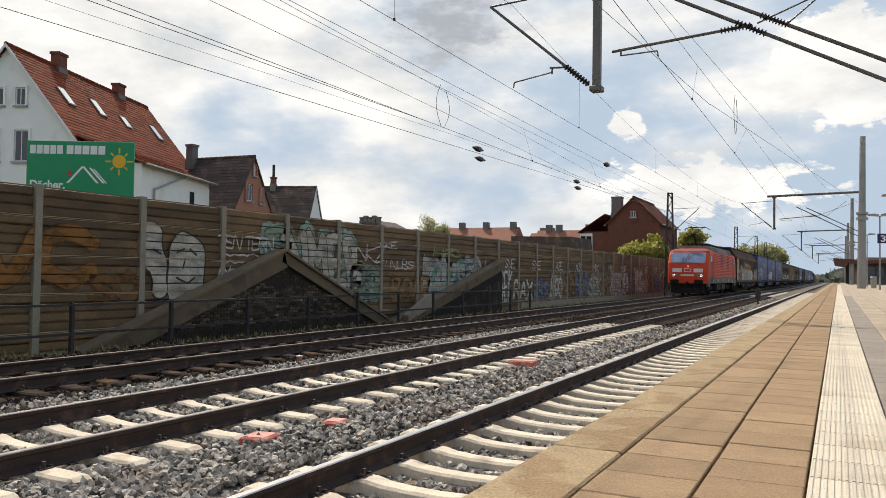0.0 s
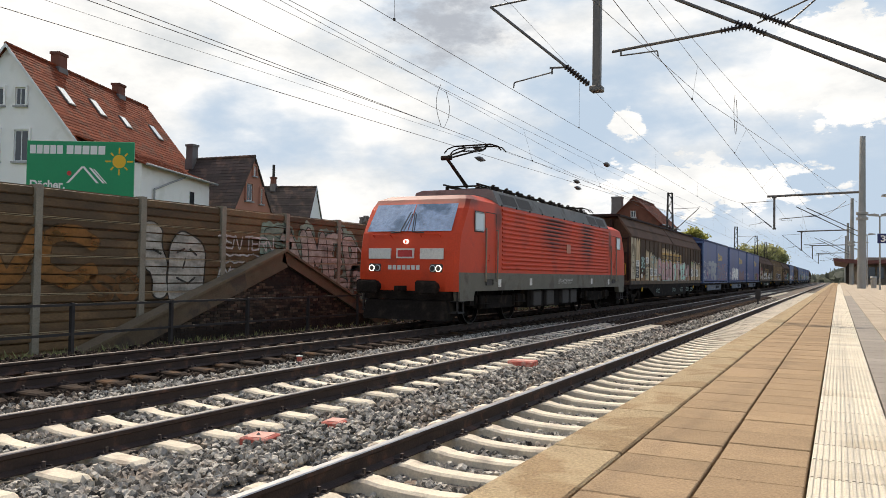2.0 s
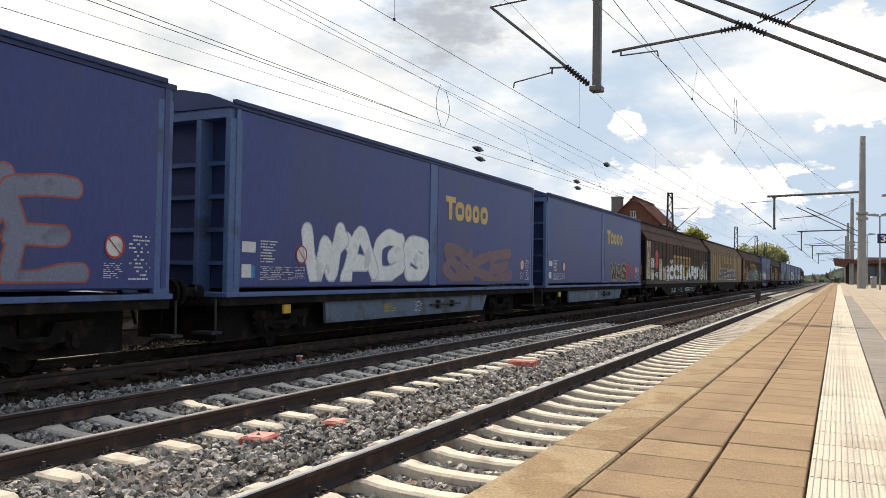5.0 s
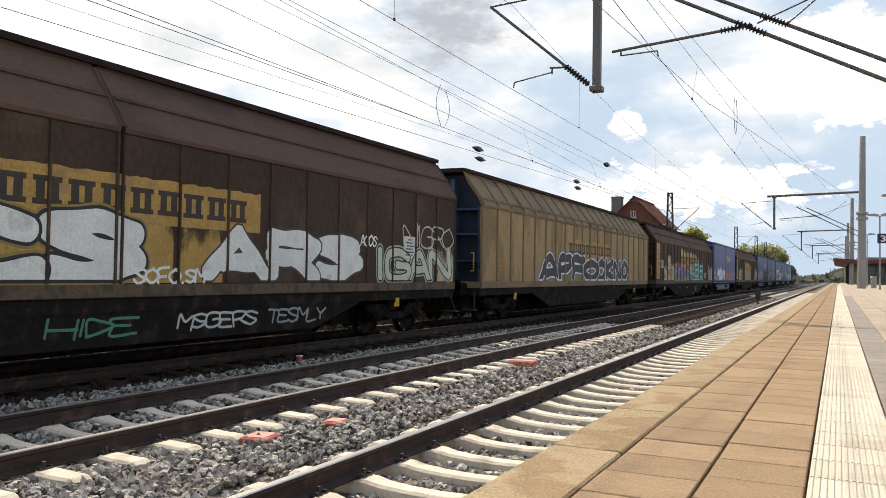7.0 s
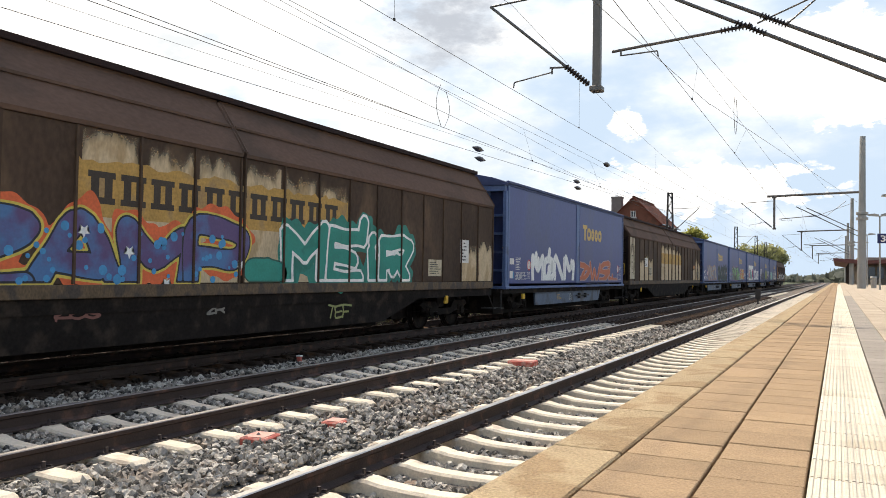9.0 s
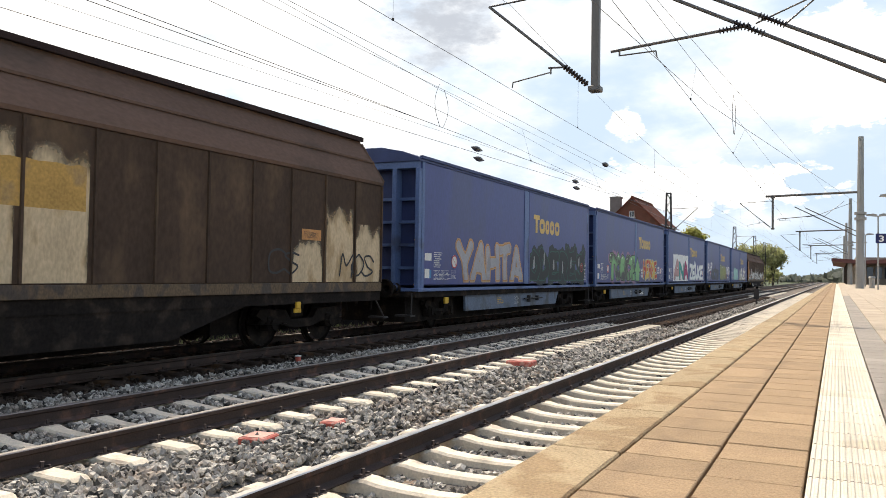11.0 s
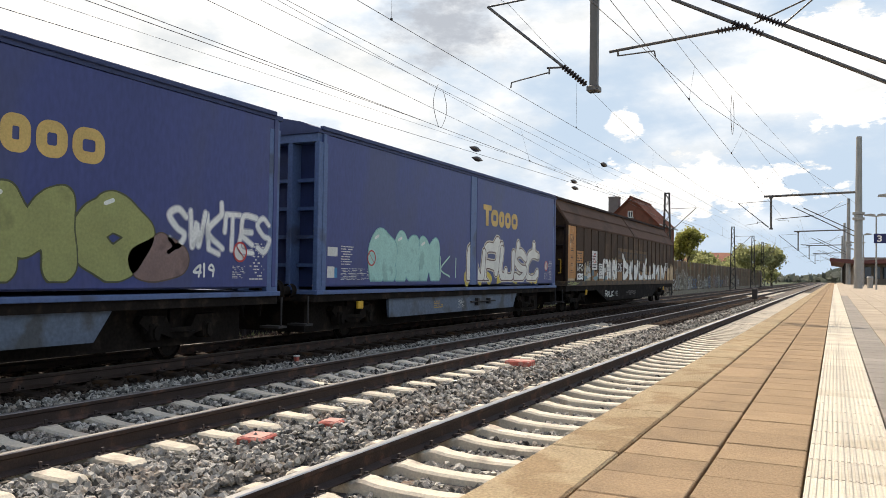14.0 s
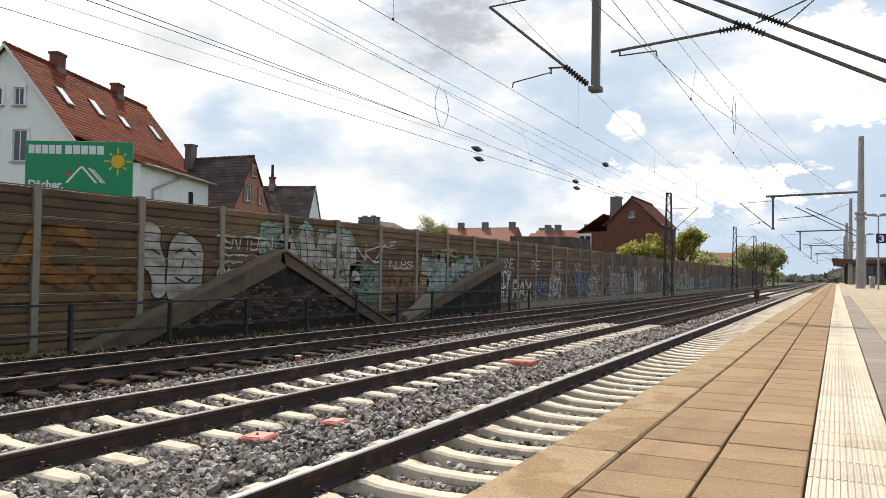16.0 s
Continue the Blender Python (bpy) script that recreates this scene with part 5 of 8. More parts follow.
graffiti(w, "WAGS", 2.1, 7.1, 1.16, 2.35, WHITE_P, (0.5, 0.5, 0.52), 0.08, 0.02, 0.12, 63, spikes=8)
graffiti(w, "SKE", 7.9, 12.4, 1.16, 2.1, (0.2, 0.13, 0.14), (0.3, 0.13, 0.08), 0.06, 0.02, 0.1, 163, spikes=4)
w = blue_van("faded blue van with yellow and red graffiti scrawls", 135.2)
graffiti(w, "WAS", 8.6, 11.35, 1.12, 2.0, BLACK_P, YELL, 0.0, 0.03, 0.06, 64, spikes=3)
graffiti(w, "PLO", 11.4, 13.1, 1.12, 2.02, REDP, VIOLET, 0.03, 0.03, 0.05, 65)
w = blue_van("faded blue van with white flame and orange graffiti", 219.4)
graffiti(w, "MGNM", 2.3, 6.8, 1.13, 2.1, WHITE_P, (0.45, 0.45, 0.48), 0.07, 0.02, 0.12, 66, spikes=12)
graffiti(w, "DWSL", 7.4, 13.4, 1.13, 2.0, (0.5, 0.14, 0.06), (0.45, 0.3, 0.27), 0.05, 0.03, 0.12, 67, spikes=8)
w = blue_van("faded blue van with striped and dark green graffiti", 257.9)
graffiti(w, "YAHTA", 2.2, 6.9, 1.12, 2.3, (0.34, 0.33, 0.33), (0.46, 0.22, 0.06), 0.06, 0.02, 0.06, 68, square=True, rim=(0.5, 0.3, 0.14))
graffiti(w, "ODERES", 7.5, 13.7, 1.12, 2.25, (0.02, 0.024, 0.022), (0.02, 0.09, 0.065), 0.1, 0.03, 0.1, 69, back=(0.022, 0.03, 0.03), spikes=5)
for k in range(6):
    decal("graffiti", w, blob(8.0 + 1.0 * k, 1.8 + 0.14 * math.sin(k * 1.7), 0.07, 0.2, 330 + k, amp=0.25), paint((0.3, 0.31, 0.3)), FACE + 0.0095)
w = blue_van("faded blue van with green bubble and red-yellow graffiti", 273.2)
graffiti(w, "TOBCE", 2.3, 7.3, 1.18, 2.36, ((0.09, 0.085, 0.075), GREEN), (0.2, 0.34, 0.16), 0.12, 0.015, 0.07, 70, back=(0.3, 0.17, 0.25), rim=BLACK_P, shine=True)
for e, c, x in ((0.05, BLACK_P, FACE + 0.018), (0.0, (0.22, 0.44, 0.19), FACE + 0.021)):   # the green arrow: shaft and head
    decal("graffiti", w, [(7.2 - e, 1.21 - e), (8.0 + e, 1.21 - e), (8.0 + e, 1.64), (7.2 - e, 1.64)], paint(c), x)
    decal("graffiti", w, [(6.95 - 1.6 * e, 1.642 - 0.8 * e), (8.25 + 1.6 * e, 1.642 - 0.8 * e), (7.6, 2.3 + 1.3 * e)], paint(c), x + 0.0007)
graffiti(w, "HERBE", 8.95, 12.3, 1.28, 2.28, (REDP, YELL), YELL, 0.06, 0.012, 0.1, 71, rim=(0.55, 0.55, 0.48), deep=(0.16, 0.15, 0.16), square=True, spikes=6)
for k in range(22):
    rng = random.Random(900 + k)
    a, z, r = rng.uniform(8.05, 8.95), rng.uniform(1.15, 2.2), rng.uniform(0.025, 0.09)
    decal("graffiti", w, blob(a, z, r, r, 620 + k, 14, 0.04, 2.0), paint((0.3, 0.17, 0.25)), FACE + 0.0015 + 0.0003 * (k % 4))
for k, (a, t) in enumerate(((8.45, "2020"), (8.5, "KEBS"), (8.4, "NWDG"))):
    tag(w, t, a, a + 0.45, 1.36 + 0.16 * k, 1.48 + 0.16 * k, WHITE_P, r=0.013)
for k in range(3):
    tag(w, ("SEHS", "GIST", "OKED")[k], 12.5, 13.05, 1.56 + 0.14 * k, 1.67 + 0.14 * k, WHITE_P, r=0.013)
tag(w, "HOBOS.", 8.7, 9.55, 0.5, 0.68, WHITE_P, 1.327, 0.018)
w = blue_van("faded blue van with a large white graffiti block", 288.7)
decal("graffiti", w, ragged(1.75, 7.1, 1.16, 2.85, 7, 0.1), paint(WHITE_P), FACE + 0.002)
graffiti(w, "A", 2.1, 4.1, 1.15, 2.5, PINK, BLACK_P, 0.12, 0.02, 0.05, 72)
graffiti(w, "N", 3.7, 5.5, 1.18, 2.4, (0.06, 0.36, 0.3), BLACK_P, 0.12, 0.02, 0.03, 73, x=FACE + 0.008)
graffiti(w, "A", 5.2, 6.9, 1.18, 2.55, (0.4, 0.05, 0.14), BLACK_P, 0.1, 0.02, 0.05, 74, x=FACE + 0.016)
for k in range(9):
    decal("graffiti", w, blob(2.0 + 0.18 * (k % 4), 1.35 + 0.2 * (k // 3), 0.05, 0.05, k, 10, 0.05, 2.0), paint(PINK if k % 2 else BLACK_P), FACE + 0.0035)
graffiti(w, "ZEUKE", 7.67, 13.4, 1.17, 2.3, WHITE_P, (0.42, 0.42, 0.46), 0.05, 0.02, 0.07, 75, square=True, spikes=5)
w = blue_van("faded blue van with white lettering and olive graffiti", 304.25)
graffiti(w, "SALLER", 0.35, 2.75, 1.95, 2.55, WHITE_P, WHITE_P, 0.0, 0.0, 0.09, 76, lean=0.15)
graffiti(w, "OKT1S", 2.45, 6.6, 1.2, 2.1, (0.09, 0.1, 0.105), (0.03, 0.035, 0.04), 0.1, 0.03, 0.04, 77, square=True, spikes=4)
graffiti(w, "BMO", 7.6, 11.4, 1.2, 2.5, OLIVE, (0.07, 0.075, 0.035), 0.2, 0.015, 0.04, 78, shine=True)
graffiti(w, "O", 11.1, 12.1, 1.2, 1.92, (0.22, 0.14, 0.12), (0.1, 0.07, 0.05), 0.28, 0.01, 0.0, 80)
graffiti(w, "SWKTES", 11.75, 14.15, 1.7, 2.36, WHITE_P, (0.4, 0.4, 0.45), -0.01, 0.01, 0.1, 79, spikes=6)
tag(w, "419", 12.3, 12.75, 1.3, 1.52, WHITE_P)
w = blue_van("faded blue van with mint bubble and white outlined graffiti", 319.75)
graffiti(w, "RNM", 1.95, 5.2, 1.12, 2.34, (0.36, 0.6, 0.52), (0.2, 0.42, 0.4), 0.26, 0.015, 0.03, 82, shine=True)
tag(w, "K I", 5.3, 6.3, 1.3, 1.85, MINT, r=0.022)
graffiti(w, "NPUSC", 6.9, 12.6, 1.12, 2.25, (0.74, 0.72, 0.64), (0.12, 0.06, 0.05), 0.03, 0.025, 0.12, 81, rim=(0.6, 0.55, 0.45), spikes=12, lean=0.1)
for k, a in enumerate((6.9, 7.7, 8.4, 9.2, 10.4, 11.9, 12.3)):
    decal("graffiti", w, blob(a, 1.3, 0.2, 0.17, 500 + k, amp=0.3), paint(YELL), FACE + 0.0025 + 0.0003 * (k % 2))

# ---- locomotive ----
M_LAMP_DIM = glow("dim_headlight", (1.0, 0.97, 0.9), 0.7)
loco = thing("electric_locomotive", "red electric locomotive with grey skirt, sooty louvres and raised pantograph", "locomotive", at=(TX, 61.4, 0))
movers.append((loco, 61.4))
LL = 19.76


def outline(z):
    """Half outline at a height: nose, chamfered corner and side, as (x, y)."""
    lv = [0.95, 1.45, 2.0, 2.47, 3.15, 3.42, 3.56, 3.65]
    nose = np.interp(z, lv, [0.88, 0.86, 0.90, 1.0, 1.44, 1.66, 2.05, 3.1])
    corner = np.interp(z, lv, [1.06, 1.04, 1.08, 1.18, 1.60, 1.84, 2.2, 3.2])
    half = np.interp(z, [0.95, 3.2, 3.42, 3.56, 3.65], [1.49, 1.49, 1.44, 1.22, 0.95])
    return [(0, nose), (half * 0.8, nose + 0.01), (half * 0.94, nose + 0.05), (half, corner), (half, max(corner + 0.05, 2.1)), (half, 3.9)]


bm = B()
levels = [0.95, 1.45, 2.0, 2.47, 3.15, 3.42, 3.56, 3.65]
rings = []
for z in levels:
    h = outline(z)
    quarter = h + [(h[5][0], LL - h[5][1])] + [(x, LL - y) for x, y in h[::-1][1:]]
    full = quarter + [(-x, y) for x, y in quarter[::-1][1:-1]]
    rings.append([bm.verts.new((x, y, z)) for x, y in full])
n = len(rings[0])
for k, (a, b) in enumerate(zip(rings, rings[1:])):
    for i in range(n):
        j = (i + 1) % n
        f = bm.faces.new((a[i], a[j], b[j], b[i]))
        c = f.calc_center_median()
        ends_far = min(c.y, LL - c.y)
        f.material_index = 1 if (k == 0 and ends_far > 1.3) else 0
top = bm.faces.new(rings[-1])
top.material_index = 0
bm.faces.new(rings[0][::-1]).material_index = 1
part("body", bm, (M_RED, M_SKIRT, M_ROOFGREY), loco)
for x0, x1 in ((1.30, 1.487), (-1.487, -1.30)):
    for prof in ([(1.12, 0.96), (1.16, 0.70), (2.0, 0.70), (2.08, 0.96)], [(LL - 2.08, 0.96), (LL - 2.0, 0.70), (LL - 1.16, 0.70), (LL - 1.12, 0.96)]):
        bm = B()
        prism(bm, prof, "x", x0, x1)
        part("skirt_corner", bm, M_SKIRT, loco)
# raised grey roof between the cabs, with dark grilles in its slanted sides
bm = B()
prism(bm, [(-1.455, 3.40), (1.455, 3.40), (1.25, 3.84), (1.05, 3.9), (-1.05, 3.9), (-1.25, 3.84)], "y", 3.75, LL - 3.75)
roof = part("roof", bm, M_ROOFGREY, loco, "grey raised roof with dark grilles")
for y0, y1 in ((4.15, 5.35), (5.45, 6.65), (LL - 5.35, LL - 4.15), (LL - 6.65, LL - 5.45)):
    bm = B()
    bm.faces.new([bm.verts.new(q) for q in ((1.434, y0, 3.46), (1.434, y1, 3.46), (1.289, y1, 3.77), (1.289, y0, 3.77))])
    part("roof_grille", bm, M_INK, roof)
for k in range(11):
    y = 3.95 + 1.18 * k
    bm = B()
    box(bm, 1.45, 1.475, y, y + 0.05, 3.38, 3.44)
    part("roof_clip", bm, M_IRON, roof)
for y in (6.9, 8.4, 9.9, 11.4, 12.8):
    bm = B()
    prism(bm, [(y, 3.41), (y + 0.04, 3.41), (y + 0.04, 3.84), (y, 3.84)], "x", 1.2, 1.262)
    part("roof_seam", bm, M_ROOFGREY, roof)
# louvred side walls
bm = B()
for s in (1, -1):
    for k in range(14):
        z = 1.53 + 0.13 * k
        prism(bm, [(s * 1.485, z), (s * 1.515, z + 0.05), (s * 1.515, z + 0.07), (s * 1.485, z + 0.105)], "y", 3.95, LL - 3.95)
tagged(part("louvres", bm, M_LOUVRE, loco, "sooty ribbed red side grille"))
for e, f in ((0.0, 1), (LL, -1)):
    def Y(v):
        return e + f * v

    def F(v):
        return e + f * (v + 0.86)
    for s in (-1, 1):
        bm = B()
        x0, x1 = (0.012, 1.27) if s > 0 else (-1.27, -0.012)
        q = [(x0, F(0.16), 2.52), (x1, F(0.19), 2.52), (x1 * 0.97, F(0.70), 3.28), (x0, F(0.66), 3.28)]
        if s < 0:
            q = [(x0, F(0.19), 2.52), (x1, F(0.16), 2.52), (x1, F(0.66), 3.28), (x0 * 0.97, F(0.70), 3.28)]
        bm.faces.new([bm.verts.new((a, b - f * 0.035, c)) for a, b, c in q])
        part("windscreen", bm, M_SCREEN, loco)
        bm = B()
        tube(bm, (s * 0.18, F(0.05), 2.5), (s * 0.06, F(0.42), 3.05), 0.014, 5), tube(bm, (s * 0.5, F(0.1), 2.48), (s * 0.18, F(0.08), 2.5), 0.016, 5)
        part("wiper", bm, M_IRON, loco)
        bm = B()
        box(bm, s * 0.78 - 0.34, s * 0.78 + 0.34, min(F(-0.005), F(0.06)), max(F(-0.005), F(0.06)), 1.78, 2.06, 0.01)
        part("front_panel", bm, M_WHITE, loco, "white front marking panel")
        bm = B()
        box(bm, s * 0.92 - 0.2, s * 0.92 + 0.2, min(F(-0.012), F(0.06)), max(F(-0.012), F(0.06)), 1.42, 1.66, 0.04)
        unit = part("headlight_unit", bm, M_INK, loco)
        for d, m in ((0.08, M_LAMP), (-0.09, M_PALE)):
            bm = B()
            c = s * 0.92 + s * d
            lathe(bm, (c, F(0.0), 1.54), (c, F(-0.03), 1.54), [(0, 0.085), (0.8, 0.085), (1, 0.07)], 14)
            part("headlight", bm, m, unit, "lit headlight" if m is M_LAMP else "")
        bm = B()
        tube(bm, (s * 0.45, F(-0.02), 2.43), (s * 1.0, F(0.03), 2.43), 0.016, 6)
        for c in (0.45, 1.0):
            tube(bm, (s * c, F(0.1), 2.36), (s * c, F(-0.02 + 0.05 * (c - 0.45)), 2.43), 0.016, 6)
        part("front_handrail", bm, M_RED, loco)
        bm = B()
        lathe(bm, (s * 0.875, F(0.2), 1.05), (s * 0.875, F(-0.5), 1.05), [(0, 0.16), (0.5, 0.15), (0.52, 0.1), (0.88, 0.1)], 12)
        part("buffer", bm, M_BLACK, loco)
        bm = B()
        box(bm, s * 0.875 - 0.31, s * 0.875 + 0.31, min(F(-0.5), F(-0.42)), max(F(-0.5), F(-0.42)), 0.87, 1.23, 0.05)
        part("buffer_head", bm, M_BLACK, loco)
        bm = B()
        box(bm, min(s * 1.2, s * 1.45), max(s * 1.2, s * 1.45), min(F(0.25), F(0.65)), max(F(0.25), F(0.65)), 0.38, 0.42)
        box(bm, min(s * 1.2, s * 1.45), max(s * 1.2, s * 1.45), min(F(0.25), F(0.65)), max(F(0.25), F(0.65)), 0.68, 0.71)
        for d in (0.27, 0.63):
            box(bm, min(s * 1.4, s * 1.44), max(s * 1.4, s * 1.44), min(F(d - 0.02), F(d + 0.02)), max(F(d - 0.02), F(d + 0.02)), 0.38, 0.95)
        part("footstep", bm, M_IRON, loco)
        # cab side: window, door, handrails
        x = s * 1.492
        bm = B()
        box(bm, min(x, x + s * 0.012), max(x, x + s * 0.012), min(Y(1.97), Y(2.6)), max(Y(1.97), Y(2.6)), 2.55, 3.12, 0.005)
        win = part("side_window_frame", bm, M_INK, loco)
        # opaque pane; its pale colour stands in for daylight through the cab
        bm = B()
        box(bm, min(x, x + s * 0.02), max(x, x + s * 0.02), min(Y(2.0), Y(2.57)), max(Y(2.0), Y(2.57)), 2.58, 3.09, 0.04)
        part("side_window", bm, M_PALE, win, "side window coloured pale for daylight through the cab")
        bm = B()
        for a, b, c, d in ((2.72, 3.5, 3.12, 3.14), (2.72, 2.735, 1.3, 3.14), (3.485, 3.5, 1.3, 3.14)):
            box(bm, min(x, x + s * 0.004), max(x, x + s * 0.004), min(Y(a), Y(b)), max(Y(a), Y(b)), c, d)
        part("door_gap", bm, M_INK, loco)
        for d in (2.70, 3.53):
            bm = B()
            tube(bm, (x + s * 0.05, Y(d), 1.2), (x + s * 0.05, Y(d), 2.68), 0.02, 8)
            for z in (1.22, 2.66):
                tube(bm, (x, Y(d), z), (x + s * 0.05, Y(d), z), 0.018, 6)
            part("handrail", bm, M_POST, loco)
        bm = B()
        lathe(bm, (x - s * 0.01, Y(2.92), 1.86), (x + s * 0.006, Y(2.92), 1.86), [(0, 0.13), (1, 0.13)], 14)
        tube(bm, (x + s * 0.03, Y(2.86), 1.8), (x + s * 0.03, Y(3.0), 1.8), 0.018, 6)
        part("door_handle", bm, M_LOUVRE, loco)
        bm = B()
        box(bm, min(x, x + s * 0.006), max(x, x + s * 0.006), min(Y(2.78), Y(3.28)), max(Y(2.78), Y(3.28)), 1.1, 1.27, 0.03)
        part("door_step", bm, M_INK, loco)
        for d, z in ((3.7, 1.05), (6.3, 1.08)):
            bm = B()
            box(bm, min(x, x + s * 0.005), max(x, x + s * 0.005), min(Y(d), Y(d + 0.22)), max(Y(d), Y(d + 0.22)), z, z + 0.22)
            part("notice", bm, M_WHITE, loco)
    bm = B()
    lathe(bm, (0, F(0.1), 2.24), (0, F(-0.01), 2.24), [(0, 0.07), (0.9, 0.06), (1, 0.05)], 14)
    part("upper_headlight", bm, M_LAMP_DIM, loco, "lit upper headlight")
    bm = B()
    box(bm, -0.26, 0.26, min(F(-0.004), F(0.05)), max(F(-0.004), F(0.05)), 1.80, 2.06)
    part("emblem_plate", bm, M_WHITE, loco, "plain white and red emblem plate")
    bm = B()
    box(bm, -0.22, 0.22, min(F(-0.008), F(0.0)), max(F(-0.008), F(0.0)), 1.84, 2.02)
    part("emblem", bm, paint(REDP), loco)
    bm = B()
    for k in range(7):
        box(bm, -0.5 + 0.14 * k, -0.4 + 0.14 * k, min(F(-0.012), F(0.0)), max(F(-0.012), F(0.0)), 1.5, 1.62)
    part("number_bars", bm, M_WHITE, loco)
    bm = B()
    box(bm, -1.25, 1.25, min(F(0.05), F(0.5)), max(F(0.05), F(0.5)), 0.72, 0.98)
    prism(bm, [(min(F(-0.1), F(0.5)), 0.2), (max(F(-0.1), F(0.5)), 0.2), (max(F(0.05), F(0.5)), 0.7), (min(F(0.05), F(0.5)), 0.7)], "x", -1.2, 1.2)
    box(bm, -0.06, 0.06, min(F(-0.45), F(0.1)), max(F(-0.45), F(0.1)), 0.95, 1.08)
    part("buffer_beam", bm, M_BLACK, loco)
bars(loco, 9.2, 11.2, 1.12, 1.3, 2, M_WHITE, 1.494, fill=0.6, name="number_bars")
bm = B()
box(bm, 1.515, 1.526, 10.0, 10.45, 2.2, 2.52)
part("emblem", bm, mat("faded_emblem", (0.5, 0.22, 0.15), 0.6), loco)
# running gear
bm = B()
box(bm, -1.2, 1.2, 6.9, 11.7, 0.35, 0.92)
part("equipment_box", bm, M_BLACK, loco)
for y in (7.2, 8.5, 10.2, 11.2):
    bm = B()
    box(bm, 1.15, 1.32, y, y + 0.75, 0.4, 0.9, 0.03)
    part("equipment_cover", bm, M_INK, loco)
for c in (4.65, LL - 4.65):
    bm = B()
    for s in (-1, 1):
        x0, x1 = sorted((s * 0.98, s * 1.16))
        prism(bm, [(c - 2.2, 0.55), (c - 2.1, 0.78), (c + 2.1, 0.78), (c + 2.2, 0.55), (c + 1.0, 0.42), (c - 1.0, 0.42)], "x", x0, x1)
        for d in (-1.45, 1.45):
            box(bm, x0, x1 + 0.08 * (s > 0), c + d - 0.2, c + d + 0.2, 0.42, 0.82, 0.04)
            for g in (-0.36, 0.36):
                tube(bm, (s * 1.12, c + d + g, 0.48), (s * 1.12, c + d + g, 0.82), 0.09, 10)
    # added dark block between the wheels, fills the shaded void there
    box(bm, -0.66, 0.66, c - 2.5, c + 2.5, 0.22, 0.9)
    bg = part("bogie", bm, M_BLACK, loco)
    for d in (-1.45, 1.45):
        bm = B()
        for s in (-1, 1):
            lathe(bm, (s * 0.70, c + d, 0.58), (s * 0.84, c + d, 0.58), [(0, 0.0), (0.0, 0.64), (0.2, 0.62), (0.3, 0.6), (1, 0.59), (1.0, 0.52), (0.7, 0.5), (0.7, 0.2), (1.1, 0.16), (1.1, 0.0)], 32)
        tube(bm, (-0.8, c + d, 0.58), (0.8, c + d, 0.58), 0.1, 10)
        part("wheelset", bm, M_BLACK, bg)
        bm = B()
        for k in range(32):
            a, b = 2 * math.pi * k / 32, 2 * math.pi * (k + 1) / 32
            bm.faces.new([bm.verts.new((0.847, c + d + q * math.cos(u), 0.58 + q * math.sin(u))) for q, u in ((0.585, a), (0.585, b), (0.555, b), (0.555, a))])
        part("tyre_rim", bm, M_INK, bg, "worn bright tyre rim")
# roof gear
bm = B()
box(bm, -0.75, 0.75, 6.6, 12.0, 3.86, 3.97, 0.03)
part("roof_hatch", bm, M_ROOFGREY, loco)
for y in (4.3, 4.9, 6.4, 7.6, 8.8, 10.0, 11.2, 12.4, 13.6):
    bm = B()
    lathe(bm, (0.55, y, 3.86), (0.55, y, 4.1), [(0, 0.05), (0.15, 0.09), (0.25, 0.05), (0.4, 0.09), (0.5, 0.05), (0.65, 0.09), (0.75, 0.05), (1, 0.05)], 8)
    part("roof_insulator", bm, M_RIDGE, loco)
bm = B()
for x in (0.55, -0.55):
    tube(bm, (x, 4.2, 4.11), (x, 14.6, 4.09), 0.03, 6)
for y in (7.0, 9.4, 12.0):
    tube(bm, (-0.55, y, 4.11), (0.55, y, 4.11), 0.025, 6)
for y in (7.9, 10.6):
    box(bm, 0.0, 0.7, y, y + 0.9, 3.9, 4.1, 0.04)
part("roof_busbar", bm, M_BLACK, loco)
for k, y in enumerate((5.0, 6.1, 7.1, 8.2, 9.3, 10.5, 11.5, 12.6, 13.3, 14.4)):   # switches, arresters and bent cables between the insulators
    bm = B()
    tube(bm, (0.75, y, 3.88), (0.75, y, 4.08), 0.06, 8), tube(bm, (0.75, y, 4.08), (0.75, y + 0.4, 4.1), 0.03, 6)
    pts = [(0.62 + 0.1 * math.sin(q), y + 0.09 * q, 4.06 + 0.11 * math.sin(q * 0.52)) for q in range(7)]
    for a, b in zip(pts, pts[1:]):
        tube(bm, a, b, 0.022, 5)
    box(bm, 0.35, 0.85, y + 0.2, y + 0.5, 3.88, 4.04, 0.02)
    part("roof_switch", bm, M_BLACK, loco)


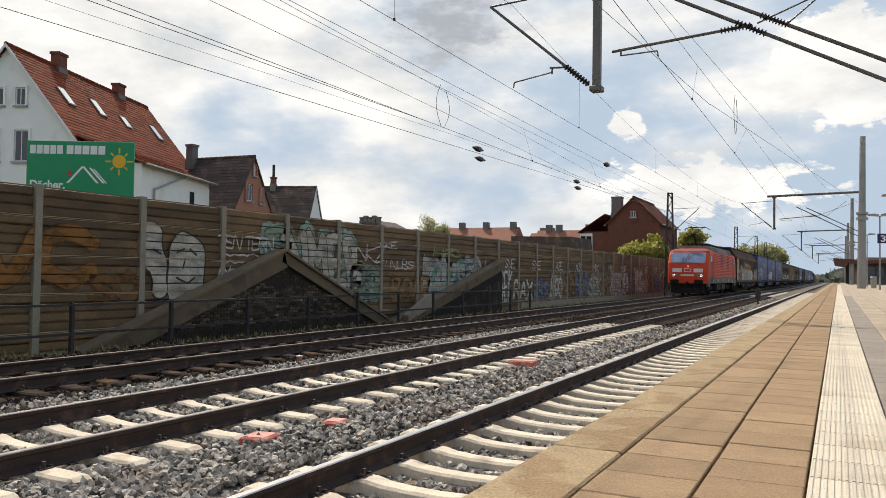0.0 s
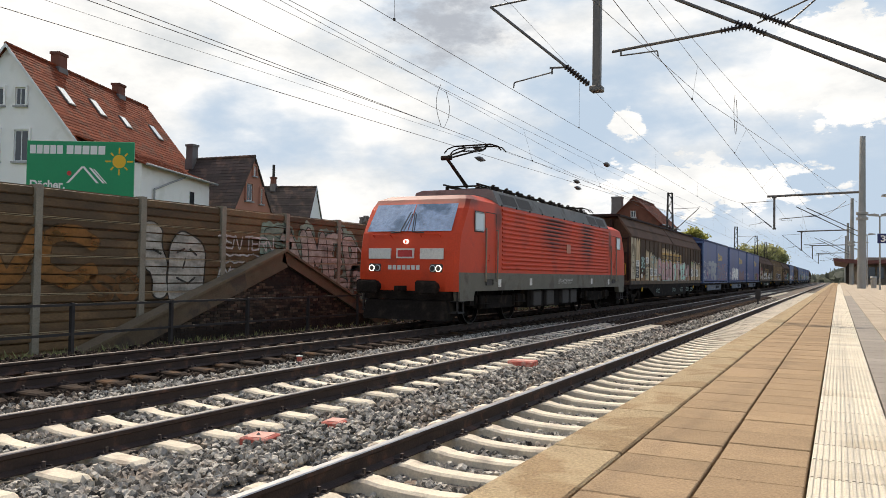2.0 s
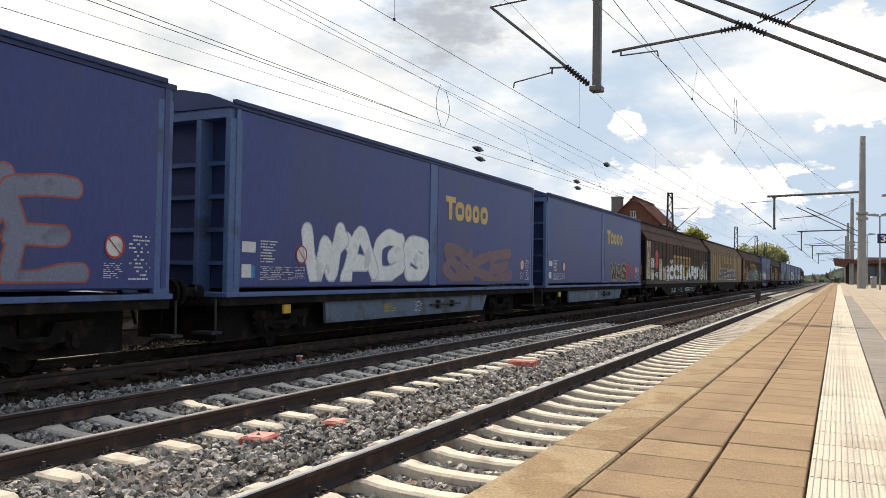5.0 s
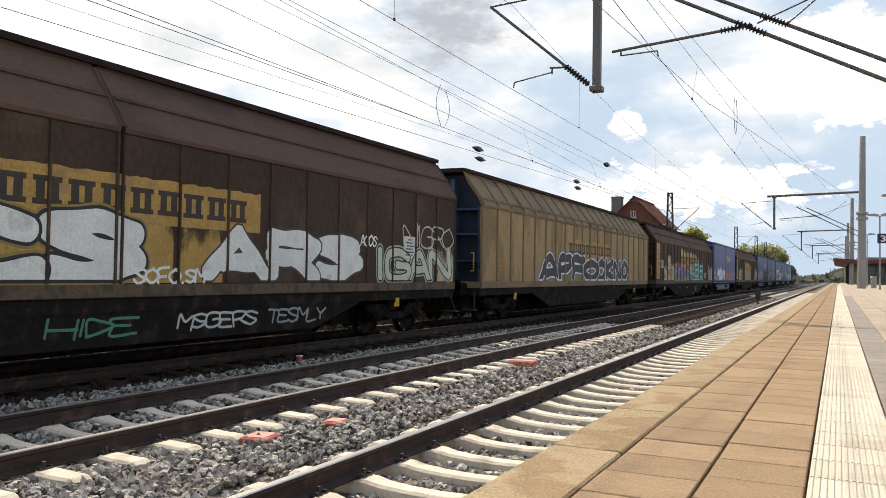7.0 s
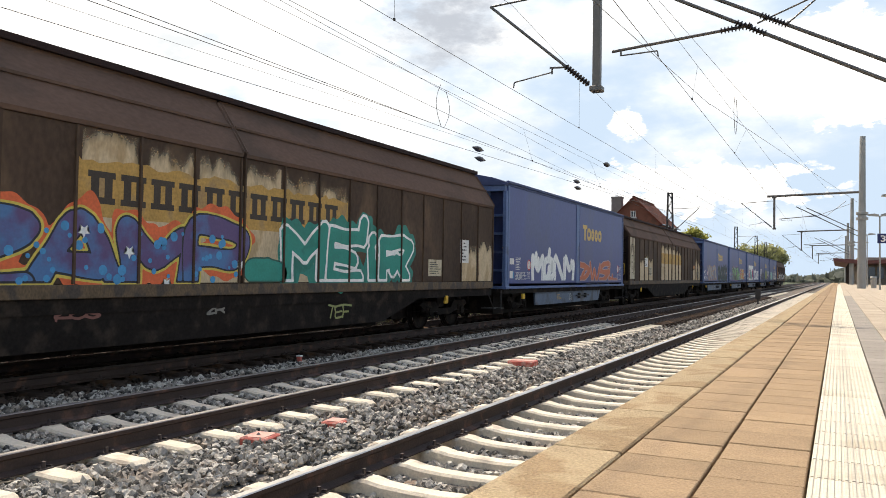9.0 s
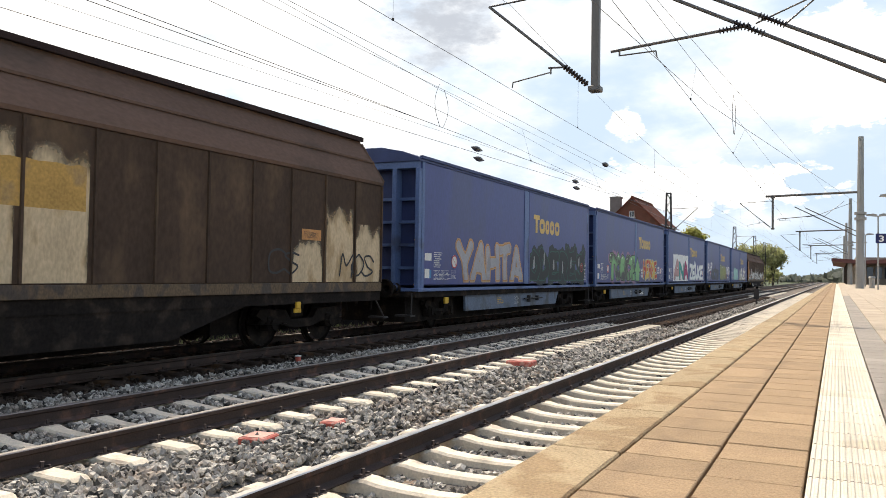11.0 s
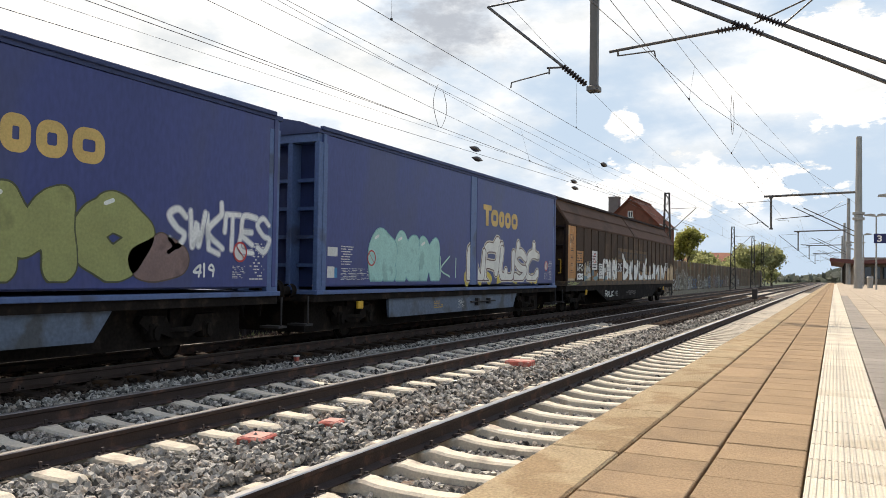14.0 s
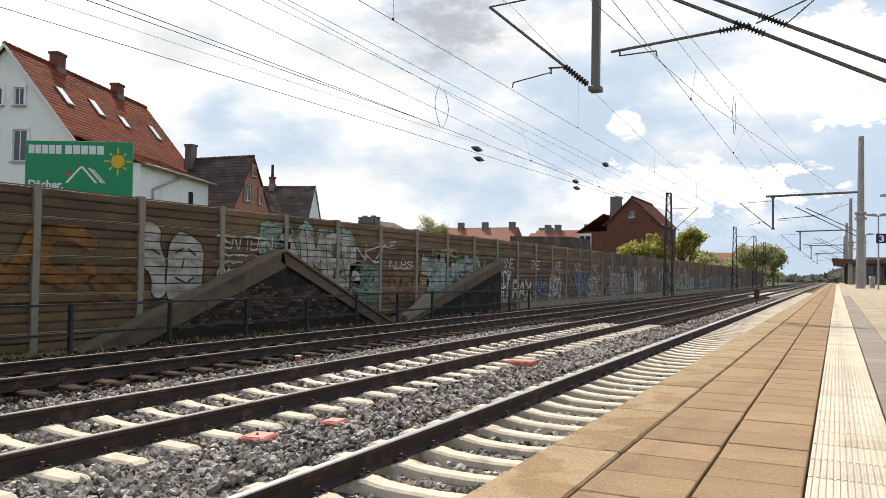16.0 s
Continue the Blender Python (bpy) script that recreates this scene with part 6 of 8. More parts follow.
def pantograph(y0, raised):
    """A half-scissor collector: base frame, lower arm, upper arm, collector head with two strips and horns."""
    bm = B()
    for x in (-0.5, 0.5):
        tube(bm, (x, y0, 4.06), (x, y0 + 1.6, 4.06), 0.03, 6)
    for y in (y0, y0 + 0.8, y0 + 1.6):
        tube(bm, (-0.5, y, 4.06), (0.5, y, 4.06), 0.03, 6)
    for x in (-0.5, 0.5):
        for y in (y0, y0 + 1.6):
            tube(bm, (x, y, 3.76), (x, y, 4.06), 0.06, 8)
    root = part("pantograph", bm, M_BLACK, loco, "raised collector frame" if raised else "folded collector frame")
    knee, head = ((y0 - 1.1, 4.78), (y0 + 0.9, 5.42)) if raised else ((y0 - 0.2, 4.2), (y0 + 1.5, 4.24))
    bm = B()
    tube(bm, (0, y0 + 0.35, 4.08), (0, knee[0], knee[1]), 0.055, 8, 0.045), tube(bm, (0.12, y0 - 0.1, 4.06), (0.12, knee[0] - 0.12, knee[1] - 0.08), 0.018, 6)
    tube(bm, (-0.16, knee[0], knee[1]), (0.16, knee[0], knee[1]), 0.07, 8)
    part("lower_arm", bm, M_BLACK, root)
    bm = B()
    for s in (-1, 1):
        tube(bm, (s * 0.14, knee[0], knee[1]), (s * 0.35, head[0], head[1] - 0.1), 0.028, 6)
    tube(bm, (-0.3, head[0] - 0.3, head[1] - 0.19 if raised else head[1]), (0.3, head[0] - 0.3, head[1] - 0.19 if raised else head[1]), 0.02, 6)
    part("upper_arm", bm, M_BLACK, root)
    bm = B()
    for d in (-0.2, 0.2):
        tube(bm, (-0.62, head[0] + d, head[1]), (0.62, head[0] + d, head[1]), 0.026, 6)
        for s in (-1, 1):
            tube(bm, (s * 0.62, head[0] + d, head[1]), (s * 0.85, head[0] + d, head[1] - 0.07), 0.02, 6), tube(bm, (s * 0.85, head[0] + d, head[1] - 0.07), (s * 0.97, head[0] + d, head[1] - 0.2), 0.02, 6)
    for s in (-1, 1):
        tube(bm, (s * 0.4, head[0] - 0.2, head[1]), (s * 0.4, head[0] + 0.2, head[1]), 0.02, 6), tube(bm, (s * 0.36, head[0], head[1] - 0.1), (s * 0.4, head[0], head[1]), 0.02, 6)
    part("collector_head", bm, M_BLACK, root)


pantograph(4.35, True)
pantograph(13.6, False)
# ---- overhead line ----
def insulator(bm, a, b, r=0.055, n=9):
    prof = [(0, 0.03)]
    for k in range(n):
        c = 0.06 + 0.88 * k / (n - 1)
        prof += [(c - 0.03, 0.03), (c - 0.012, r), (c + 0.012, r), (c + 0.03, 0.03)]
    lathe(bm, a, b, prof + [(1, 0.03)], 10)


def rod(name, a, b, r, m, parent, n=10):
    bm = B()
    tube(bm, a, b, r, n)
    return part(name, bm, m, parent)


def ins(parent, a, b, r=0.07):
    bm = B()
    insulator(bm, a, b, r)
    return part("insulator", bm, M_INSUL, parent, "dark ribbed insulator")


def gantry(y, near, group="catenary gantries"):
    """A round platform mast with an arm over two tracks, a drop post, and cantilevers that hold the wires."""
    g = thing("catenary_gantry", "grey steel catenary mast with cross arm and drop post", "catenary mast", group, (0, y, 0))
    bm = B()
    lathe(bm, (1.55, 0, PZ - 0.05), (1.62, 0, 12.2), [(0, 0.31), (0.45, 0.28), (0.452, 0.42), (0.468, 0.42), (0.47, 0.30), (0.485, 0.30), (0.487, 0.42), (0.503, 0.42), (0.505, 0.25), (1, 0.2)], 18)
    part("mast", bm, M_STEEL, g)
    rod("cross_arm", (1.5, 0, 8.02), (-5.05, 0, 7.86), 0.09, M_TUBE, g)
    bm = B()
    box(bm, -4.60, -4.44, -0.08, 0.08, 5.27, 7.86, 0.012), box(bm, -4.65, -4.39, -0.13, 0.13, 5.25, 5.37, 0.02), box(bm, -4.68, -4.36, -0.12, 0.12, 7.7, 7.84, 0.02)
    part("drop_post", bm, M_TUBE, g)
    # cantilever of the middle track
    a, b = Vector((-4.62, 0, 5.36)), Vector((-6.95, 0, 7.37))
    ins(g, a.lerp(b, 0.03), a.lerp(b, 0.25))
    rod("cantilever_tube", a.lerp(b, 0.25), b, 0.032, M_TUBE, g)
    rod("stay", b, (-4.6, 0, 7.5), 0.02, M_TUBE, g)
    bm = B()
    tube(bm, (-5.21, 0, 5.84), (-5.55, 0, 5.86), 0.022, 8), tube(bm, (-5.5, 0, 5.86), (-5.5, 0, 5.72), 0.02, 6), tube(bm, (-5.5, 0, 5.76), (-6.36, 0, 5.62), 0.015, 6), tube(bm, (-6.36, 0, 5.62), (-6.38, 0, 5.5), 0.015, 6)
    part("steady_arm", bm, M_TUBE, g)
    # cantilevers of the platform track, from the mast
    for dz, dy, tip in ((0.0, 0.0, -2.95), (0.36, -0.02, -2.2)):
        a, b = Vector((1.35, dy, 4.68 + dz)), Vector((tip, dy, (7.0 if not dz else 6.9)))
        ins(g, a.lerp(b, 0.60 if not dz else 0.62), a.lerp(b, 0.73 if not dz else 0.76), 0.065)
        rod("cantilever_tube", a, a.lerp(b, 0.62), 0.036, M_TUBE, g)
        rod("cantilever_tube", a.lerp(b, 0.73), b, 0.036, M_TUBE, g)
    a, b = Vector((-1.38, 0, 6.29)), Vector((-4.2, 0, 6.06))
    ins(g, a.lerp(b, 0.04), a.lerp(b, 0.25), 0.065)
    rod("registration_tube", a.lerp(b, 0.24), b, 0.03, M_TUBE, g)
    bm = B()
    tube(bm, (-4.02, 0, 6.07), (-4.02, 0, 5.95), 0.02, 6), tube(bm, (-4.0, 0, 5.96), (-3.28, 0, 5.98), 0.015, 6), tube(bm, (-3.28, 0, 5.98), (-3.26, 0, 5.86), 0.015, 6)
    part("steady_arm", bm, M_TUBE, g)
    rod("stay", (-1.4, 0, 6.30), (0.95, 0.0, 7.2), 0.016, M_TUBE, g)
    rod("stay", (-0.9, 0, 6.2), (0.5, 0.0, 7.35), 0.016, M_TUBE, g)
    return g


g0 = gantry(16.2, True)
for y in (67.5, 118.8, 170.1, 221.4):
    copy_thing(g0, pose(0, y, 0))


def lattice_mast(x, y, h, arm=True):
    """A tapered lattice mast of four angle legs with zigzag bracing, and a cantilever over the far track."""
    g = thing("lattice_mast", "dark tapered lattice steel mast beside the far track", "catenary mast", "lattice masts", (x, y, 0))
    def half(z):
        return 0.36 + (0.17 - 0.36) * (z + 0.4) / (h + 0.4)
    for sx in (-1, 1):
        for sy in (-1, 1):
            bm = B()
            a, b = half(-0.4), half(h)
            tube(bm, (sx * a, sy * a, GZ), (sx * b, sy * b, h), 0.05, 4)
            part("leg", bm, M_IRON, g)
    bm = B()
    z, k = -0.3, 1
    while z < h - 0.3:
        z2 = min(z + 0.62, h)
        a, b = half(z), half(z2)
        for s in (-1, 1):
            tube(bm, (-a * k, s * a, z), (b * k, s * b, z2), 0.022, 4), tube(bm, (s * a, -a * k, z), (s * b, b * k, z2), 0.022, 4)
        z, k = z2, -k
    box(bm, -half(h), half(h), -half(h), half(h), h - 0.1, h)
    part("bracing", bm, M_IRON, g)
    bm = B()
    box(bm, -0.5, 0.5, -0.5, 0.5, GZ, -0.25, 0.04)
    part("footing", bm, M_BEAM, g)
    if arm:
        ins(g, (0.3, 0, 5.3), (0.7, 0, 5.55))
        rod("cantilever_tube", (0.7, 0, 5.55), (2.35, 0, 7.1), 0.032, M_TUBE, g)
        rod("stay", (0.25, 0, 7.05), (2.35, 0, 7.1), 0.02, M_TUBE, g)
        rod("steady_arm", (1.2, 0, 5.95), (2.2, 0, 5.55), 0.018, M_TUBE, g)
    return g


m0 = lattice_mast(-12.55, 67.6, 8.4)
for y in (-2.0, 115.3, 165.0):
    copy_thing(m0, pose(-12.55, y, 0))
copy_thing(m0, pose(-12.2, 141.0, 0))


def wire(name, pts, r, m=None):
    cu = bpy.data.curves.new(name, "CURVE")
    cu.dimensions, cu.bevel_depth, cu.bevel_resolution = "3D", r * 0.8, 0
    sp = cu.splines.new("POLY")
    sp.points.add(len(pts) - 1)
    for q, p in zip(sp.points, pts):
        q.co = (*p, 1)
    ob = bpy.data.objects.new(name, cu)
    me = bpy.data.meshes.new_from_object(ob)
    bpy.data.objects.remove(ob)
    me.materials.clear()
    me.materials.append(m or M_WIRE)
    return new(name, me)


def catenary(label, supports, zc, zm, sag, group="overhead wires", drop=9.0, r=0.0075):
    """Contact wire, sagging messenger wire and droppers, over supports of (x at the contact wire, y)."""
    w = thing("overhead_wire", label, "overhead wire", group)
    contact = [(x, y, zc) for x, y in supports]
    c = wire("contact_wire", contact, r)
    c.parent = w
    mess = []
    for (xa, ya), (xb, yb) in zip(supports, supports[1:]):
        for k in range(12):
            s = k / 12
            mess.append((xa + (xb - xa) * s, ya + (yb - ya) * s, zm - sag * 4 * s * (1 - s)))
    m = wire("messenger_wire", mess, r * 0.9)
    m.parent = w
    for (xa, ya), (xb, yb) in zip(supports, supports[1:]):
        if ya > 130:
            continue
        n = int((yb - ya) / drop)
        for k in range(n):
            s = (k + 0.5) / n
            d = wire("dropper", [(xa + (xb - xa) * s, ya + (yb - ya) * s, zc), (xa + (xb - xa) * s, ya + (yb - ya) * s, zm - sag * 4 * s * (1 - s))], 0.004)
            d.parent = w
            bm = B()
            box(bm, xa + (xb - xa) * s - 0.012, xa + (xb - xa) * s + 0.012, ya + (yb - ya) * s - 0.02, ya + (yb - ya) * s + 0.02, zc - 0.005, zc + 0.035)
            part("clamp", bm, M_IRON, w)
    return w


GY = [-35.1, 16.2, 67.5, 118.8, 170.1, 221.4]
catenary("thin dark overhead wires above the middle track", [(-6.4 + 0.05 * (-1) ** i, y) for i, y in enumerate(GY)], 5.5, 7.35, 1.15)
catenary("thin dark overhead wires above the platform track further on", [(-2.9 + 0.25 * (-1) ** i, y) for i, y in enumerate(GY[2:])], 5.6, 7.0, 0.75)
catenary("thin dark overhead wires above the far track further on", [(-9.7, 67.6), (-10.3, 115.3), (-10.1, 165), (-10.2, 221)], 5.5, 7.1, 0.95)


def run(label, lines, droppers=()):
    """Straight wires through two known points each, carried on to both ends; droppers join two wires at a place along the line."""
    w = thing("overhead_wire", label, "overhead wire", "overhead wires")
    at = []
    for name, p, q, y0, y1, r in lines:
        p, q = Vector(p), Vector(q)
        def go(y, p=p, q=q):
            return p + (q - p) * ((y - p.y) / (q.y - p.y))
        at.append(go)
        o = wire(name, [go(y0), go((y0 + y1) / 2), go(y1)], r)
        o.parent = w
    for i, j, y in droppers:
        a, b = at[i](y), at[j](y)
        o = wire("dropper", [a, b], 0.004)
        o.parent = w
        bm = B()
        box(bm, a.x - 0.015, a.x + 0.015, a.y - 0.03, a.y + 0.03, a.z - 0.01, a.z + 0.045)
        part("clamp", bm, M_IRON, w)


run("thin dark overhead wires above the far track", [("contact_wire", (-9.97, 9.72, 5.5), (-9.89, 23.75, 5.5), -10, 67.6, 0.009), ("contact_wire", (-11.63, 11.36, 5.5), (-10.9, 25.08, 5.5), -10, 60, 0.009),
                                                      ("messenger_wire", (-10.41, 11.1, 6.4), (-10.9, 25.0, 6.3), -10, 67.6, 0.008), ("messenger_wire", (-10.07, 12.2, 6.7), (-10.21, 25.5, 6.7), -10, 67.6, 0.007),
                                                      ("messenger_wire", (-9.58, 12.1, 6.6), (-10.4, 25.99, 6.6), -10, 50, 0.007), ("feeder", (-11.79, 11.51, 5.9), (-11.07, 25.07, 5.9), -10, 55, 0.005),
                                                      ("contact_wire", (-10.08, 9.83, 5.45), (-9.87, 16.34, 5.45), -10, 18.5, 0.009)],
    [(0, 3, 27), (0, 3, 36), (0, 3, 46)])
run("thin dark overhead wires above the platform track", [("contact_wire", (-3.25, 12.56, 5.86), (-3.32, 29.05, 5.86), -10, 67, 0.009), ("contact_wire", (-3.35, 11.69, 5.6), (-2.82, 19.63, 5.6), -10, 20, 0.009),
                                                           ("contact_wire", (-2.82, 19.63, 5.6), (-1.04, 33.31, 5.6), 20, 50, 0.009), ("messenger_wire", (-3.28, 15.19, 6.7), (-3.05, 25.01, 6.7), -10, 67, 0.007),
                                                           ("messenger_wire", (-3.2, 15.86, 6.9), (-2.67, 23.97, 6.9), -10, 24, 0.007), ("messenger_wire", (-2.67, 23.97, 6.9), (-1.74, 37.59, 6.9), 24, 60, 0.007)],
    [(0, 3, 20.5), (0, 3, 30), (0, 3, 42)])
for a, b in (((-10.62, 23.4, 5.52), (-10.6, 24.3, 5.52)), ((-11.43, 25.4, 5.5), (-11.4, 26.3, 5.5)), ((-10.25, 33.2, 5.52), (-10.25, 34.2, 5.52)), ((-10.95, 35.6, 5.5), (-10.9, 36.6, 5.5)), ((-7.95, 29.5, 5.66), (-7.9, 30.3, 5.66))):
    t = thing("wire_insulator", "small black insulator in an overhead wire", "insulator", "wire insulators")
    bm = B()
    lathe(bm, a, b, [(0, 0.012), (0.2, 0.05), (0.4, 0.09), (0.6, 0.09), (0.8, 0.05), (1, 0.012)], 10)
    part("body", bm, M_INSUL, t)
feed = thing("feeder_wire", "thin feeder wire between tracks with insulators", "overhead wire", "overhead wires")
for pts in ([(-8.4, -30, 6.3), (-7.93, 29.5, 5.66), (-7.6, 66, 5.9), (-7.2, 118, 6.2)],):
    o = wire("feeder", pts, 0.007)
    o.parent = feed
# current loops between messenger and contact wire
for x, y, z0, z1 in ((-9.95, 19.9, 5.5, 6.7), (-2.75, 25.0, 5.7, 6.85)):
    t = thing("jumper_cable", "hanging loop of jumper cable between wires", "cable", "jumper cables")
    for d, z in ((-1, 0.0), (1, 0.1)):
        o = wire("loop", [(x, y + d * (0.08 + 0.34 * math.sin(math.pi * (0.06 + 0.94 * k / 10))), z1 - z - (z1 - z0 - z) * k / 10) for k in range(11)], 0.010)
        o.parent = t
# ---- sky backdrop ----
def sky_material():
    m = bpy.data.materials.new("cloudy_sky")
    m.use_nodes = True
    n, l = m.node_tree.nodes, m.node_tree.links
    n.clear()
    out, em = n.new("ShaderNodeOutputMaterial"), n.new("ShaderNodeEmission")
    l.new(em.outputs[0], out.inputs[0])
    tc, mp = n.new("ShaderNodeTexCoord"), n.new("ShaderNodeMapping")
    mp.inputs["Scale"].default_value = (1 / 900, 1 / 900, 1 / 420)
    mp.inputs["Location"].default_value = SKY_SHIFT
    l.new(tc.outputs["Object"], mp.inputs[0])
    big, fine = n.new("ShaderNodeTexNoise"), n.new("ShaderNodeTexNoise")
    for t, s, d, r in ((big, 1.7, 9, 0.55), (fine, 3.1, 8, 0.6)):
        t.inputs["Scale"].default_value, t.inputs["Detail"].default_value, t.inputs["Roughness"].default_value = s, d, r
        l.new(mp.outputs[0], t.inputs["Vector"])
    cover = n.new("ShaderNodeMapRange")
    cover.interpolation_type = "SMOOTHSTEP"
    cover.inputs[1].default_value, cover.inputs[2].default_value = 0.40, 0.66
    # denser cloud on the -x side, more blue towards +x
    sp, lean, add = n.new("ShaderNodeSeparateXYZ"), n.new("ShaderNodeMapRange"), n.new("ShaderNodeMath")
    l.new(tc.outputs["Object"], sp.inputs[0])
    for i, v in ((1, -1600), (2, 0), (3, 0.2), (4, -0.12)):
        lean.inputs[i].default_value = v
    l.new(sp.outputs[0], lean.inputs[0])
    l.new(big.outputs[0], add.inputs[0])
    l.new(lean.outputs[0], add.inputs[1])
    total = add.outputs[0]
    torn = n.new("ShaderNodeTexNoise")
    torn.inputs["Scale"].default_value, torn.inputs["Detail"].default_value, torn.inputs["Roughness"].default_value = 9.0, 8, 0.62
    l.new(mp.outputs[0], torn.inputs["Vector"])

    def bank(aim_, size, flat, lo, hi):
        """A cloud of its own round a direction, its edge broken by the fine noise."""
        mp2, ln, ad, mr = n.new("ShaderNodeMapping"), n.new("ShaderNodeVectorMath"), n.new("ShaderNodeMath"), n.new("ShaderNodeMapRange")
        c = Vector(aim_).normalized() * R_SKY
        k = 1 / (R_SKY * size)
        mp2.inputs["Scale"].default_value, mp2.inputs["Location"].default_value = (k, k, k * flat), (-c.x * k, -c.y * k, -c.z * k * flat)
        ln.operation, ad.operation = "LENGTH", "MULTIPLY_ADD"
        ad.inputs[1].default_value = 2.6
        mr.interpolation_type = "SMOOTHSTEP"
        for i, v in ((1, lo), (2, hi), (3, 1.0), (4, 0.0)):
            mr.inputs[i].default_value = v
        l.new(tc.outputs["Object"], mp2.inputs[0]), l.new(mp2.outputs[0], ln.inputs[0])
        l.new(torn.outputs[0], ad.inputs[0]), l.new(ln.outputs["Value"], ad.inputs[2]), l.new(ad.outputs[0], mr.inputs[0])
        return mr.outputs[0]
    for aim_, size, flat in CLOUDS:
        up = n.new("ShaderNodeMath")
        up.operation = "MULTIPLY_ADD"
        up.inputs[1].default_value = 0.4
        l.new(bank(aim_, size, flat, 1.9, 2.35), up.inputs[0]), l.new(total, up.inputs[2])
        total = up.outputs[0]
    l.new(total, cover.inputs[0])
    ramp = n.new("ShaderNodeValToRGB")
    ramp.color_ramp.elements[0].position, ramp.color_ramp.elements[0].color = 0.40, (1.0, 1.0, 1.0, 1)
    ramp.color_ramp.elements[1].position, ramp.color_ramp.elements[1].color = 0.70, (0.66, 0.70, 0.74, 1)
    l.new(fine.outputs[0], ramp.inputs[0])
    mix = n.new("ShaderNodeMix")
    mix.data_type = "RGBA"
    mix.inputs[6].default_value = (0.47, 0.59, 0.745, 1)
    l.new(ramp.outputs[0], mix.inputs[7])
    l.new(cover.outputs[0], mix.inputs[0])
    grey = n.new("ShaderNodeMix")
    grey.data_type = "RGBA"
    grey.inputs[7].default_value = (0.42, 0.46, 0.53, 1)
    l.new(bank(GREY_CLOUD, 0.075, 1.6, 1.5, 2.6), grey.inputs[0]), l.new(mix.outputs[2], grey.inputs[6])
    l.new(grey.outputs[2], em.inputs[0])
    em.inputs[1].default_value = SKY_GLOW
    return m


R_SKY = 2200
SKY_SHIFT, SKY_GLOW = (0.35, 0.2, 0.1), 1.03
GREY_CLOUD = (-0.418, 0.857, 0.302)
CLOUDS = (((0.014, 0.971, 0.237), 0.085, 1.3), ((-0.229, 0.955, 0.187), 0.024, 1.2), ((-0.141, 0.984, 0.108), 0.12, 3.5))   # direction, size, how flat
bm = B()
rows = []
for e in range(-2, 41, 3):
    rows.append([bm.verts.new((R_SKY * math.cos(radians(e)) * math.cos(radians(a)), R_SKY * math.cos(radians(e)) * math.sin(radians(a)), R_SKY * math.sin(radians(e)))) for a in range(0, 360, 6)])
for a, b in zip(rows, rows[1:]):
    for i in range(len(a)):
        j = (i + 1) % len(a)
        bm.faces.new((a[i], a[j], b[j], b[i]))
tagged(part("backdrop", bm, sky_material(), smooth=True), "bright sky with broken white and grey clouds", "sky", kind="structure")

# ---- building materials ----
M_PLASTER = mat("white_plaster", (0.88, 0.85, 0.8), 0.9, vary=0.06, scale=0.8, fine=30, bump=0.1, tint=(0.78, 0.75, 0.69), patch=0.2)
M_TILE = mat("red_roof_tile", (0.2, 0.045, 0.018), 0.9, spec=0.12, vary=0.3, scale=1.2, fine=12, bump=0.3, tint=(0.13, 0.045, 0.026), patch=0.35, isle=True, rnd=0.25)
M_TILE_OLD = mat("old_red_tile", (0.13, 0.04, 0.024), 0.9, spec=0.12, vary=0.3, scale=1.2, fine=12, bump=0.3, tint=(0.09, 0.04, 0.028), patch=0.35, isle=True, rnd=0.25)
M_TILE_DARK = mat("dark_roof_tile", (0.085, 0.062, 0.05), 0.85, vary=0.35, scale=1.2, fine=12, bump=0.3, tint=(0.14, 0.09, 0.065), patch=0.3, isle=True, rnd=0.3)
M_TILE_FAR = mat("faded_red_tile", (0.26, 0.105, 0.065), 0.85, vary=0.25, scale=0.6, fine=6, bump=0.2, tint=(0.18, 0.09, 0.06), patch=0.3)
M_BRICK = mat("red_brick", (0.16, 0.06, 0.038), 0.9, vary=0.3, scale=1.2, fine=20, bump=0.2, tint=(0.1, 0.045, 0.03), patch=0.3, isle=True, rnd=0.25)
M_PINK = mat("terracotta_plaster", (0.42, 0.19, 0.13), 0.9, vary=0.12, scale=0.8, fine=30)
M_ZINC = mat("zinc_gutter", (0.33, 0.33, 0.32), 0.5, metal=0.5, vary=0.2)
M_FRAME = mat("white_frame", (0.75, 0.74, 0.72), 0.6, vary=0.05)
M_LEAD = mat("lead_flashing", (0.16, 0.14, 0.13), 0.7, vary=0.2)


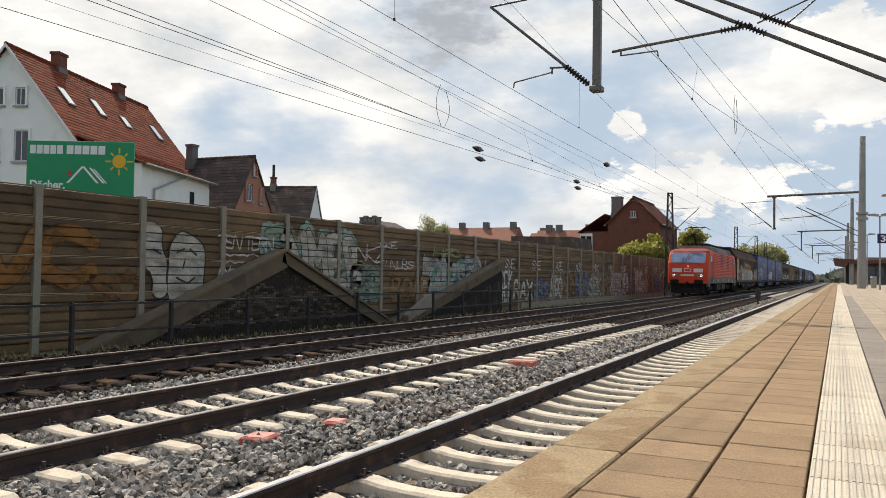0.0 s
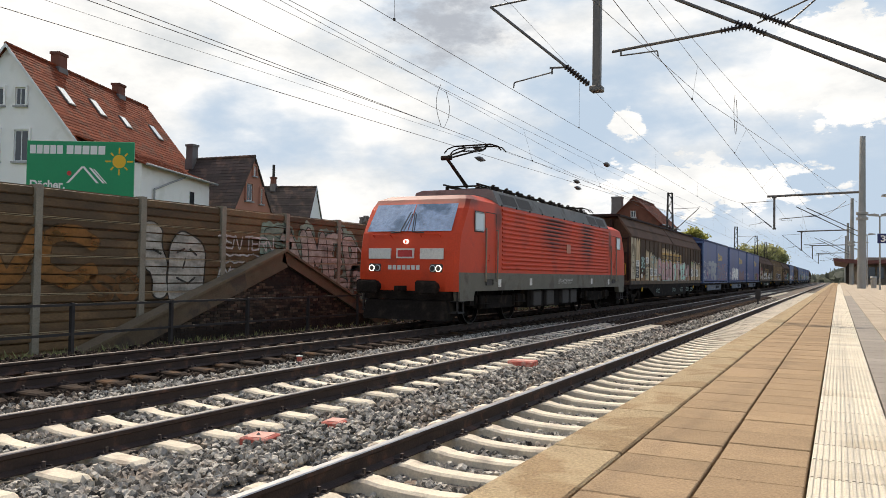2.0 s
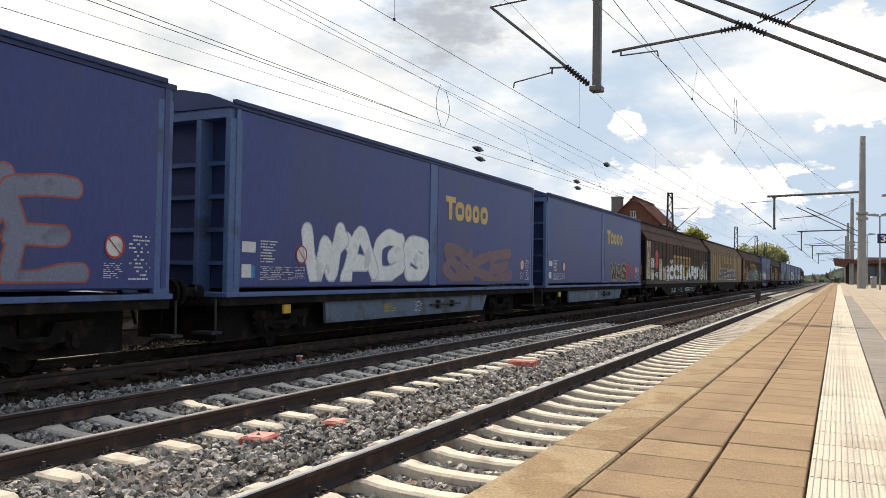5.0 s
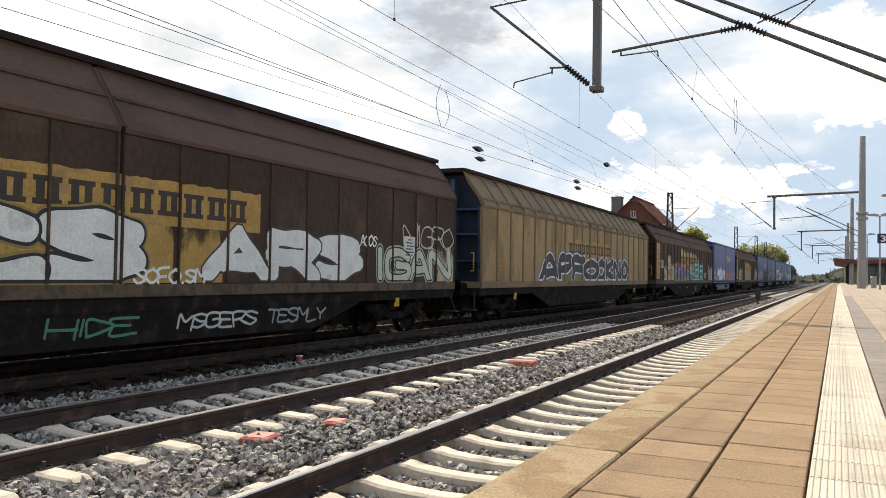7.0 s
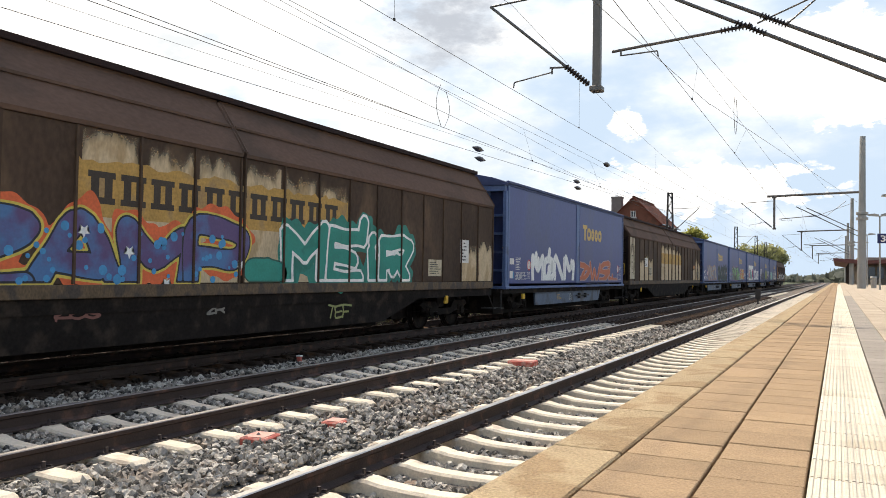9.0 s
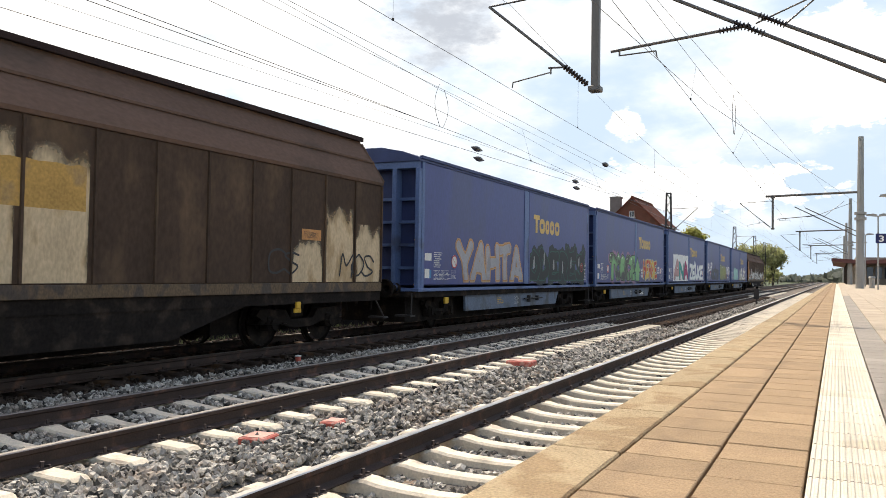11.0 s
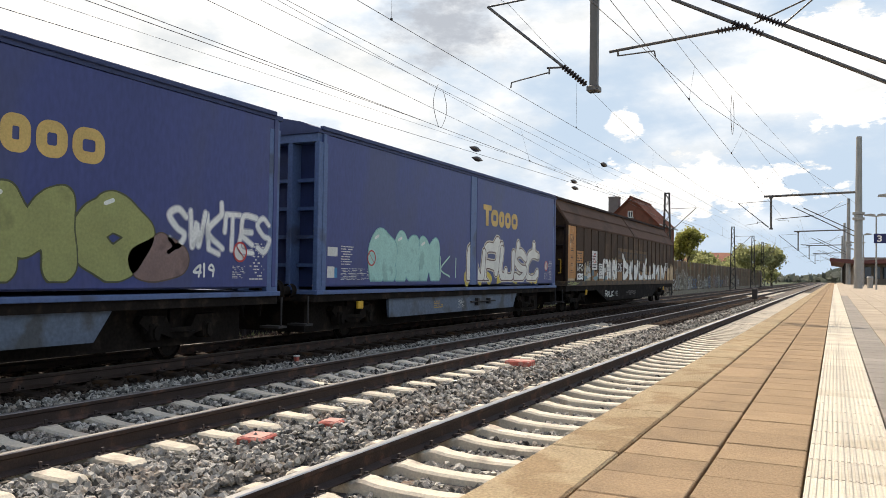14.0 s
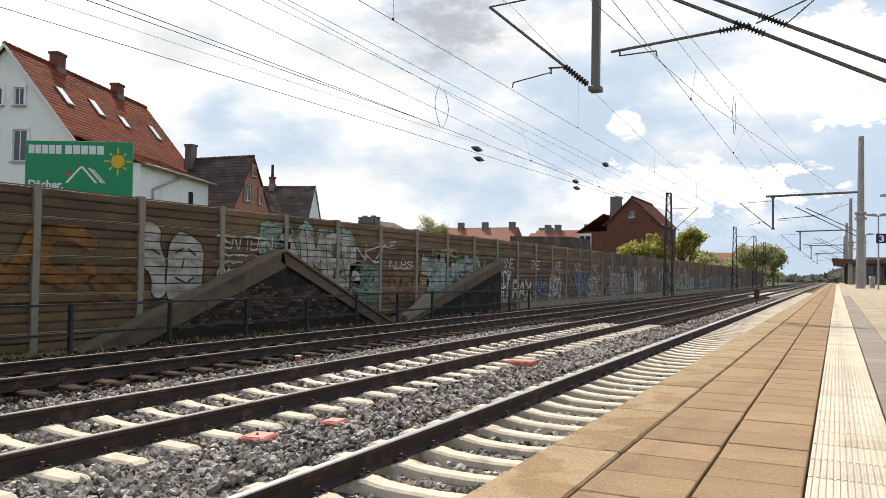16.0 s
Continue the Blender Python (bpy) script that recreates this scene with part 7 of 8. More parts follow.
def tiled_roof(name, parent, rows, m, d0, d1, course=0.27, lift=0.03):
    """Courses of tiles on a slope from its eave line to its ridge line; rows are (x, z) of eave and ridge, the roof runs along local y."""
    (x0, z0), (x1, z1) = rows
    L = math.hypot(x1 - x0, z1 - z0)
    n = int(L / course)
    ux, uz = (x1 - x0) / L, (z1 - z0) / L
    nx, nz = (-uz, ux) if ux >= 0 and x0 < x1 else (uz, -ux)
    if nz < 0:
        nx, nz = -nx, -nz
    bm = B()
    for k in range(n):
        a, b = L * k / n, L * (k + 1) / n
        y, i = d0, 0
        while y < d1 - 0.05:
            y2 = min(y + 1.2, d1)
            pa = [(x0 + ux * a + nx * lift, z0 + uz * a + nz * lift), (x0 + ux * b + nx * 0.01, z0 + uz * b + nz * 0.01), (x0 + ux * b - nx * 0.05, z0 + uz * b - nz * 0.05), (x0 + ux * a - nx * 0.05, z0 + uz * a - nz * 0.05)]
            prism(bm, pa, "y", y, y2)
            y, i = y2, i + 1
    return tagged(part("roof_tiles", bm, m, parent), kind="stuff")


def window(parent, x0, x1, z0, z1, y, m=None, arch=False, deep=0.16):
    """A window in a wall that faces local -y: recess, frame, glazing bar, pane, sill."""
    bm = B()
    box(bm, x0, x1, y - 0.004, y + 0.01, z0, z1)
    w = part("window", bm, M_FRAME, parent)
    bm = B()
    box(bm, x0 + 0.07, x1 - 0.07, y - 0.012, y - 0.004, z0 + 0.07, z1 - 0.07)
    part("pane", bm, M_PANE, w)
    bm = B()
    box(bm, (x0 + x1) / 2 - 0.025, (x0 + x1) / 2 + 0.025, y - 0.02, y - 0.012, z0 + 0.07, z1 - 0.07)
    part("glazing_bar", bm, M_FRAME, w)
    bm = B()
    for a, b, c, d in ((x0 - 0.12, x0, z0, z1 + 0.12), (x1, x1 + 0.12, z0, z1 + 0.12), (x0, x1, z1, z1 + 0.12)):
        box(bm, a, b, y - 0.10, y, c, d)
    part("surround", bm, m or M_PLASTER, w)
    bm = B()
    box(bm, x0 - 0.12, x1 + 0.12, y - 0.16, y, z0 - 0.09, z0)
    part("sill", bm, M_ZINC, w)


def gable_house(name, label, at, rz, half, ridge, eave, length, wall, tile, front=0.25, group="houses"):
    """Walls with gables at both ends, two tiled slopes, ridge caps, verge boards and gutters."""
    h = thing(name, label, "house", group, (at[0], at[1], 0))
    h.rotation_euler = (0, 0, radians(rz))
    bm = B()
    prism(bm, [(-half, GZ), (half, GZ), (half, eave), (0, ridge - 0.12), (-half, eave)], "y", 0, length)
    part("wall", bm, wall, h)
    over = 0.3
    k = (ridge - eave) / half
    for s in (-1, 1):
        tiled_roof("roof", h, [(s * (half + over), eave - k * over), (0, ridge)], tile, -front, length + front)
        bm = B()
        tube(bm, (s * (half + over + 0.06), -front, eave - k * over), (s * (half + over + 0.06), length + front, eave - k * over), 0.07, 8)
        part("gutter", bm, M_ZINC, h)
    bm = B()
    for i in range(int(length / 0.4)):
        y = -front + i * (length + 2 * front) / int(length / 0.4)
        tube(bm, (0, y, ridge + 0.03), (0, y + 0.42, ridge + 0.02), 0.12, 8, 0.10)
    part("ridge_cap", bm, tile, h)
    bm = B()
    for s in (-1, 1):
        prism(bm, [(s * (half + over), eave - k * over - 0.12), (s * (half + over), eave - k * over + 0.06), (0, ridge + 0.06), (0, ridge - 0.16)], "y", -front - 0.03, -front)
    part("verge_board", bm, M_FRAME if wall is M_PLASTER else tile, h)
    return h


def chimney(parent, x, y, z0, z1, w=0.55, d=0.9, m=None):
    bm = B()
    box(bm, x - w / 2, x + w / 2, y - d / 2, y + d / 2, z0, z1, 0.02), box(bm, x - w / 2 - 0.05, x + w / 2 + 0.05, y - d / 2 - 0.05, y + d / 2 + 0.05, z1 - 0.14, z1 + 0.02)
    c = part("chimney", bm, m or M_BRICK, parent)
    bm = B()
    box(bm, x - w / 2 - 0.04, x + w / 2 + 0.04, y - d / 2 - 0.04, y + d / 2 + 0.04, z0, z0 + 0.75)
    part("flashing", bm, M_LEAD, c)


def skylight(parent, half, ridge, eave, x, y, w=0.75, h=1.15):
    k = (ridge - eave) / half
    L = math.hypot(1, k)
    def P(u, v, e):
        px = x + u / L
        return (px + e * k / L, v, ridge - k * px + e / L)
    bm = B()
    for e, q in ((0.09, 0.0),):
        vs = [bm.verts.new(P(u, v, d)) for d in (0.0, 0.1) for u, v in ((0, y), (h, y), (h, y + w), (0, y + w))]
        for f in ((4, 5, 6, 7), (0, 1, 5, 4), (1, 2, 6, 5), (2, 3, 7, 6), (3, 0, 4, 7)):
            bm.faces.new([vs[i] for i in f])
    s = part("skylight", bm, M_LEAD, parent)
    bm = B()
    bm.faces.new([bm.verts.new(P(u, v, 0.108)) for u, v in ((0.08, y + 0.08), (h - 0.08, y + 0.08), (h - 0.08, y + w - 0.08), (0.08, y + w - 0.08))])
    part("pane", bm, M_SKYPANE, s)


M_SKYPANE = mat("sky_reflecting_pane", (0.75, 0.78, 0.8), 0.08, metal=0.9, vary=0.02, bump=0)

# white house with the red roof
h = gable_house("house", "white plastered house with steep red tiled roof and skylights", (-41.21, 28.47), 21.2, 4.23, 13.68, 8.34, 16.5, M_PLASTER, M_TILE)
for x0, x1, z0, z1 in ((0.55, 1.13, 10.3, 11.3), (0.55, 1.38, 7.2, 8.95), (-1.2, -0.15, 10.3, 11.3), (-1.6, -0.35, 7.2, 8.95)):
    window(h, x0, x1, z0, z1, 0)
chimney(h, 0.0, 4.9, 12.9, 14.55), chimney(h, 0.0, 12.3, 12.9, 14.4)
for x, y in ((1.42, 2.2), (1.35, 5.9), (1.72, 9.0), (1.5, 13.75)):
    skylight(h, 4.23, 13.68, 8.34, x, y, 0.8, 1.35 if y != 9.0 else 1.0)
# its lower stair wing with a flat-pitched roof
wing = thing("house_wing", "white plastered house wing under a shallow red roof", "house", "houses", (-33.0, 28.6, 0))
wing.rotation_euler = (0, 0, radians(21.2))
bm = B()
box(bm, -3.6, 0.0, 3.2, 12.9, GZ, 7.2)
part("wall", bm, M_PLASTER, wing)
tiled_roof("roof", wing, [(0.4, 7.1), (-3.7, 8.7)], M_TILE, 2.9, 13.2)
bm = B()
tube(bm, (0.45, 2.9, 7.1), (0.45, 13.2, 7.1), 0.07, 8)
part("gutter", bm, M_ZINC, wing)
bm = B()
box(bm, 0.0, 0.012, 9.7, 10.4, 4.0, 6.3)
part("window", bm, M_PANE, wing)
bm = B()
tube(bm, (0.3, 8.2, 7.0), (0.1, 4.6, 5.9), 0.06, 8), tube(bm, (0.1, 4.6, 5.9), (0.1, 4.6, GZ), 0.06, 8)
part("downpipe", bm, M_ZINC, wing)

# terracotta gabled house and its neighbour, both under dark tiles
h = gable_house("house", "terracotta gabled house with a dark tiled roof", (-36.6, 43.8), 93.0, 2.15, 9.35, 5.55, 5.2, M_PINK, M_TILE_DARK, 0.1)
window(h, -0.85, -0.15, 6.2, 7.4, 0, M_PINK), window(h, 0.75, 1.05, 6.1, 7.2, 0, M_PINK), window(h, -0.1, 0.2, 8.0, 8.7, 0, M_PINK)
chimney(h, -0.2, 5.3, 8.6, 10.4, 0.6, 0.6, M_LEAD)
h = gable_house("house", "pale gabled house with a dark tiled roof", (-44.8, 62.7), 107.0, 2.2, 9.45, 5.75, 5.8, M_PLASTER, M_TILE_DARK, 0.1)
chimney(h, -0.2, 4.2, 9.0, 10.4, 0.45, 0.45)
bm = B()
tube(bm, (-0.2, 4.2, 10.4), (-0.2, 4.2, 11.6), 0.14, 8)
part("flue", bm, M_IRON, h)
low = thing("low_roofs", "low dark roof with a row of chimney pots", "house", "houses", (-46.5, 75.0, 0))
bm = B()
prism(bm, [(-2.6, GZ), (2.6, GZ), (2.6, 6.0), (0, 7.2), (-2.6, 6.0)], "y", 0, 6)
part("wall", bm, M_TILE_DARK, low)
for k in range(5):
    chimney(low, -1.2 + 0.55 * k, 0.6, 6.4, 7.5 + 0.15 * (k % 2), 0.35, 0.35, M_LEAD)

# red brick house beyond the barrier
h = gable_house("house", "dark red brick house with steep gable and chimney", (-19.35, 84.0), 0.0, 2.7, 9.75, 7.1, 10.0, M_BRICK, M_TILE_OLD, 0.2)
chimney(h, -2.1, 1.5, 7.5, 9.95, 1.1, 0.9, M_LEAD)
window(h, -0.3, 0.25, 7.6, 8.3, 0, M_BRICK)
bay = thing("bay_wing", "brick side wing with white window bays and hipped red roof", "house", "houses", (-25.0, 85.0, 0))
bm = B()
box(bm, 0.0, 2.95, 0.0, 9.0, GZ, 6.2)
part("wall", bm, M_BRICK, bay)
bm = B()
box(bm, -0.4, 1.0, -0.15, 1.6, 2.6, 6.0)
b1 = part("bay_window", bm, M_FRAME, bay)
for x0, x1 in ((-0.3, 0.25), (0.35, 0.9)):
    bm = B()
    box(bm, x0, x1, -0.165, -0.15, 4.5, 5.7)
    part("pane", bm, M_PANE, b1)
tiled_roof("roof", bay, [(-0.6, 6.1), (2.4, 8.1)], M_TILE_OLD, -0.35, 9.0)
flat = thing("low_building", "long low building with a dark roof", "building", "", (-27.6, 70.0, 0))
bm = B()
prism(bm, [(0, GZ), (6.1, GZ), (6.1, 3.9), (6.0, 4.9), (0.0, 5.0)], "y", 0, 6)
part("wall", bm, M_TILE_DARK, flat)


def terrace(at, w, ridge, eave, chim, group="terraced houses"):
    t = thing("terraced_house", "row of distant houses with faded red tiled roofs", "house", group, at)
    bm = B()
    box(bm, 0, w, 0, 8, GZ, eave)
    part("wall", bm, M_PLASTER, t)
    bm = B()
    prism(bm, [(-0.4, eave - 0.2), (8.4, eave - 0.2), (4.0, ridge)], "x", -0.4, w + 0.4)
    part("roof", bm, M_TILE_FAR, t)
    for c in chim:
        bm = B()
        box(bm, c - 0.55, c + 0.55, 3.4, 4.6, ridge - 0.9, ridge + 1.1, 0.03)
        part("chimney", bm, M_LEAD, t)
    for k in range(int(w / 4)):
        bm = B()
        box(bm, 1.0 + 4 * k, 2.2 + 4 * k, -0.02, 0.05, eave - 2.2, eave - 0.7)
        part("window", bm, M_PANE, t)


terrace((-76.5, 148, 0), 18, 11.0, 7.6, (5.5, 11.0, 17.0))
terrace((-58.8, 158, 0), 5.4, 10.3, 7.4, (2.2, 4.2))
terrace((-54.5, 150, 0), 12.0, 10.4, 6.8, (2.0, 4.1, 10.2))
terrace((-43.0, 262, 0), 13.0, 9.3, 6.6, ())
t = thing("garden_shed", "distant shed with an orange tiled roof", "shed", "", (-38.8, 255, 0))
bm = B()
box(bm, 0, 8, 0, 6, GZ, 4.3)
part("wall", bm, M_PLASTER, t)
bm = B()
prism(bm, [(-0.3, 4.2), (6.3, 4.2), (3.0, 6.2)], "x", -0.3, 8.3)
part("roof", bm, paint((0.75, 0.2, 0.08)), t)

# ---- advertising board ----
ad = thing("billboard", "green roofing advertisement board with sun and roof outline", "billboard", at=(-18.4, 13.3, 0))
ad.rotation_euler = (0, 0, math.atan2(1.24, 2.4))
M_GREEN = mat("board_green", (0.004, 0.26, 0.10), 0.45, vary=0.08, scale=1.0, fine=20, bump=0.02)
bm = B()
box(bm, 0, 2.7, 0, 0.06, 2.6, 4.62, 0.01)
part("board", bm, M_GREEN, ad)
bm = B()
for x in (0.3, 2.4):
    box(bm, x, x + 0.1, 0.07, 0.17, GZ, 4.5)
part("post", bm, M_POST, ad)


def flat_shape(parent, polys, m, y, name):
    bm = B()
    for p in polys:
        bm.faces.new([bm.verts.new((a, y, b)) for a, b in p])
    return part(name, bm, m, parent)


rect = lambda a, b, c, d: [(a, c), (b, c), (b, d), (a, d)]
flat_shape(ad, [rect(0.08 + 0.17 * k, 0.225 + 0.17 * k, 4.29, 4.51) for k in range(5)] + [rect(1.0 + 0.2 * k, 1.17 + 0.2 * k, 4.29, 4.51) for k in range(5)], M_FRAME, -0.004, "name_bars")
lettering("word", ad, "Dächer.", 0.10, 0.98, 3.40, 3.62, M_FRAME, -0.004, 0.03)
sun_polys = [[(2.33 + 0.17 * math.cos(2 * math.pi * k / 24), 4.12 + 0.17 * math.sin(2 * math.pi * k / 24)) for k in range(24)]]
for k in range(8):
    a = 2 * math.pi * k / 8
    c, s = math.cos(a), math.sin(a)
    r0, r1 = 0.2, (0.3 if k % 2 else 0.35)
    sun_polys.append([(2.33 + c * r0 - s * 0.02, 4.12 + s * r0 + c * 0.02), (2.33 + c * r0 + s * 0.02, 4.12 + s * r0 - c * 0.02), (2.33 + c * r1 + s * 0.02, 4.12 + s * r1 - c * 0.02), (2.33 + c * r1 - s * 0.02, 4.12 + s * r1 + c * 0.02)])
M_SUNNY = mat("sun_yellow", (0.72, 0.42, 0.02), 0.5, vary=0.06)
for k, poly in enumerate(sun_polys):
    flat_shape(ad, [poly], M_SUNNY, -0.005, "sun_disc" if k == 0 else "sun_ray")
stroke = lambda a, b, w: [(a[0] - w, a[1]), (a[0] + w, a[1]), (b[0] + w, b[1]), (b[0] - w, b[1])]
flat_shape(ad, [stroke((1.05, 3.56), (1.42, 3.98), 0.035), stroke((1.80, 3.56), (1.43, 3.98), 0.035), stroke((1.95, 3.56), (1.60, 3.95), 0.03), stroke((2.02, 3.56), (1.70, 3.92), 0.02)], M_FRAME, -0.006, "roof_emblem")
decal_red = flat_shape(ad, [[(1.08 + 0.06 * math.cos(2 * math.pi * k / 12), 3.80 + 0.06 * math.sin(2 * math.pi * k / 12)) for k in range(12)]], paint(REDP), -0.007, "red_dot")


# ---- plants ----
def leaf_material(name, color):
    m = mat(name, color, 0.7, vary=0.35, scale=0.6, fine=6, bump=0.0, isle=True, rnd=0.45, spec=0.2)
    n, l = m.node_tree.nodes, m.node_tree.links
    b = n["Principled BSDF"]
    thin, mx = n.new("ShaderNodeBsdfTranslucent"), n.new("ShaderNodeMixShader")
    mx.inputs[0].default_value = 0.5
    l.new(b.inputs["Base Color"].links[0].from_socket, thin.inputs[0])
    l.new(b.outputs[0], mx.inputs[1]), l.new(thin.outputs[0], mx.inputs[2])
    l.new(mx.outputs[0], n["Material Output"].inputs[0])
    return m


M_LEAF = leaf_material("spring_leaves", (0.36, 0.35, 0.09))
M_LEAF_DARK = leaf_material("green_leaves", (0.34, 0.34, 0.15))
# distance haze is put into this greyed leaf colour
M_LEAF_FAR = leaf_material("hazed_far_leaves", (0.13, 0.14, 0.115))
M_LEAF_PALE = leaf_material("sparse_leaves", (0.3, 0.3, 0.14))
M_BARK = mat("bark", (0.07, 0.055, 0.04), 0.9, vary=0.4, scale=3, fine=20, bump=0.5)


def tree(name, label, at, height, spread, m, n, leaf, seed, base=0.25, group="trees", tall=1.0):
    """A tapered trunk with limbs that fork, and a crown of many small leaf blades gathered in clumps round the limb ends."""
    rng = random.Random(seed)
    t = thing(name, label, name.split("_")[-1], group, at)
    bm = B()
    tips = []

    def limb(p, d, length, r, depth):
        q = p + d * length
        tube(bm, p, q, r, 7, r * 0.62, caps=False)
        if depth == 0:
            tips.append(q)
            return
        tips.append(p.lerp(q, 0.7))
        for _ in range(rng.choice((3, 3, 4))):
            e = (d + Vector((rng.uniform(-1, 1), rng.uniform(-1, 1), rng.uniform(-0.2, 0.7 * tall))) * 0.85).normalized()
            limb(q, e, length * rng.uniform(0.6, 0.85), r * 0.6, depth - 1)

    limb(Vector((0, 0, 0)), Vector((0, 0, 1)), height * base, height * 0.022, 4)
    hi = max(p.z for p in tips)
    wide = max(max(abs(p.x), abs(p.y)) for p in tips)
    for v in bm.verts:
        v.co = Vector((v.co.x * spread / wide, v.co.y * spread / wide, v.co.z * height * 0.93 / hi))
    part("trunk", bm, M_BARK, t)
    r2 = np.random.default_rng(seed)
    T = np.array([(p.x * spread / wide, p.y * spread / wide, p.z * height * 0.93 / hi) for p in tips])
    c = T[r2.integers(0, len(T), n)] + r2.normal(0, spread * 0.11, (n, 3))
    a, b = r2.normal(size=(n, 3)), r2.normal(size=(n, 3))
    a /= np.linalg.norm(a, axis=1)[:, None]
    b -= (a * b).sum(1)[:, None] * a
    b /= np.linalg.norm(b, axis=1)[:, None]
    s = r2.uniform(0.6, 1.3, (n, 1)) * leaf
    v = np.stack([c - a * s, c + b * s * 0.55, c + a * s, c - b * s * 0.55], 1).reshape(-1, 3)
    f = np.arange(4 * n).reshape(-1, 4)
    ob = soup("crown", v.tolist(), f.tolist(), m, t)
    return t


tree("green_bush", "bright spring-green bush behind the barrier", (-17.6, 81.0, GZ), 5.6, 2.0, M_LEAF, 6000, 0.16, 3, 0.22, "bushes")
tree("green_bush", "bright spring-green bush behind the barrier", (-15.9, 96.5, GZ), 8.0, 2.1, M_LEAF, 6000, 0.16, 4, 0.22, "bushes")
tree("green_bush", "bright spring-green bush behind the barrier", (-16.4, 82.0, GZ), 6.6, 1.2, M_LEAF, 4000, 0.16, 5, 0.22, "bushes")
tree("broad_tree", "large round green tree beyond the tracks", (-15.5, 176, GZ), 9.0, 4.6, M_LEAF_DARK, 9000, 0.26, 6)
tree("broad_tree", "large round green tree beyond the tracks", (-12.6, 190, GZ), 8.6, 3.6, M_LEAF_DARK, 6000, 0.26, 17)
tree("bare_tree", "tall half-bare tree with pale young leaves", (-65.0, 130, GZ), 13.0, 3.6, M_LEAF_PALE, 3500, 0.16, 8)
tree("slim_tree", "slim upright young tree", (-31.8, 200, GZ), 12.0, 1.8, M_LEAF_PALE, 2600, 0.22, 9, tall=2.0)
tree("slim_tree", "slim upright young tree", (-28.5, 190, GZ), 8.6, 2.4, M_LEAF_PALE, 2600, 0.22, 10, tall=1.5)
for k in range(14):
    tree("green_bush", "low green bushes along the far end of the barrier", (-19.5 - 2.5 * (k % 3), 150 + 14 * k, GZ), 4.5 + 1.5 * ((k * 7) % 3), 3.0, M_LEAF_DARK, 1500, 0.35, 30 + k, 0.22, "bushes")

# weeds at the barrier's foot
rng2 = np.random.default_rng(5)
n = 4500
pos = np.stack([rng2.uniform(-15.2, -13.9, n), 6 + 60 * rng2.random(n) ** 1.5, np.full(n, -0.45)], -1)
dirs = np.stack([rng2.normal(0, 0.35, n), rng2.normal(0, 0.35, n), np.ones(n)], -1)
hgt = rng2.uniform(0.05, 0.2, (n, 1))
sidev = np.stack([rng2.normal(size=n), rng2.normal(size=n), np.zeros(n)], -1) * 0.014
v = np.stack([pos - sidev, pos + sidev, pos + dirs * hgt], 1).reshape(-1, 3)
tagged(soup("weeds", v.tolist(), np.arange(3 * n).reshape(-1, 3).tolist(), M_LEAF_DARK), "short green weeds along the foot of the barrier", "weeds", kind="stuff")

# ---- retaining beams, brick infill and railing before the barrier ----
ramp = thing("retaining_wall", "old zigzag concrete beams with sooty brick infill", "retaining wall", kind="structure")
BX0, BX1 = -15.24, -14.88


def beam(a, b, w=0.30):
    bm = B()
    d = Vector((b[0] - a[0], b[1] - a[1])).normalized()
    nn = Vector((-d.y, d.x)) * w
    if nn.y > 0:
        nn = -nn
    prism(bm, [a, b, (b[0] + nn.x, b[1] + nn.y), (a[0] + nn.x, a[1] + nn.y)], "x", BX0, BX1)
    part("beam", bm, M_BEAM, ramp)
    bm = B()
    prism(bm, [(a[0], a[1] + 0.07), (b[0], b[1] + 0.07), (b[0] + nn.x * 0.05, b[1] + nn.y * 0.05 + 0.02), (a[0] + nn.x * 0.05, a[1] + nn.y * 0.05 + 0.02)], "x", BX0, BX1 + 0.09)
    part("coping", bm, M_COPING, ramp)


beam((12.0, -0.55), (19.3, 2.0), 0.5)
beam((19.3, 2.0), (25.9, -0.5), 0.32)
beam((25.9, -0.5), (36.9, 2.1), 0.42)
bm = B()
prism(bm, [(12.6, GZ), (19.3, 1.75), (25.5, GZ)], "x", BX0 + 0.04, BX1 - 0.12)
prism(bm, [(26.6, GZ), (36.9, 1.8), (36.9, GZ)], "x", BX0 + 0.04, BX1 - 0.12)
part("infill", bm, M_MORTAR_DARK, ramp)
bm = B()
box(bm, -0.02, 0.02, -0.125, 0.125, -0.036, 0.036, 0.006)
BRICK = mesh("brick", bm, M_BRICK_DARK)
made = 0
rngb = random.Random(12)
far_bricks = B()
for lo, hi, top in ((12.6, 25.5, lambda y: 1.62 - 0.34 * abs(y - 19.3)), (26.9, 36.8, lambda y: 1.35 - 0.24 * (36.9 - y))):
    for k in range(28):
        z = GZ + 0.12 + 0.083 * k
        y = lo + (0.13 if k % 2 else 0.0)
        while y < hi:
            if z < top(y) - 0.12:
                if made < 300 and 15.2 < y < 23 and z > -0.1:
                    piece("brick", BRICK, ramp, (BX1 - 0.115 + rngb.uniform(-0.008, 0.008), y, z))
                    made += 1
                else:
                    box(far_bricks, BX1 - 0.14, BX1 - 0.1 + rngb.uniform(-0.008, 0.008), y - 0.125, y + 0.125, z - 0.036, z + 0.036)
            y += 0.265
tagged(part("brickwork", far_bricks, M_BRICK_DARK, ramp), kind="stuff")
slabx = thing("concrete_slab", "pale broken concrete slab leaning at the wall's foot", "concrete slab", at=(-14.6, 27.3, -0.42))
bm = B()
prism(bm, [(-0.9, 0.0), (-1.0, 0.25), (0.9, 1.0), (1.3, 0.95), (1.2, 0.55)], "x", -0.1, 0.1)
part("slab", bm, M_POST, slabx)
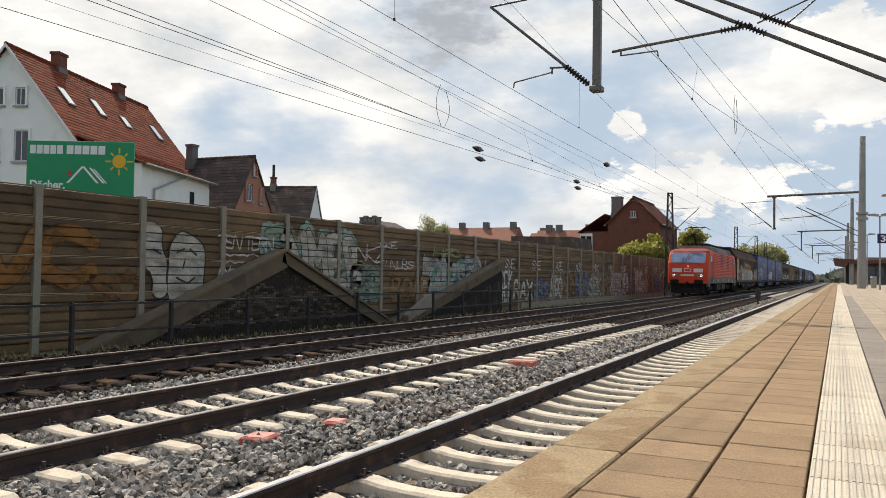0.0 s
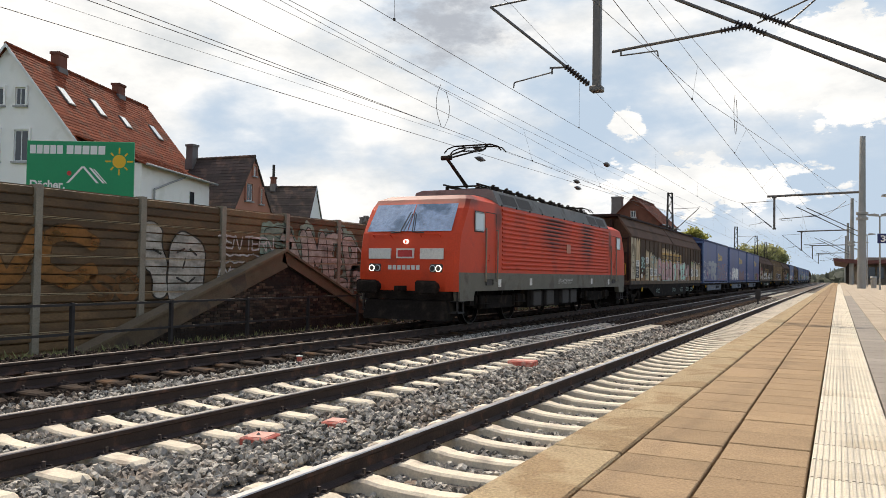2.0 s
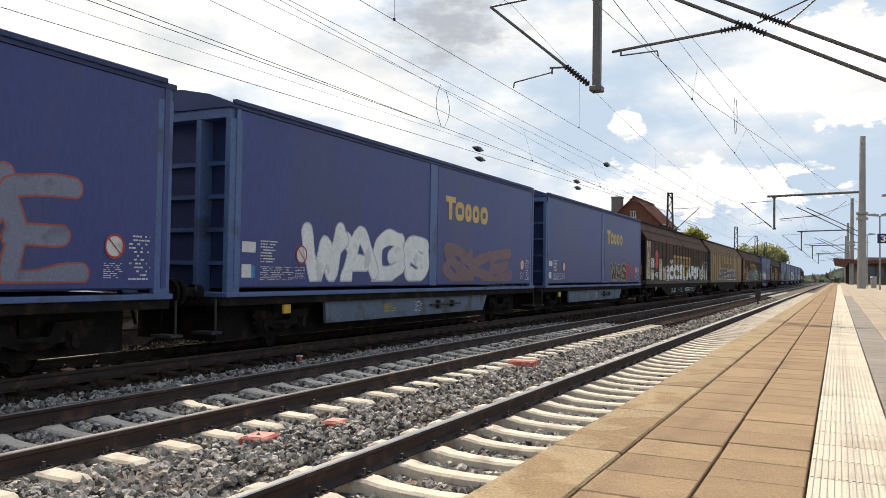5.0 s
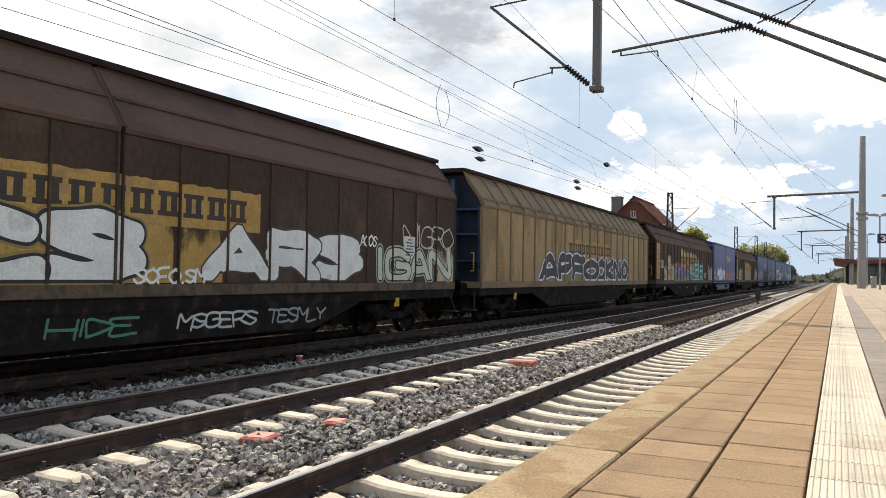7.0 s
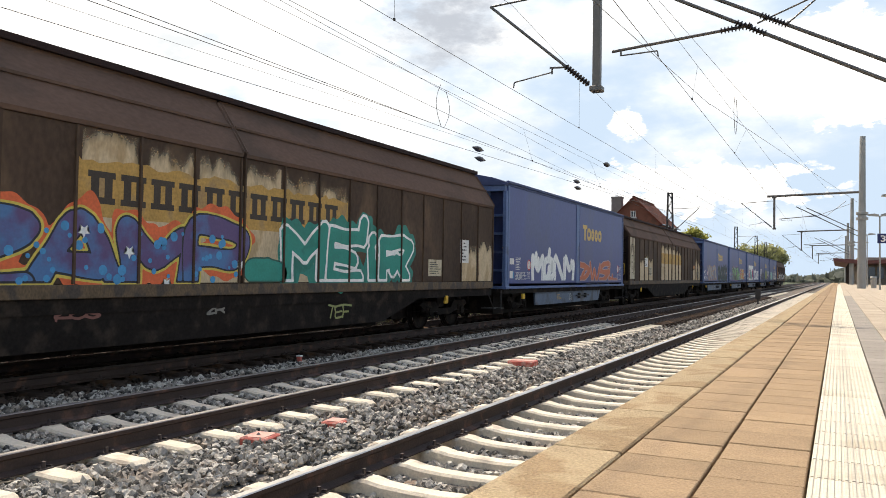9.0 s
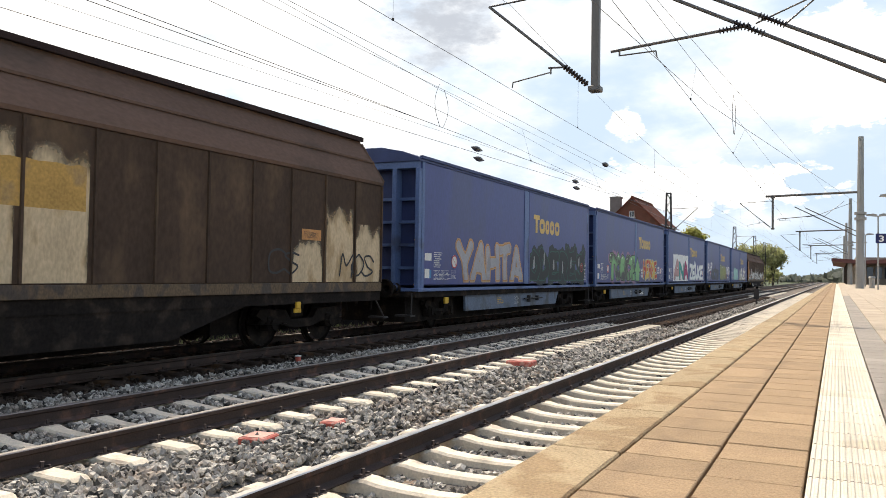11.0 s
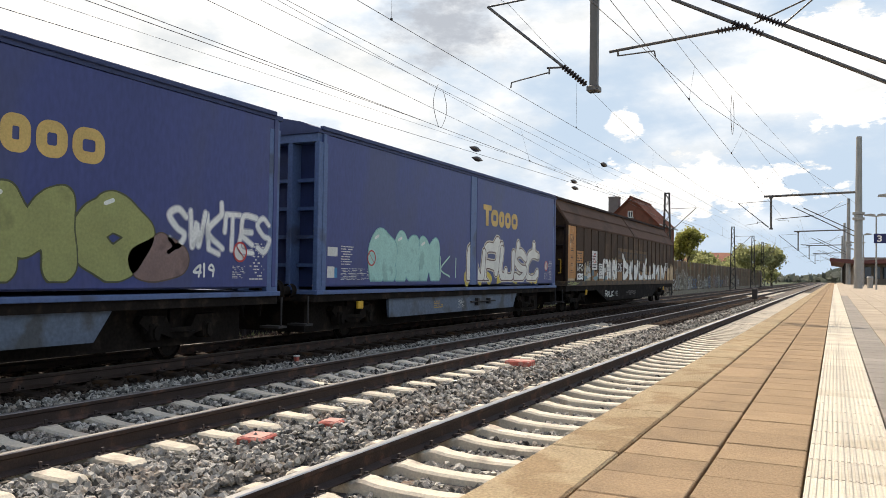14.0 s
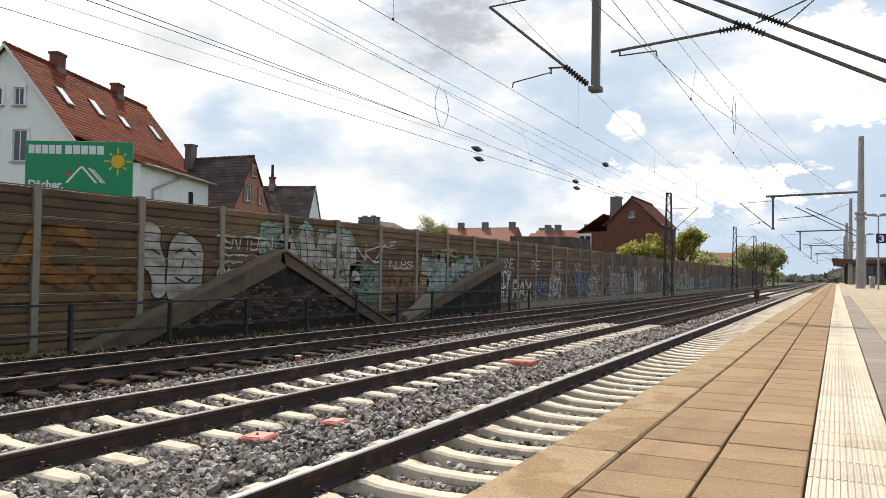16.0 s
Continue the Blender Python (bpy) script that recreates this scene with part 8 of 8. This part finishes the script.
fence = thing("railing", "low dark iron railing before the barrier", "railing", kind="structure")
for k in range(12):
    y = 8.3 + 2.62 * k
    bm = B()
    box(bm, -13.64, -13.56, y - 0.035, y + 0.035, GZ, 0.72)
    part("post", bm, M_IRON, fence)
for z in (0.68, 0.10):
    bm = B()
    box(bm, -13.62, -13.58, 4, 37.2, z - 0.025, z + 0.025)
    part("rail", bm, M_IRON, fence)
bm = B()
box(bm, WX + 0.02, WX + 0.18, 40.3, 190, GZ, -0.1)
part("plinth", bm, M_POST, barrier, "pale concrete plinth")

# ---- graffiti on the barrier ----
WF = WX + 0.108
FADED = {}


def faded(color):
    """Old paint, worn thin, on the ribbed boards."""
    if color not in FADED:
        FADED[color] = thin_paint("faded_graffiti", color[0] if isinstance(color[0], tuple) else color, 0.209, WBOT, 0.88, color[1] if isinstance(color[0], tuple) else None)
    return FADED[color]


DARKP, GREYW, FMINT, PALE_P = (0.05, 0.04, 0.03), (0.46, 0.41, 0.33), (0.24, 0.33, 0.24), (0.6, 0.56, 0.5)


def wall_piece(text, y0, y1, z0, z1, fill, line, seed, **k):
    graffiti(barrier, text, y0, y1, z0, z1, fill, line, seed=seed, x=WF, by=faded, **k)


def wall_tag(text, y0, y1, z0, z1, color, r=0.025, seed=0):
    tag(barrier, text, y0, y1, z0, z1, color, WF + 0.012, r, seed, by=faded)


# orange-brown letters
wall_piece("VC", 10.0, 12.9, 0.95, 2.35, (0.27, 0.11, 0.022), (0.12, 0.06, 0.02), 1, bold=0.08, halo=0.02)
wall_piece("SO", 12.7, 14.2, 0.55, 1.35, (0.2, 0.085, 0.022), (0.12, 0.07, 0.03), 2, bold=0.02, halo=0.02)
# grey figure of plain rounded shapes
ys, zs, Y, Z = grid(14.0, 17.0, 0.2, 2.7, 0.025)
body = np.minimum(field([(15.75, 1.75, 15.7, 1.0)], Y, Z) - 0.62 + 0.05 * np.sin(Y * 6), field([(14.62, 2.2, 14.85, 1.0), (14.5, 2.3, 14.62, 1.6)], Y, Z) - 0.26 + 0.05 * np.sin(Z * 7))
shape("graffiti", barrier, body - 0.045, ys, zs, faded(DARKP), WF + 0.004)
shape("graffiti", barrier, body, ys, zs, faded(GREYW), WF + 0.006)
marks = field([(15.4, 1.85, 15.65, 1.95), (15.85, 1.95, 16.1, 1.8), (15.4, 1.2, 15.8, 1.05), (15.8, 1.05, 16.05, 1.2), (15.7, 1.7, 15.62, 1.45), (14.6, 1.9, 14.85, 1.8)], Y, Z) - 0.028
shape("graffiti", barrier, marks, ys, zs, faded(DARKP), WF + 0.008)
# thin white scrawls
wall_tag("TEN TERN", 16.9, 19.3, 2.0, 2.4, PALE_P), wall_tag("~~~", 17.1, 18.2, 1.75, 1.95, PALE_P), wall_tag("~~~", 17.0, 18.0, 1.55, 1.75, PALE_P, seed=3), wall_tag("AMSK", 16.9, 18.0, 1.1, 1.5, PALE_P, 0.03), wall_tag("~~", 18.3, 19.3, 1.75, 1.95, PALE_P)
# large mint and silver piece over the slope
wall_piece("S", 18.9, 20.2, 1.75, 2.85, (0.24, 0.30, 0.22), (0.09, 0.12, 0.09), 5, bold=0.0, halo=0.03, back=FMINT)
wall_piece("NMEB", 20.0, 24.3, 0.75, 2.75, GREYW, (0.07, 0.075, 0.06), 7, bold=0.08, halo=0.03, back=FMINT, square=True, spikes=6, lean=-0.2)
wall_piece("RS", 23.6, 25.6, 0.3, 1.6, (0.2, 0.24, 0.18), (0.06, 0.075, 0.06), 8, bold=0.02, halo=0.03, back=FMINT)
wall_tag("NKZ.", 24.0, 26.2, 1.8, 2.4, PALE_P, 0.03), wall_tag("NUBS", 26.4, 28.2, 1.55, 1.9, PALE_P), wall_tag("OKE", 25.6, 26.8, 2.3, 2.6, PALE_P)
wall_piece("BOAR", 26.5, 29.7, 0.3, 1.3, (0.3, 0.16, 0.06), (0.16, 0.09, 0.04), 9, bold=0.02, halo=0.01)
# pale block piece
decal("graffiti", barrier, ragged(29.0, 35.6, -0.1, 2.35, 8, 0.5, 0.3), faded((0.42, 0.40, 0.34)), WF + 0.0015)
wall_piece("AWPO", 29.3, 35.3, 0.15, 2.0, ((0.44, 0.44, 0.37), (0.14, 0.24, 0.2)), (0.1, 0.13, 0.11), 10, bold=0.08, halo=0.04, spikes=5)
wall_tag("HIRO", 30.0, 32.5, 2.1, 2.5, OLIVE, 0.04), wall_tag("E", 33.2, 34.0, 1.2, 1.9, (0.1, 0.12, 0.2), 0.05)
rngw = random.Random(31)
y = 37.4
while y < 150:
    w2 = rngw.uniform(1.6, 3.4)
    fill = rngw.choice(((0.62, 0.58, 0.5), (0.6, 0.53, 0.41), (0.5, 0.46, 0.4), (0.16, 0.2, 0.28), (0.3, 0.17, 0.08), (0.45, 0.4, 0.3), (0.34, 0.22, 0.2)))
    cloud = rngw.choice((None, None, (0.36, 0.34, 0.28), (0.2, 0.14, 0.1), (0.13, 0.16, 0.2)))
    wall_piece(rngw.choice(("NOS", "SEK", "MEO", "BOO", "KRS", "RAX", "OEP")), y, y + w2, 0.0, rngw.uniform(1.1, 1.9), fill, rngw.choice(((0.07, 0.06, 0.05), (0.1, 0.08, 0.06), (0.5, 0.48, 0.42))), int(y), bold=rngw.uniform(0, 0.1), halo=0.04, back=cloud)
    y += w2 + rngw.uniform(0.0, 0.5)
for k in range(14):
    wall_tag(rngw.choice(("SNE", "KOR", "AZE", "MIK")), 38 + 4.1 * k, 39.4 + 4.1 * k, 1.7, 2.2, PALE_P, 0.03, k)

# ---- small things along the track ----
M_REDBOX = mat("faded_red_plastic", (0.5, 0.11, 0.075), 0.6, vary=0.2, scale=8, fine=60, bump=0.1, tint=(0.5, 0.26, 0.2), patch=0.25)


def cover_box(at, rz, lx, ly, h, open_top=False):
    t = thing("cable_cover", "faded red plastic cover lying in the ballast", "cable cover", "red track covers", at)
    t.rotation_euler = (0, 0, radians(rz))
    bm = B()
    box(bm, -lx / 2, lx / 2, -ly / 2, ly / 2, 0, h, 0.015)
    part("body", bm, M_REDBOX, t)
    bm = B()
    box(bm, -lx / 2 + 0.03, lx / 2 - 0.03, -ly / 2 + 0.03, ly / 2 - 0.03, h, h + 0.006)
    part("top", bm, mat("pale_red", (0.5, 0.24, 0.19), 0.7, vary=0.25, scale=10, fine=60), t)


cover_box((-5.0, 6.17, -0.25), 10, 0.28, 0.32, 0.085)
cover_box((-4.86, 7.25, -0.25), 8, 0.23, 0.27, 0.072)
cover_box((-5.05, 13.45, -0.26), 5, 0.48, 0.32, 0.15)
peg = thing("marker_peg", "small red and white marker peg in the ballast", "marker peg", at=(-8.68, 11.75, -0.27))
bm = B()
box(bm, -0.04, 0.04, -0.04, 0.04, 0, 0.17, 0.01)
part("post", bm, M_REDBOX, peg)
bm = B()
box(bm, -0.045, 0.045, -0.045, 0.045, 0.15, 0.18, 0.008)
part("cap", bm, M_WHITE, peg)
cable = wire("black_cable", [(-6.30, 12.2, -0.16), (-6.1, 12.0, -0.02), (-5.95, 11.75, -0.08), (-5.8, 11.5, -0.2), (-5.55, 11.35, -0.23), (-5.3, 11.1, -0.235), (-5.0, 11.1, -0.24), (-4.85, 11.5, -0.24)], 0.036, M_INSUL)
tagged(cable, "loose black cable looping over the ballast", "cable")
dw = thing("dwarf_signal", "small dark track signal post between the tracks", "signal", at=(-4.55, 54.0, BZ))
bm = B()
box(bm, -0.16, 0.16, -0.1, 0.1, 0.35, 1.0, 0.02)
part("head", bm, M_IRON, dw)
bm = B()
tube(bm, (0, 0, 0), (0, 0, 0.4), 0.05, 8)
part("post", bm, M_IRON, dw)

# ---- things on the platform ----
def platform_lamp(x, y, h):
    t = thing("platform_lamp", "grey platform lamp post with flat twin heads", "lamp post", "platform lamps", (x, y, PZ))
    bm = B()
    tube(bm, (0, 0, -0.02), (0, 0, h), 0.06, 10, 0.045)
    part("post", bm, M_STEEL, t)
    for s in (-1, 1):
        bm = B()
        prism(bm, [(s * 0.05, h - 0.05), (s * 0.75, h + 0.02), (s * 0.72, h + 0.1), (s * 0.3, h + 0.16), (s * 0.05, h + 0.08)], "y", -0.14, 0.14)
        part("head", bm, M_STEEL, t)
    return t


platform_lamp(2.53, 62, 5.05)
for y in (88, 108, 130):
    platform_lamp(2.5, y, 5.05)
platform_lamp(2.6, 44.0, 4.7)
sg = thing("platform_sign", "dark blue platform number sign with white 3", "sign", at=(2.45, 61.8, 0))
bm = B()
box(bm, -0.08, 0.72, -0.05, 0.02, 3.92, 4.58, 0.01)
part("board", bm, mat("sign_blue", (0.012, 0.018, 0.09), 0.5, vary=0.05), sg)
lettering("numeral", sg, "3", 0.12, 0.42, 4.02, 4.46, M_FRAME, -0.055, 0.02)
bm = B()
box(bm, 0.04, 0.10, 0.02, 0.14, 4.2, 4.3)
part("bracket", bm, M_STEEL, sg)
bn = thing("litter_bin", "grey steel litter bin on the platform", "litter bin", at=(2.5, 72, PZ))
bm = B()
lathe(bm, (0, 0, 0), (0, 0, 0.95), [(0, 0.0), (0, 0.2), (0.8, 0.22), (0.85, 0.26), (1, 0.2), (1, 0)], 14)
part("body", bm, M_STEEL, bn)
cn = thing("platform_canopy", "dark red platform canopy on steel posts", "canopy", at=(0, 118, 0))
bm = B()
prism(bm, [(-0.65, 4.25), (-0.6, 3.85), (1.5, 3.55), (8.0, 3.6), (8.0, 4.3), (3.5, 3.95)], "y", 0, 45)
part("roof", bm, mat("canopy_red", (0.11, 0.04, 0.035), 0.7, vary=0.3), cn)
for k in range(6):
    for x in (1.15, 6.4):
        bm = B()
        box(bm, x, x + 0.2, 2 + 8 * k, 2.2 + 8 * k, PZ, 3.65)
        part("post", bm, M_IRON, cn)
sb = thing("station_building", "grey station building with dark windows on the platform", "building", at=(2.4, 128, 0))
bm = B()
box(bm, 0, 6, 0, 30, PZ - 0.05, 4.6)
part("wall", bm, M_PAVER_GREY, sb)
for k in range(5):
    bm = B()
    box(bm, 0.3 + 1.1 * k, 1.1 + 1.1 * k, -0.02, 0.03, 1.6, 3.2)
    part("window", bm, M_PANE, sb)
# distant dark woods that close the line
rng3 = np.random.default_rng(9)
n = 16000
ang = rng3.uniform(-1.0, 0.5, n)
dist = rng3.uniform(430, 520, n)
hh = rng3.random(n) ** 0.6 * (6 + 3 * np.sin(ang * 23) + 2 * np.sin(ang * 57))
c = np.stack([np.sin(ang) * dist, np.cos(ang) * dist, GZ + hh], -1)
a = rng3.normal(size=(n, 3)) * 1.1
b = rng3.normal(size=(n, 3)) * 1.1
v = np.stack([c - a, c + b, c + a, c - b], 1).reshape(-1, 3)
tagged(soup("far_woods", v.tolist(), np.arange(4 * n).reshape(-1, 4).tolist(), M_LEAF_FAR), "distant dark green woods on the horizon", "woods", kind="stuff")


def motions():
    for ob, s in movers:
        walk(ob, [(t, pose(TX, s - SPEED * t, 0)) for t in (0.0, 4.0, 8.0, 12.0, 16.0)])


motions()
